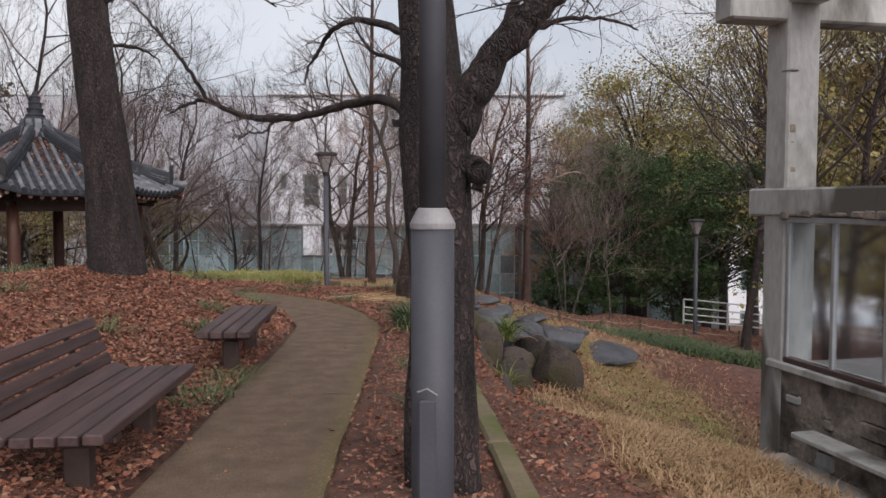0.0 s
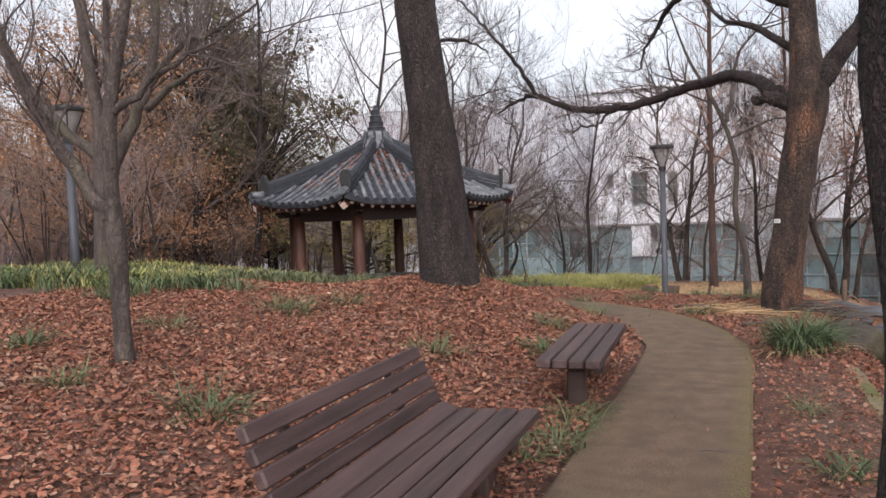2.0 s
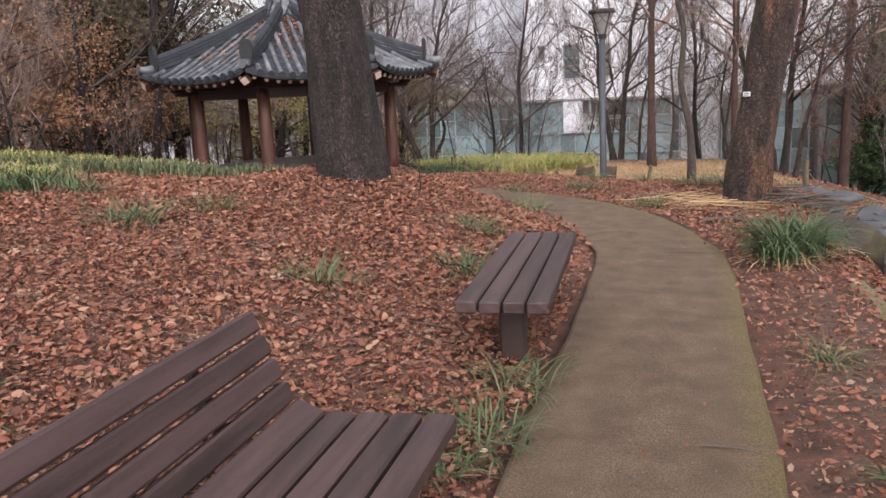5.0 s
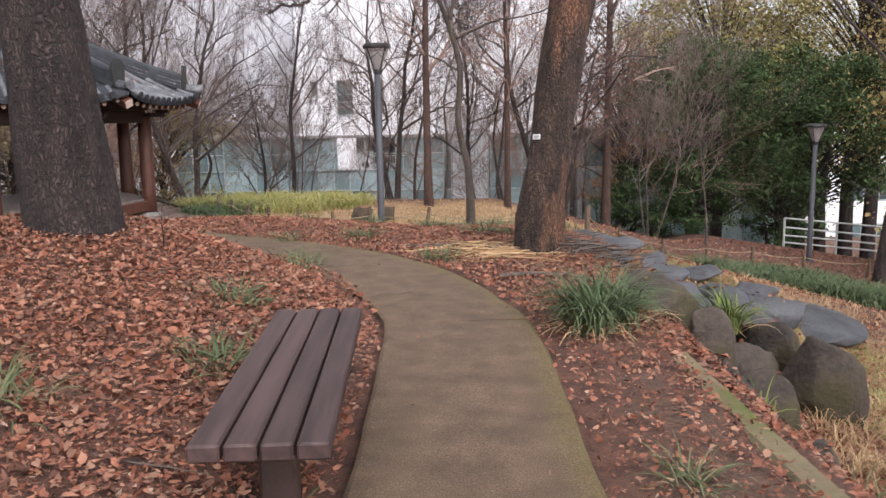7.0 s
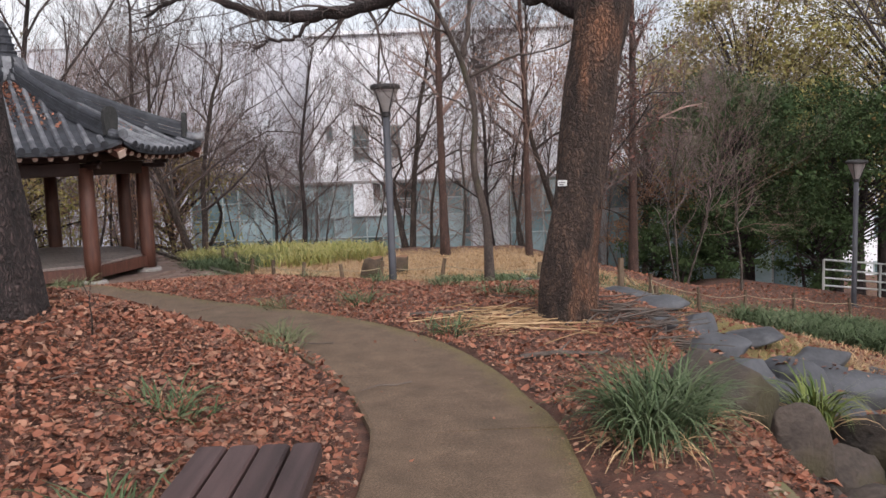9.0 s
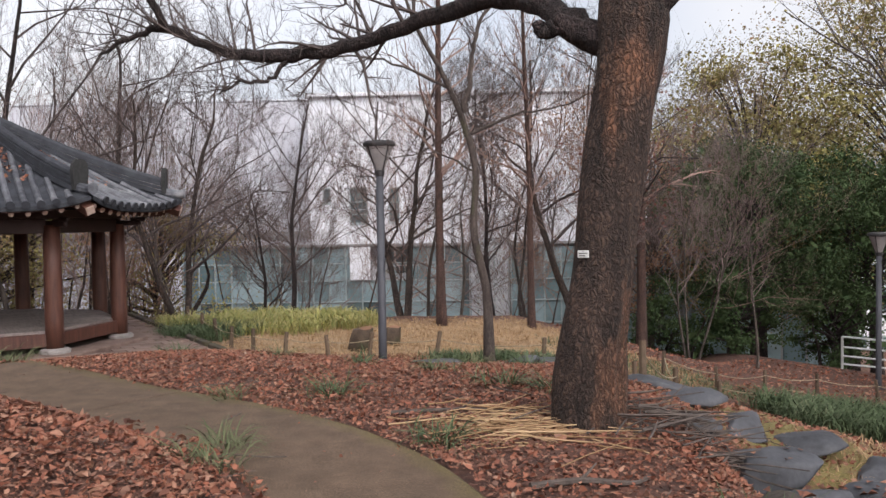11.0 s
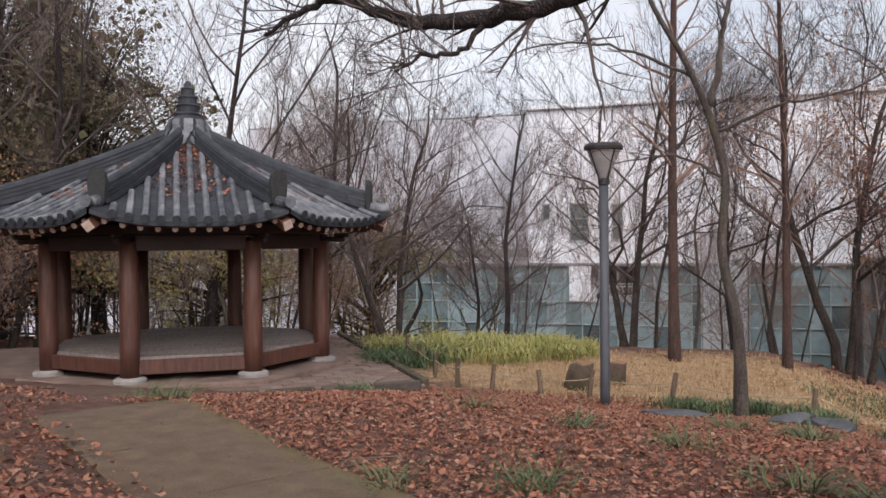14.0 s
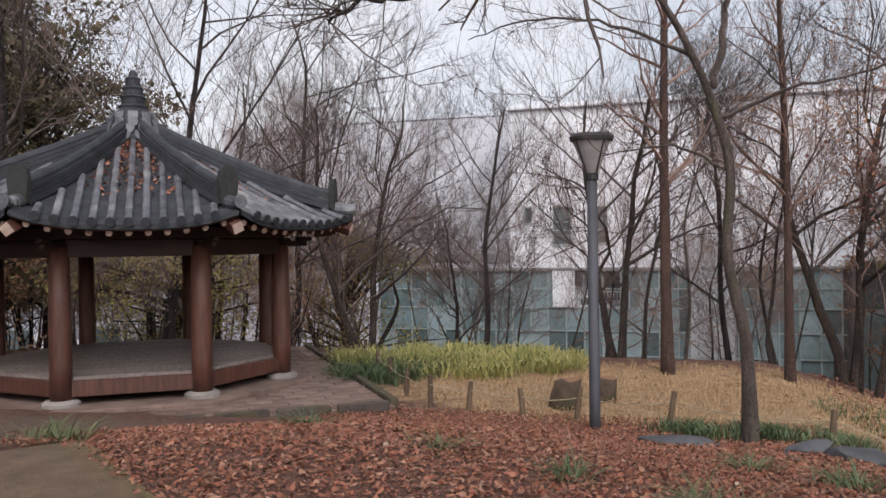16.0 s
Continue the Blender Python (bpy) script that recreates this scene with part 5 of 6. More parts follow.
copy_thing(olive, pose(24.5, 43.5, gz(24.5, 43.5), 0, 0, 130))
leafy_tree("olive_tree", "large tree with thin yellow-green and russet leaves", 17.5, 42.5, 18.5, 6.4, 44, OLIVE, 0.10, 52000, 0.34, 0.28, 2, 200, None, 1.25, 0.16, 1.9)
leafy_tree("russet_tree", "tree with sparse russet leaves beside evergreens", 6.2, 41.0, 9.5, 2.4, 45, RUST, 0.10, 6000, 0.3, 0.13, 1, 70, BARK_GREY)
leafy_tree("olive_tree", "thin olive tree above a ruined structure", 16.0, 27.0, 11.5, 4.6, 46, OLIVE, 0.09, 30000, 0.2, 0.2, 2, 150, None, 1.3, 0.25, 2.3)
leafy_tree("pine_tree", "tall dark pine with brown-tinged needles", -19.5, 31.0, 10.5, 3.6, 47, NEEDLE, 0.085, 32000, 0.2, 0.2, 1, 120, None, 1.35, 0.05)
leafy_tree("pine_tree", "dark pine rising behind the pavilion", -24.5, 34.0, 12.0, 4.0, 48, NEEDLE, 0.085, 32000, 0.2, 0.2, 1, 120, None, 1.35, 0.05)
leafy_tree("pine_tree", "tall dense pine behind the pavilion roof", -20.8, 28.2, 12.0, 3.4, 55, NEEDLE, 0.085, 36000, 0.35, 0.2, 1, 120, None, 1.3, 0.06)
leafy_tree("olive_tree", "brown-green undergrowth tree beyond the pavilion", -15.5, 31.5, 5.2, 3.0, 52, OLIVE, 0.09, 13000, 0.08, 0.09, 3, 80, BARK_GREY, 1.3)
leafy_tree("russet_tree", "low russet undergrowth tree beyond the pavilion", -19.5, 26.5, 5.0, 3.2, 53, RUST, 0.08, 13000, 0.08, 0.09, 3, 80, BARK_GREY, 1.3)
leafy_tree("olive_tree", "brown-green thicket tree beyond the pavilion", -12.0, 35.5, 5.5, 3.0, 54, OLIVE, 0.09, 11000, 0.08, 0.09, 3, 80, BARK_GREY, 1.3)
leafy_tree("russet_tree", "broad tree with fine russet winter foliage", -17.0, 19.0, 7.5, 3.6, 49, RUST, 0.075, 15000, 0.2, 0.12, 3, 90, BARK_GREY)
leafy_tree("russet_tree", "broad tree with fine russet winter foliage", -23.0, 24.0, 9.5, 4.2, 50, RUST, 0.08, 15000, 0.2, 0.12, 3, 90, BARK_GREY)
leafy_tree("russet_tree", "broad tree with fine russet winter foliage", -24.0, 15.0, 10.5, 4.5, 51, RUST, 0.09, 14000, 0.25, 0.14, 2, 90, BARK_GREY)


def hero(name, label, trunk, radii, limbs, bark_m, seed, sides=22, fine=10, twigs=True, twig_level=2, limb_m=None):
    """A tree seen closely: its trunk and limbs follow given lines, with procedural twigs on the limbs."""
    t = thing(name, label, "tree", pose(*trunk[0]), "large trees")
    o = Vector(trunk[0])
    loc = lambda pts: [Vector(p) - o for p in pts]
    body = loc(trunk)
    body[0].z -= 0.3
    T = Shape()
    T.tube(bend(body, fine), spread(radii, fine), sides, wob=0.13)
    part("trunk", T, bark_m, t, smooth=True)
    r = random.Random(seed)
    B, tips = Shape(), []
    for pts, rr in limbs:
        c = bend(loc(pts), 6)
        q = spread(rr, 6)
        c = [p + Vector((r.gauss(0, 0.012), r.gauss(0, 0.012), r.gauss(0, 0.012))) for p in c]
        part("limb", Shape().tube(c, q, 10 if rr[0] > 0.03 else 6, wob=0.16), limb_m or bark_m, t, smooth=True)
        if twigs and rr[-1] < 0.028:
            spec = [(0, 0, 0, 0, 3), (4, 0.5, 0.8, 0.16, 4), (4, 0.5, 0.8, 0.2, 3), (0, 0, 0, 0.2, 3)]
            for k in range(int(len(c) * 0.9)):
                i = r.randrange(len(c) // 3, len(c) - 1)
                if q[i] > 0.075:
                    continue
                ax = (c[i + 1] - c[i]).normalized()
                nd = ax * 0.7 + Vector((r.gauss(0, 0.6), r.gauss(0, 0.6), r.gauss(0.35, 0.5)))
                grow(B, r, c[i], nd, r.uniform(0.35, 1.0), max(0.006, q[i] * 0.3), 1, spec, tips)
    if B.v:
        part("crown", B, TWIG_DARK, t)
    return t


# the great tree beside the path, with a long sagging limb
hero("tree", "large leaning grey-brown tree with flaking bark and a long sagging limb",
     [(-0.24, 12.75, gz(-0.24, 12.75)), (-0.19, 12.78, 0.55), (-0.08, 12.86, 1.3), (0.04, 12.95, 2.1), (0.14, 13.0, 2.75), (0.10, 13.05, 3.6), (0.08, 13.2, 5.2), (0.2, 13.3, 7.2)],
     [0.275, 0.225, 0.205, 0.21, 0.25, 0.17, 0.12, 0.05],
     [([(0.12, 13.0, 2.55), (-0.2, 13.3, 2.78), (-0.45, 13.6, 3.04), (-0.8, 14.1, 3.23), (-1.5, 14.7, 3.19), (-2.1, 14.95, 3.06), (-2.7, 15.05, 3.0), (-3.4, 15.25, 3.08), (-4.05, 15.45, 3.36), (-4.4, 15.45, 3.3), (-4.75, 15.45, 3.12)], [0.14, 0.112, 0.094, 0.085, 0.072, 0.066, 0.068, 0.052, 0.042, 0.027, 0.014]),
      ([(-4.05, 15.45, 3.36), (-4.2, 15.1, 3.75), (-4.5, 14.9, 4.2), (-4.9, 14.9, 4.7), (-5.4, 15.1, 5.2)], [0.045, 0.035, 0.03, 0.022, 0.01]),
      ([(-2.7, 15.05, 2.97), (-2.95, 15.0, 2.75), (-3.2, 14.9, 2.72), (-3.35, 14.85, 2.6)], [0.03, 0.02, 0.015, 0.006]),
      ([(0.1, 13.1, 3.9), (-0.5, 13.9, 4.35), (-1.2, 15.0, 4.75), (-1.75, 15.7, 4.72), (-2.05, 16.1, 4.45), (-2.3, 16.25, 4.05), (-2.4, 16.3, 3.75)], [0.09, 0.07, 0.055, 0.045, 0.035, 0.025, 0.012]),
      ([(0.0, 13.05, 2.62), (-0.22, 13.1, 2.72), (-0.36, 13.1, 2.78), (-0.47, 13.08, 2.73), (-0.54, 13.06, 2.78)], [0.10, 0.085, 0.075, 0.055, 0.028]),
      ([(0.14, 13.0, 2.7), (0.45, 12.9, 3.15), (0.85, 12.8, 3.7), (1.3, 12.7, 4.4), (1.6, 12.6, 5.6)], [0.17, 0.13, 0.11, 0.08, 0.04]),
      ([(0.85, 12.8, 3.7), (1.35, 12.6, 3.95), (1.95, 12.5, 4.2), (2.6, 12.5, 4.25), (3.2, 12.6, 4.1)], [0.075, 0.055, 0.04, 0.03, 0.012]),
      ([(0.02, 13.1, 3.3), (-0.45, 13.5, 3.75), (-0.95, 14.0, 4.05), (-1.3, 14.3, 4.6)], [0.06, 0.045, 0.03, 0.012])], BARK_PEEL, 61, 26, limb_m=BARK_DARK)
tag = thing("tree_tag", "small white label nailed to the leaning tree", "label", pose(-0.268, 12.665, 1.165, 0, 0, -18))
part("plate", Shape().box(0, 0, 0, 0.075, 0.012, 0.05, 0.003), TAG, tag)
part("writing_bar", Shape().box(0, -0.009, 0.006, 0.055, 0.004, 0.006).box(-0.005, -0.009, -0.01, 0.04, 0.004, 0.006), DARK, tag)
part("nail", Shape().lathe([(0.004, -0.002), (0.004, 0.002)], 8, (0, -0.01, 0.02)), STEEL, tag)

# the tree behind the near lamp post
hero("tree", "rough barked tree with a burl, close behind a lamp post",
     [(0.09, 4.38, gz(0.09, 4.38)), (0.08, 4.38, 0.68), (0.07, 4.40, 1.32), (0.05, 4.43, 1.86), (-0.00, 4.48, 2.50), (-0.09, 4.53, 3.41), (-0.19, 4.58, 5.05)],
     [0.22, 0.178, 0.172, 0.178, 0.146, 0.11, 0.045],
     [([(0.11, 4.40, 1.82), (0.22, 4.38, 2.05), (0.38, 4.36, 2.28), (0.57, 4.34, 2.50), (0.78, 4.32, 2.82), (1.01, 4.28, 3.41)], [0.12, 0.10, 0.085, 0.075, 0.06, 0.03]),
      ([(0.55, 4.34, 2.48), (0.75, 4.28, 2.57), (0.94, 4.23, 2.59), (1.10, 4.18, 2.66)], [0.035, 0.028, 0.024, 0.016]),
      ([(0.23, 4.33, 1.70), (0.26, 4.28, 1.66), (0.27, 4.26, 1.59)], [0.07, 0.06, 0.03]),
      ([(-0.02, 4.48, 2.68), (-0.28, 4.78, 3.05), (-0.65, 5.08, 3.59)], [0.07, 0.05, 0.02])], BARK_DARK, 62, 26)

# the dark leaning trunk on the mound
hero("tree", "dark leaning pine trunk rooted on the leafy mound",
     [(-3.86, 10.45, gz(-3.86, 10.45) - 0.05), (-3.90, 10.45, 0.95), (-3.98, 10.45, 1.8), (-4.08, 10.45, 2.8), (-4.2, 10.45, 4.0), (-4.35, 10.45, 6.0), (-4.5, 10.45, 9.0)],
     [0.40, 0.315, 0.275, 0.25, 0.23, 0.19, 0.1],
     [([(-4.1, 10.4, 3.9), (-3.4, 10.6, 4.3), (-2.6, 10.9, 4.3), (-2.0, 11.2, 4.1)], [0.06, 0.04, 0.025, 0.01]),
      ([(-4.2, 10.5, 3.4), (-3.8, 10.8, 3.5), (-3.5, 11.1, 3.35)], [0.03, 0.02, 0.008])], BARK_DARK, 63, 26)

sapling = thing("sapling", "thin leafless seedling standing in leaf litter beside the path", "sapling", pose(-3.2, 10.34, gz(-3.2, 10.34)))
part("stem", Shape().tube([(0, 0, -0.05), (0.008, 0, 0.1), (-0.004, 0.01, 0.2), (0.012, 0.012, 0.32)], [0.006, 0.005, 0.004, 0.002], 6), BARK_GREY, sapling)
for z, dx, dy in ((0.17, 0.06, 0.02), (0.23, -0.05, 0.03)):
    part("twig", Shape().tube([(0, 0.006, z), (dx * 0.6, dy, z + 0.035), (dx, dy, z + 0.09)], [0.003, 0.0025, 0.001], 5), BARK_GREY, sapling)

# forked trees on the mound
hero("tree", "young pale tree with a knotted thin trunk on the mound",
     [(-4.48, 5.78, gz(-4.48, 5.78)), (-4.5, 5.78, 0.85), (-4.52, 5.8, 1.3), (-4.56, 5.82, 1.75), (-4.5, 5.8, 2.3), (-4.35, 5.85, 3.1), (-4.3, 5.9, 4.4)],
     [0.08, 0.056, 0.064, 0.05, 0.042, 0.034, 0.015],
     [([(-4.55, 5.8, 1.5), (-4.85, 5.7, 1.95), (-5.1, 5.6, 2.5), (-5.35, 5.5, 3.2)], [0.055, 0.045, 0.035, 0.02]),
      ([(-4.5, 5.8, 2.2), (-4.2, 6.0, 2.5), (-3.9, 6.3, 2.75)], [0.03, 0.02, 0.008]),
      ([(-4.45, 5.8, 2.5), (-4.75, 5.9, 2.9), (-5.0, 6.0, 3.4)], [0.03, 0.02, 0.008])], BARK_LIGHT, 64, 14, 6)
hero("tree", "large pale forked tree with several rising stems",
     [(-9.5, 11.0, gz(-9.5, 11.0)), (-9.5, 11.0, 1.4), (-9.48, 11.0, 2.2), (-9.5, 11.0, 3.0), (-9.7, 11.0, 4.4), (-9.9, 11.0, 7.5)],
     [0.21, 0.15, 0.14, 0.10, 0.07, 0.03],
     [([(-9.48, 11.0, 2.0), (-9.1, 11.1, 2.7), (-8.75, 11.2, 3.5), (-8.6, 11.3, 4.6), (-8.4, 11.3, 7.0)], [0.11, 0.09, 0.075, 0.06, 0.03]),
      ([(-9.4, 11.0, 2.6), (-9.3, 11.0, 3.4), (-9.25, 11.0, 4.4), (-9.2, 11, 6.5)], [0.07, 0.06, 0.05, 0.02]),
      ([(-8.75, 11.2, 3.4), (-8.2, 11.2, 3.9), (-7.5, 11.2, 4.1), (-6.8, 11.2, 4.4)], [0.055, 0.042, 0.03, 0.014]),
      ([(-8.8, 11.2, 3.1), (-8.0, 11.1, 3.5), (-7.4, 11.0, 3.55)], [0.06, 0.04, 0.015]),
      ([(-9.5, 11.0, 2.4), (-10.3, 10.9, 3.1), (-10.9, 10.8, 4.0), (-11.3, 10.7, 5.2)], [0.09, 0.07, 0.05, 0.02])], BARK_LIGHT, 65, 16, 6)
# the crooked tree by the rope fence
hero("tree", "slim crooked tree with mossy bark beside the rope fence",
     [(-0.75, 20.9, gz(-0.75, 20.9)), (-0.80, 20.88, 0.2), (-0.99, 20.85, 1.2), (-0.95, 20.83, 2.2), (-1.14, 20.8, 3.0), (-1.45, 20.7, 3.75), (-1.9, 20.6, 4.6), (-2.3, 20.5, 5.8)],
     [0.115, 0.07, 0.06, 0.055, 0.05, 0.042, 0.03, 0.012],
     [([(-1.15, 20.8, 3.15), (-1.0, 20.85, 3.7), (-0.95, 20.9, 4.3), (-0.6, 21.0, 5.0), (0.3, 21.2, 5.3)], [0.05, 0.042, 0.035, 0.024, 0.01]),
      ([(-1.3, 20.75, 3.5), (-2.1, 20.7, 3.9), (-3.1, 20.6, 4.1), (-4.0, 20.6, 3.9)], [0.026, 0.02, 0.014, 0.006]),
      ([(-1.05, 20.82, 2.8), (-0.3, 20.9, 3.1), (0.6, 21.0, 3.3), (1.4, 21.1, 3.7)], [0.026, 0.02, 0.014, 0.006]),
      ([(-1.0, 20.83, 2.2), (-1.6, 20.7, 2.5), (-2.4, 20.6, 2.4)], [0.02, 0.014, 0.006])], BARK_LIGHT, 66, 12, 6)
maple = bare_tree("tree", "slender maple holding withered maroon leaves", 71, 6.2, 0.08, SLIM, BARK_GREY, TWIG, 1, MAROON, 0.085, 900)
maple.matrix_basis = pose(2.0, 28.0, gz(2.0, 28.0))

# ---- the ruined frame building ----


def build_frame_house():
    h = thing("ruined_shelter", "weathered white concrete frame shelter with dusty glass walls", "shelter", pose(3.35, 7.9, 0, 0, 0, -169.0))
    # own axes: y runs along the glass wall towards the lamp post, x points to the path side
    L = 5.6
    crumble = random.Random(44)
    part("plinth_wall", Shape().box(-0.12, L / 2, -0.72, 0.26, L, 1.3, 0.02), RUBBLE, h, "broken rendered brick plinth")
    part("sill", Shape().box(-0.1, L / 2, -0.04, 0.36, L, 0.07, 0.01), CRACKED, h)
    for y in (0.0, 2.8, 5.6):
        part("column", Shape().box(-0.15, y, 0.98, 0.34, 0.34, 4.9, 0.02), CRACKED, h)
        part("rear_column", Shape().box(-3.2, y, 0.98, 0.34, 0.34, 4.9, 0.02), CRACKED, h)
        part("top_beam", Shape().box(-1.7, y, 3.36, 4.6, 0.3, 0.34, 0.02), CRACKED, h)
        for k in range(13):
            part("rubble_chunk", Shape().box(-0.045 + crumble.uniform(-0.012, 0.008), y + 0.118 + crumble.uniform(-0.012, 0.008), 1.70 + k * 0.13 + crumble.uniform(-0.03, 0.03), crumble.uniform(0.08, 0.145), crumble.uniform(0.08, 0.13), crumble.uniform(0.05, 0.13), 0.03), RUBBLE, h)
    part("beam", Shape().box(-0.15, L / 2 - 0.02, 1.50, 0.38, L + 0.78, 0.27, 0.02), CRACKED, h)
    part("beam", Shape().box(-1.7, -0.02, 1.50, 3.4, 0.30, 0.27, 0.02), CRACKED, h)
    part("beam", Shape().box(-0.15, L / 2, 3.50, 0.34, L + 1.0, 0.3, 0.02), CRACKED, h)
    for k in range(34):
        part("rubble_chunk", Shape().box(0.015, 0.2 + k * 0.16 + crumble.uniform(-0.03, 0.03), 1.385 + crumble.uniform(-0.015, 0.02), 0.075, crumble.uniform(0.1, 0.19), crumble.uniform(0.03, 0.08), 0.012), RUBBLE, h)
    for k in range(30):
        part("rubble_chunk", Shape().box(0.01 + crumble.uniform(0, 0.02), crumble.uniform(0.2, 5.4), -0.25 - crumble.uniform(0, 0.75), 0.05, crumble.uniform(0.12, 0.42), crumble.uniform(0.05, 0.2), 0.02), CRACKED if k % 2 else RUBBLE, h)
    part("rear_wall", Shape().box(-3.3, L / 2, 0.4, 0.2, L, 1.6, 0.02), CRACKED, h)
    part("floor_slab", Shape().box(-1.7, L / 2, -0.12, 3.0, L, 0.14, 0.01), GRANITE, h)
    part("bench_plank", Shape().box(0.16, 2.2, -0.55, 0.24, 3.0, 0.05, 0.01), CRACKED, h, "loose pale plank ledge")
    part("foot_kerb", Shape().box(0.2, 2.6, -0.95, 0.3, 4.6, 0.22, 0.02), CRACKED, h)
    part("track", Shape().box(-0.02, L / 2, 1.34, 0.1, L - 0.4, 0.05, 0.006), ALU, h)
    part("track", Shape().box(-0.02, L / 2, 0.02, 0.1, L - 0.4, 0.05, 0.006), STEEL, h)
    for i in range(9):
        y = 0.2 + i * 0.64
        part("glazing_bar", Shape().box(-0.02, y, 0.68, 0.05, 0.045, 1.28, 0.006), ALU, h)
        if i < 8:
            p = part("pane", Shape().box(-0.02, y + 0.32, 0.68, 0.012, 0.58, 1.26), PANE, h)
            p.visible_shadow = False


build_frame_house()

# ---- rocks and stones ----


def boulder(x, y, z, sx, sy, sz, seed, label, material=None, name="boulder", turn=0.0, group="boulders of the rock bank"):
    r = random.Random(seed)
    bm = bmesh.new()
    bmesh.ops.create_icosphere(bm, subdivisions=4, radius=1.0)
    k = Vector((r.uniform(-9, 9), r.uniform(-9, 9), r.uniform(-9, 9)))
    cuts = [(Vector((r.gauss(0, 1), r.gauss(0, 1), r.gauss(0.2, 0.8))).normalized(), r.uniform(0.5, 0.82)) for _ in range(9)]
    for v in bm.verts:
        p = v.co.copy()
        for nrm, d in cuts:
            over = p.dot(nrm) - d
            if over > 0:
                p -= nrm * over * 0.88
        p *= 1.15 + 0.08 * noise.noise(p * 1.6 + k) + 0.05 * noise.noise(p * 4 + k) + 0.025 * noise.noise(p * 11 + k)
        v.co = Vector((p.x * sx / 2, p.y * sy / 2, p.z * sz / 2))
    me = bpy.data.meshes.new(name)
    bm.to_mesh(me)
    bm.free()
    me.polygons.foreach_set("use_smooth", [True] * len(me.polygons))
    me.materials.append(material or STONE)
    ob = new(name, me)
    ob.matrix_basis = pose(x, y, z, r.uniform(-8, 8), r.uniform(-8, 8), turn)
    return tagged(ob, label, "rock", group)


bank = []
BIG = "large grey-brown boulder of the planted rock bank"
for i, (x, y, z, sx, sy, sz, t) in enumerate((
        (0.48, 10.78, -0.13, 0.72, 0.8, 0.62, 15), (0.52, 9.3, -0.42, 0.52, 1.75, 0.75, 10), (0.75, 10.32, -0.36, 0.36, 0.36, 0.72, 0), (1.21, 10.66, -0.62, 0.54, 0.45, 0.6, 30),
        (1.64, 10.52, -0.74, 0.66, 0.46, 0.98, -20), (1.1, 10.0, -0.68, 0.54, 0.5, 0.55, 10), (1.42, 10.98, -0.52, 0.46, 0.5, 0.55, 40), (1.1, 11.35, -0.36, 0.62, 0.5, 0.4, -10),
        (0.88, 11.78, -0.26, 0.62, 0.5, 0.36, 15), (1.98, 12.6, -0.60, 0.95, 0.55, 0.4, 8), (0.78, 8.45, -0.52, 0.4, 0.6, 0.45, 5), (1.42, 12.2, -0.44, 0.62, 0.55, 0.36, 80),
        (0.95, 12.5, -0.28, 0.6, 0.5, 0.32, 40), (1.55, 11.5, -0.55, 0.6, 0.5, 0.42, 25))):
    bank.append(boulder(x, y, z, sx, sy, sz * 0.95, 100 + i, BIG, SLATE if y > 11.2 else STONE, turn=t))
for i, (x, y, sx, sy) in enumerate(((0.75, 15.4, 0.8, 0.5), (0.95, 14.7, 0.75, 0.5), (1.3, 14.3, 0.7, 0.45), (1.75, 14.2, 0.75, 0.5), (0.65, 13.6, 0.5, 0.4), (1.15, 13.5, 0.6, 0.45), (2.4, 14.0, 0.9, 0.6), (3.1, 13.6, 1.5, 0.9),
                                    (0.1, 19.6, 0.7, 0.45), (0.9, 19.4, 0.7, 0.45), (-1.5, 20.4, 0.9, 0.5), (-0.3, 20.1, 0.9, 0.4))):
    boulder(x, y, gz(x, y) + 0.02, sx, sy, 0.22, 200 + i, "flat bluish grey stepping stone set in the slope", SLATE, "stepping_stone", 37 * i, "flat stones on the slope")

# ---- stumps, sticks and cut stalks ----
for i, (x, y, h, rr) in enumerate(((-3.27, 23.2, 0.42, 0.21), (-2.72, 23.9, 0.34, 0.17))):
    st = thing("tree_stump", "thick mossy sawn log standing on dry grass", "stump", pose(x, y, gz(x, y), 0, 0, 40 * i), "cut logs")
    S = Shape().tube([(0, 0, -0.1), (0.02, 0, h * 0.25), (0.03, 0, h * 0.55), (0.05, 0.01, h * 0.97)], [rr * 1.2, rr * 1.03, rr, rr * 0.9], 18, wob=0.2)
    C = Shape().lathe([(rr * 0.78, h * 0.955), (rr * 0.78, h * 0.985)], 18, (0.05, 0.01, 0))
    for q in (S, C):
        q.v = [(v[0] + 0.12 * max(v[2], 0), v[1], v[2] + (0.16 * v[0] + 0.1 * v[1] if v[2] > h * 0.5 else 0)) for v in q.v]
    part("bark", S, STUMP, st, smooth=True)
    part("cut_face", C, CLAY, st, "brown sawn face")


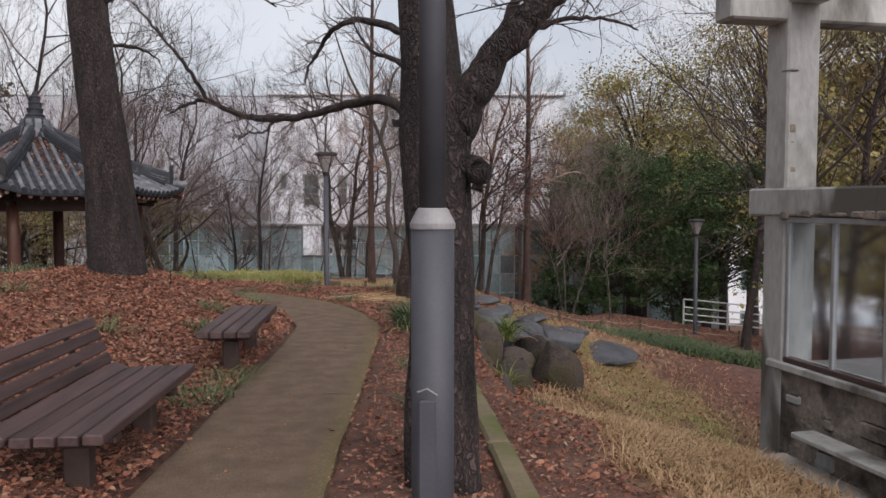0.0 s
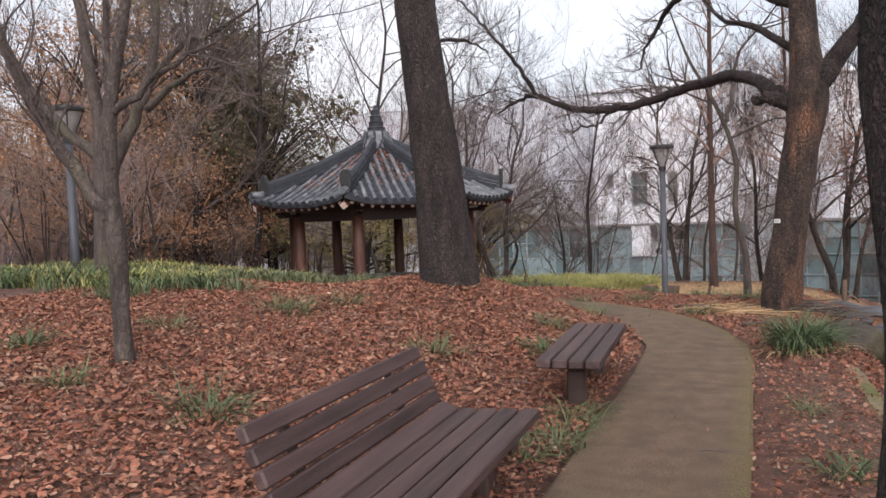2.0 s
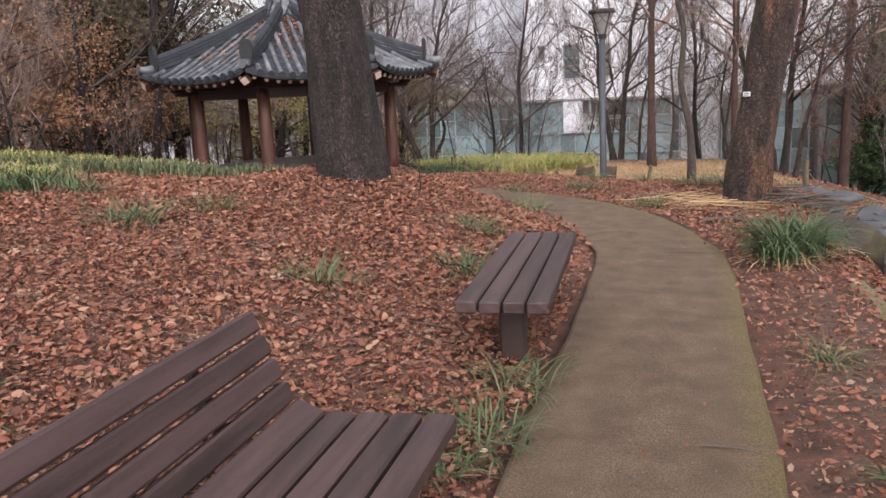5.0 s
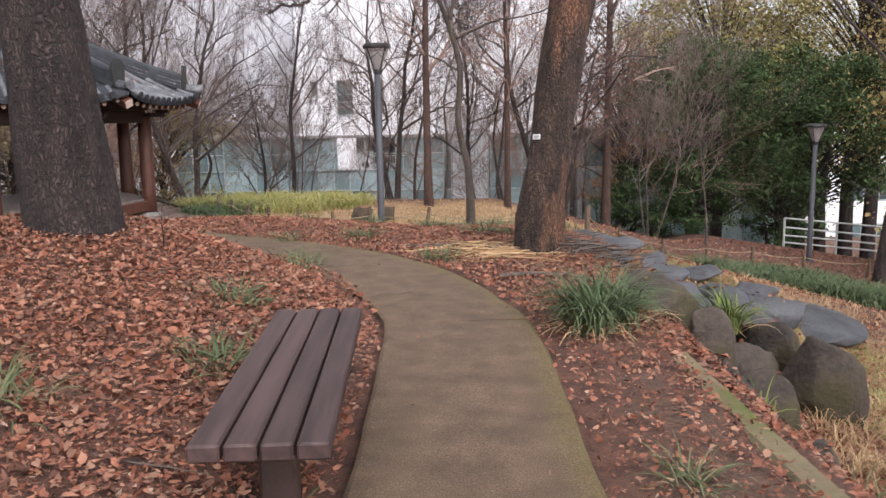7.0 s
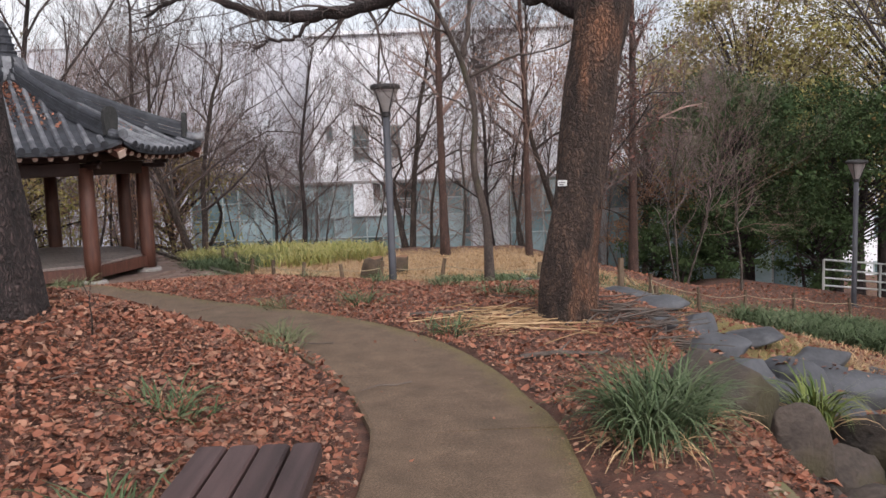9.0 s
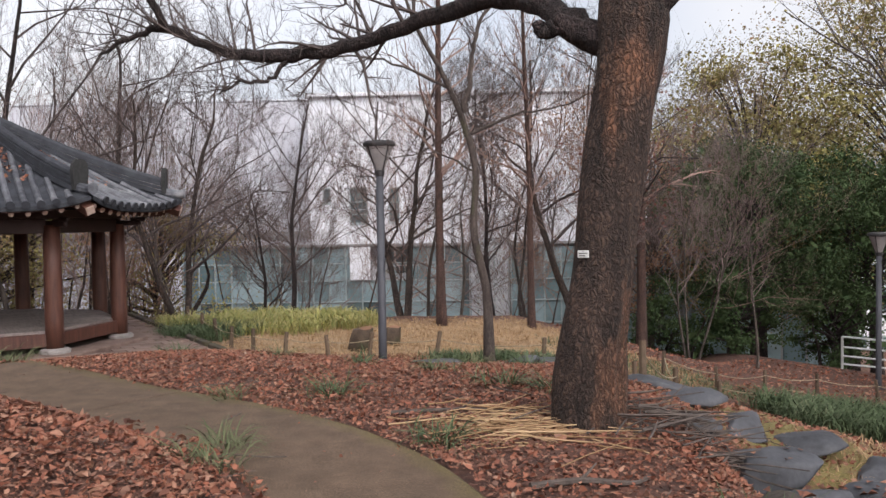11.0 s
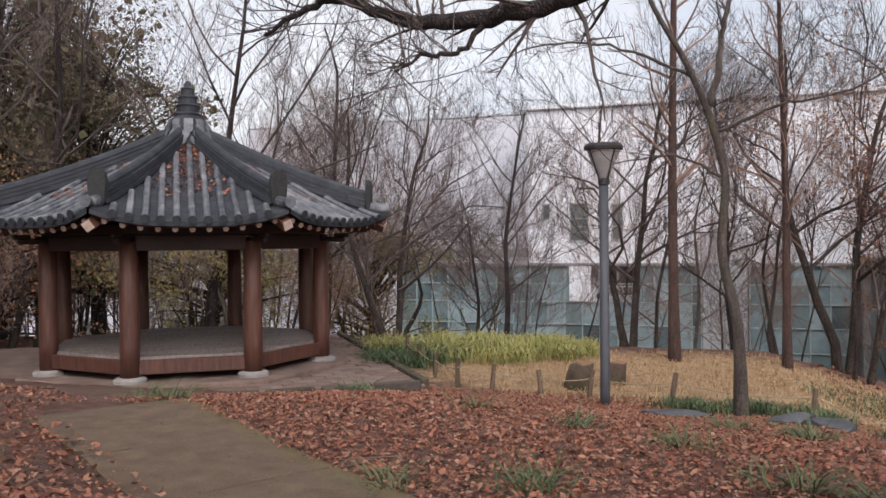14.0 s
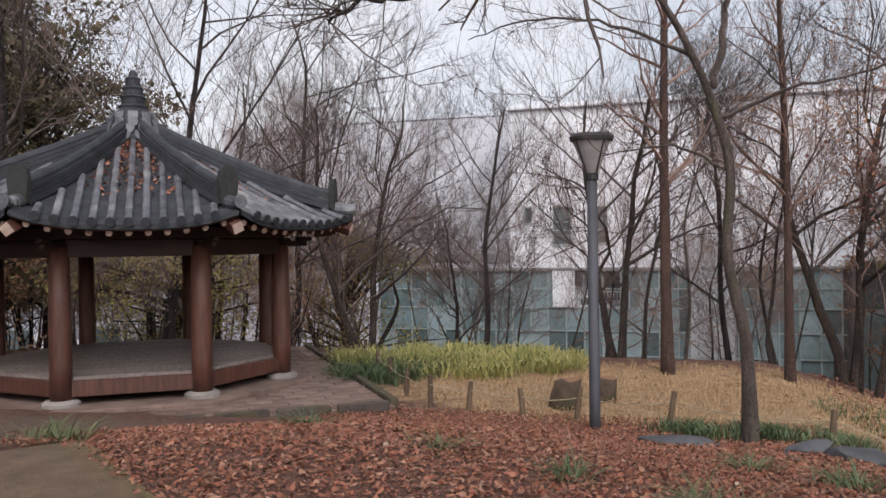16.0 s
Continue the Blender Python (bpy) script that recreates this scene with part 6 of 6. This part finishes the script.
def sticks(name, label, cx, cy, rx, ry, n, length, thick, material, seed, lift=0.05, main=0.0, tight=0.5, kind="stuff"):
    r = random.Random(seed)
    s = Shape()
    for _ in range(n):
        x, y = cx + r.gauss(0, rx), cy + r.gauss(0, ry)
        a = main + r.gauss(0, tight)
        L = length * r.uniform(0.4, 1.1)
        d = Vector((math.cos(a), math.sin(a), 0))
        z = gz(x, y) + r.uniform(0.005, lift)
        tilt = r.gauss(0, 0.04)
        pts = [Vector((x, y, z)) + d * (L * (u - 0.5)) + Vector((0, 0, tilt * (u - 0.5) + r.gauss(0, 0.006))) for u in (0, 0.33, 0.66, 1)]
        pts = [Vector((p.x, p.y, max(p.z, gz(p.x, p.y) + 0.004))) for p in pts]
        s.tube(pts, [thick * r.uniform(0.6, 1.2)] * 3 + [thick * 0.4], 4)
    return tagged(part(name, s, material), label, "debris", kind=kind)


sticks("straw_heap", "pale cut stalks strewn at the foot of the leaning tree", -0.72, 12.65, 0.32, 0.26, 120, 0.75, 0.005, STRAW, 81, 0.06, 0.15, 0.55)
sticks("stick_heap", "grey broken sticks heaped beside the boulders", 0.55, 12.75, 0.42, 0.35, 110, 0.8, 0.008, STICK, 82, 0.16, 0.4, 0.8)
sticks("straw_heap", "dry stalks on the lawn", -1.5, 24.8, 2.6, 1.1, 300, 0.35, 0.006, STRAW, 83, 0.06, 0.0, 3)
sticks("fallen_branches", "thin fallen twigs among the leaves", -2.5, 13.5, 3.5, 4.5, 150, 0.45, 0.004, STICK, 84, 0.04, 0.0, 3)
for i, (pts, rr) in enumerate((([(-0.72, 11.35), (-0.45, 11.45), (-0.2, 11.4), (-0.08, 11.52)], 0.022), ([(-1.6, 13.0), (-1.1, 13.1), (-0.7, 13.05)], 0.016))):
    P = [Vector((x, y, gz(x, y) + 0.035)) for x, y in pts]
    b = thing("fallen_branch", "grey fallen branch lying on leaf litter", "branch", pose(*P[0]), "fallen branches")
    part("stem", Shape().tube(bend([p - P[0] for p in P], 4), spread([rr, rr * 0.9, rr * 0.7, rr * 0.4][:len(P)], 4), 7, wob=0.2), STICK, b)
    part("side_twig", Shape().tube([P[1] - P[0], P[1] - P[0] + Vector((0.1, 0.14, 0.05))], [rr * 0.5, rr * 0.2], 5), STICK, b)

# ---- rope fences ----


def rope_fence(label, spots, high):
    f = thing("rope_fence", label, "fence", group="low rope fences")
    r = random.Random(len(spots))
    tops = []
    for x, y in spots:
        z = gz(x, y)
        a, b = r.gauss(0, 0.035), r.gauss(0, 0.03)
        h = high * r.uniform(0.88, 1.1)
        part("post", Shape().tube([(x, y, z - 0.15), (x + a * 0.5, y + b * 0.5, z + h * 0.5), (x + a, y + b, z + h)], [0.042, 0.04, 0.037], 8, wob=0.12), STAKE, f)
        tops.append(Vector((x + a, y + b - 0.03, z + h * 0.72)))
    for a, b in zip(tops, tops[1:]):
        sag = 0.03 + 0.02 * (b - a).length
        part("rope", Shape().tube([a.lerp(b, u / 8) - Vector((0, 0, sag * 4 * (u / 8) * (1 - u / 8))) for u in range(9)], [0.008] * 9, 5), ROPE, f)


rope_fence("low rope fence on short wooden stakes round the lawn", [(-9.3, 30.2), (-8.2, 27.6), (-7.2, 25.7), (-6.55, 24.7), (-5.95, 23.7), (-5.25, 22.8), (-4.6, 22.6), (-3.7, 22.3), (-2.95, 22.2), (-1.7, 21.7), (0.15, 21.1), (1.6, 20.6)], 0.47)
rope_fence("low rope fence on wooden stakes down the slope", [(0.74, 15.75), (2.0, 19.6), (2.85, 24.2), (3.9, 24.0), (5.5, 25.9), (6.9, 26.5), (8.5, 26.9), (10.4, 27.2)], 0.5)
rope_fence("lower row of stakes with rope beside the green planting", [(3.35, 22.0), (5.5, 24.4), (7.6, 24.2), (9.6, 24.0)], 0.45)

# ---- steel railing and parked car far away ----
ra = thing("steel_railing", "pale steel railing along the lower road", "railing")
a, b = Vector((10.4, 33.2, gz(10.4, 33.2) - 0.1)), Vector((24.0, 31.0, gz(24, 31.0) - 0.5))
for i in range(9):
    p = a.lerp(b, i / 8)
    part("post", Shape().tube([p - Vector((0, 0, 0.6)), p + Vector((0, 0, 1.1))], [0.04, 0.04], 8), RAIL, ra)
for z in (0.25, 0.5, 0.78, 1.1):
    part("bar", Shape().tube([a + Vector((0, 0, z)), b + Vector((0, 0, z))], [0.03, 0.03], 8), RAIL, ra)


def parked_car(x, y, turn, label, paint):
    c = thing("car", label, "car", pose(x, y, gz(x, y), 0, 0, turn), "parked cars")
    prof = [(-2.1, 0.35), (-2.1, 0.75), (-1.9, 0.88), (-1.0, 0.95), (-0.45, 1.38), (0.95, 1.42), (1.6, 0.98), (2.05, 0.92), (2.1, 0.4)]
    n = len(prof)
    v = [(px, s * (0.86 - (0.16 if pz > 1.1 else 0)), pz) for s in (-1, 1) for px, pz in prof]
    part("body", Shape().add(v, [tuple(range(n - 1, -1, -1)), tuple(range(n, 2 * n))] + [(i, (i + 1) % n, n + (i + 1) % n, n + i) for i in range(n)]), paint, c)
    for s in (-1, 1):
        part("side_window", Shape().box(0.25, s * 0.80, 1.17, 1.5, 0.06, 0.3, 0.02), DARK, c)
        for wx in (-1.3, 1.3):
            w = part("wheel", Shape().tube([(wx, s * 0.70, 0.32), (wx, s * 0.88, 0.32)], [0.32, 0.32], 16), TYRE, c)
            part("rim", Shape().tube([(wx, s * 0.881, 0.32), (wx, s * 0.89, 0.32)], [0.2, 0.2], 12), ALU, w)
    part("windscreen", Shape().box(-0.76, 0, 1.18, 0.1, 1.3, 0.36, 0.02), DARK, c)


for i, (x, y) in enumerate(((-27.5, 31.0), (-29.0, 36.0), (-30.5, 24.0))):
    parked_car(x, y, 70 + 9 * i, "pale car parked beyond the trees", CAR)

# ---- grass and leaves ----


def clump(x, y, n, length, width, material, seed, label, spread_=0.06, rise=1.35, fall=1.7, up=0.0):
    """A grass clump: living leaves and the dry ones of last year at its foot."""
    r = np.random.default_rng(seed)
    t = thing("grass_clump", label, "grass", pose(x, y, gz(x, y) + up), "grass clumps")
    for name, count, m, e, k in (("green_leaves", n, material, rise, 1.0), ("dry_leaves", n // 5, STRAW, rise - 0.65, 0.85)):
        P = np.zeros((max(count, 3), 3))
        P[:, :2] = r.normal(0, spread_, (len(P), 2))
        P[:, 2] = ground(x + P[:, 0], y + P[:, 1]) - gz(x, y) - 0.01
        part(name, strips_mesh(name, arching(P, length * k, width, r, e, fall), m), m, t)
    return t


clump(-0.16, 9.75, 460, 0.58, 0.010, BLADE, 300, "big dark green grass clump spilling beside the path", 0.085, 1.2, 2.2)
clump(0.02, 10.05, 260, 0.52, 0.010, BLADE, 301, "dark green grass clump behind another one", 0.075, 1.25, 2.1)
clump(1.05, 10.78, 130, 0.52, 0.013, BLADE_LIME, 302, "arching yellow-green grass clump growing between boulders", 0.05, 1.25, 2.0, 0.42)
clump(0.95, 9.75, 40, 0.42, 0.011, BLADE_LIME, 303, "small grass clump at the foot of boulders", 0.04, 1.1, 1.9)
TUFT = "small faded grass tuft among fallen leaves"
TUFTS = ((-4.68, 8.2, 1.5), (-4.45, 8.9, 1.1), (-3.35, 5.15, 1.2), (-4.37, 5.13, 0.8), (-5.4, 5.8, 1.0), (-5.03, 6.9, 0.9), (-2.49, 9.58, 1.0), (-2.53, 12.1, 0.9), (-1.22, 12.33, 1.1), (-1.62, 6.85, 1.0),
         (-1.65, 6.2, 1.1), (-2.92, 7.55, 1.1), (-2.26, 8.44, 1.1), (-2.47, 11.6, 1.0), (-0.75, 14.15, 1.1), (-6.05, 15.9, 1.3), (-4.8, 17.5, 1.2), (-6.4, 16.1, 1.2), (-2.2, 15.85, 0.9), (-2.94, 13.55, 0.9),
         (-2.15, 13.7, 1.1), (-1.4, 15.4, 1.2), (-0.06, 6.1, 0.8), (-0.2, 7.4, 0.6), (-1.75, 5.9, 0.7), (-5.9, 9.2, 1.1), (-6.6, 8.0, 1.2), (-7.4, 9.6, 1.3), (-0.35, 13.9, 1.0), (-3.2, 16.4, 0.9), (0.95, 7.9, 0.7), (1.1, 8.6, 0.8), (-0.4, 16.6, 1.2), (-1.0, 17.6, 1.2))
for i, (x, y, k) in enumerate(TUFTS):
    clump(x, y, int(80 * k), 0.34 * k ** 0.5, 0.008, BLADE_PALE if i % 2 else BLADE, 310 + i, TUFT, 0.075 * k, 0.85, 1.6)


def meadow(name, label, n, place, length, width, material, seed, droop=0.5, lean=0.35):
    r = np.random.default_rng(seed)
    P = place(r, n)
    P = P[np.abs(left_of_path(P[:, 0], P[:, 1])) > 0.85]
    P = np.concatenate([P, (ground(P[:, 0], P[:, 1]) - 0.01)[:, None]], 1)
    tagged(new(name, blades_mesh(name, blades(P, length, width, r, droop, lean), material)), label, "grass", kind="stuff")


def patch(cx, cy, rx, ry, soft=0.9):
    def place(r, n):
        a, q = r.uniform(0, 2 * np.pi, n), r.uniform(0, 1, n) ** 0.55
        return np.stack([cx + rx * q * np.cos(a), cy + ry * q * np.sin(a)], 1) + r.normal(0, 0.12, (n, 2))
    return place


def tussocks(cx, cy, rx, ry, count, reach=0.1):
    """Places gathered in tufts of uneven fullness, with gaps between them."""
    def place(r, n):
        a, q = r.uniform(0, 2 * np.pi, count), r.uniform(0, 1, count) ** 0.55
        c = np.stack([cx + rx * q * np.cos(a), cy + ry * q * np.sin(a)], 1)
        pick = (count * r.uniform(0, 1, n) ** 1.6).astype(int)
        return c[pick] + r.normal(0, reach, (n, 2))
    return place


meadow("yellow_grass", "bank of yellowing ornamental grass beside the pavilion", 9000, tussocks(-6.0, 27.2, 2.6, 1.8, 260, 0.13), 0.46, 0.016, BLADE_YELLOW, 401, 0.9, 0.8)
meadow("yellow_grass", "low yellow-green grass beyond the mound", 6500, tussocks(-11.5, 13.8, 4.0, 1.2, 150, 0.14), 0.38, 0.014, BLADE_YELLOW, 402, 0.9, 0.8)
meadow("ground_cover", "dark green grassy ground cover on the slope", 10000, tussocks(6.7, 22.4, 2.3, 1.3, 150, 0.16), 0.66, 0.022, BLADE, 403, 1.1, 0.9)
meadow("ground_cover", "dark green grass tufts along the rope fence by the pavilion", 2600, tussocks(-7.0, 25.6, 1.0, 1.2, 70, 0.12), 0.42, 0.016, BLADE, 412, 0.9, 0.8)
meadow("ground_cover", "dark green grass along the flat stones", 1700, tussocks(-0.2, 21.2, 1.9, 0.6, 42, 0.11), 0.3, 0.013, BLADE, 404, 0.8, 0.6)
meadow("dry_grass", "straw-coloured winter lawn", 12000, patch(-1.2, 24.9, 5.2, 3.2), 0.13, 0.010, STRAW, 405, 0.9, 0.9)
meadow("dry_grass", "matted straw-coloured grass below the kerb", 6000, tussocks(2.1, 7.9, 0.9, 3.4, 170, 0.09), 0.19, 0.007, STRAW, 406, 1.0, 1.2)
meadow("green_fringe", "sparse faded green grass on the mound's crest", 5000, tussocks(-8.2, 12.2, 3.6, 1.3, 120, 0.1), 0.28, 0.011, BLADE_PALE, 407, 0.8, 0.7)
meadow("yellow_grass", "lush yellow-green grass tufts along the mound's crest", 2400, tussocks(-8.6, 9.4, 1.9, 1.0, 44, 0.13), 0.31, 0.012, BLADE_YELLOW, 413, 0.9, 0.8)
meadow("green_fringe", "dark green grass tufts along the mound's crest", 2600, tussocks(-7.9, 9.0, 2.0, 1.0, 46, 0.12), 0.32, 0.012, BLADE, 414, 0.9, 0.9)
meadow("lawn_edge_grass", "patchy green grass at the lawn's edge", 2400, patch(2.6, 24.6, 2.2, 1.6), 0.16, 0.012, BLADE, 408, 0.8, 0.7)


meadow("dry_grass", "thick straw-coloured grass on the slope before the shelter", 8000, tussocks(2.35, 5.9, 1.0, 2.6, 210, 0.09), 0.2, 0.007, STRAW, 410, 1.1, 1.2)
meadow("faded_grass", "olive green grass patches below the boulders", 2600, tussocks(2.9, 9.6, 1.0, 2.2, 120, 0.1), 0.12, 0.008, BLADE_YELLOW, 411, 1.0, 1.1)


def litter(name, label, n, box, size, seed, keep, flat=0.72):
    """Fallen leaves scattered over the ground inside a box."""
    r = np.random.default_rng(seed)
    x, y = r.uniform(box[0], box[1], n), r.uniform(box[2], box[3], n)
    ok = r.uniform(0, 1, n) < keep(x, y)
    x, y = x[ok], y[ok]
    P = np.stack([x, y, ground(x, y) + r.uniform(0.006, 0.04, len(x))], 1)
    d = np.abs(left_of_path(x, y))
    P[:, 2] += np.where(d < 0.6, 0.03, 0.0)
    V = curled_leaves(P, size, r, flat)
    tagged(new(name, strips_mesh(name, V, LEAF)), label, "leaves", kind="stuff")


def mound_keep(x, y):
    d = left_of_path(x, y)
    return np.where(d > 0.62, 1.0, np.where(d > 0.5, 0.45, np.where(d > -0.5, 0.0015, 0.0)))


def strip_keep(x, y):
    d = -left_of_path(x, y)
    return np.where(d < 0.49, 0.0, np.where(d < 0.6, 0.45, 1.0)) * np.where((y < 9.6) & (x > -0.55), 0.85, 1.0) * np.where((x > 0.5) & (y > 15.5), 0.4, 1.0)


litter("fallen_leaves", "deep russet leaf litter covering the mound", 185000, (-7.5, -0.3, 2.5, 12.0), 0.041, 501, mound_keep)
litter("fallen_leaves", "russet leaf litter on the mound's far flank", 32000, (-13, -2.0, 8.5, 16.5), 0.055, 502, mound_keep)
litter("fallen_leaves", "russet leaf litter between path and lawn", 142000, (-6.5, 1.2, 10.2, 22.6), 0.043, 503, strip_keep)
litter("fallen_leaves", "leaves strewn over the strip beside the kerb", 30000, (-0.6, 3.0, 3.0, 10.2), 0.036, 504, strip_keep)
litter("fallen_leaves", "leaves scattered down the lower slope", 16000, (1.0, 13.0, 19.0, 32.0), 0.09, 505, lambda x, y: np.full(x.shape, 0.8))
litter("fallen_leaves", "tan and russet leaves over matted grass below the boulders", 20000, (0.7, 5.5, 5.0, 16.0), 0.055, 507, lambda x, y: np.where(x > 2.2, 0.55, 0.75))
meadow("dry_grass", "matted tawny grass on the slope below the boulders", 4500, patch(3.1, 12.2, 1.9, 3.0), 0.12, 0.008, STRAW, 409, 1.0, 1.2)
litter("path_leaves", "a few leaves and seed husks lying on the path", 4200, (-6.0, -0.4, 3.0, 15.6), 0.022, 506, lambda x, y: np.where(np.abs(left_of_path(x, y)) < 0.5, 0.12 + 0.4 * (np.abs(left_of_path(x, y)) > 0.4), 0.0), 0.8)


def bank_leaves():
    """Leaves caught on the tops of the boulders and in the gaps between them."""
    r = np.random.default_rng(520)
    trees = []
    for ob in bank:
        m = ob.matrix_basis
        trees.append(BVHTree.FromPolygons([m @ v.co for v in ob.data.vertices], [tuple(p.vertices) for p in ob.data.polygons]))
    P = []
    for x, y in zip(r.uniform(0.2, 2.5, 6000), r.uniform(8.2, 13.3, 6000)):
        best = Vector((x, y, gz(x, y)))
        up = 1.0
        for tree in trees:
            hit, nrm, _, _ = tree.ray_cast(Vector((x, y, 3)), Vector((0, 0, -1)))
            if hit and hit.z > best.z:
                best, up = hit, abs(nrm.z)
        low = 1.0 if best.z < gz(x, y) + 0.12 else 0.16
        if up > 0.82 and r.random() < low:
            P.append((best.x, best.y, best.z + 0.012))
    V = leaves(np.array(P), 0.055, r, 0.8)
    tagged(new("fallen_leaves", quads_mesh("fallen_leaves", V, LEAF)), "russet leaves caught between and on the boulders", "leaves", kind="stuff")


bank_leaves()
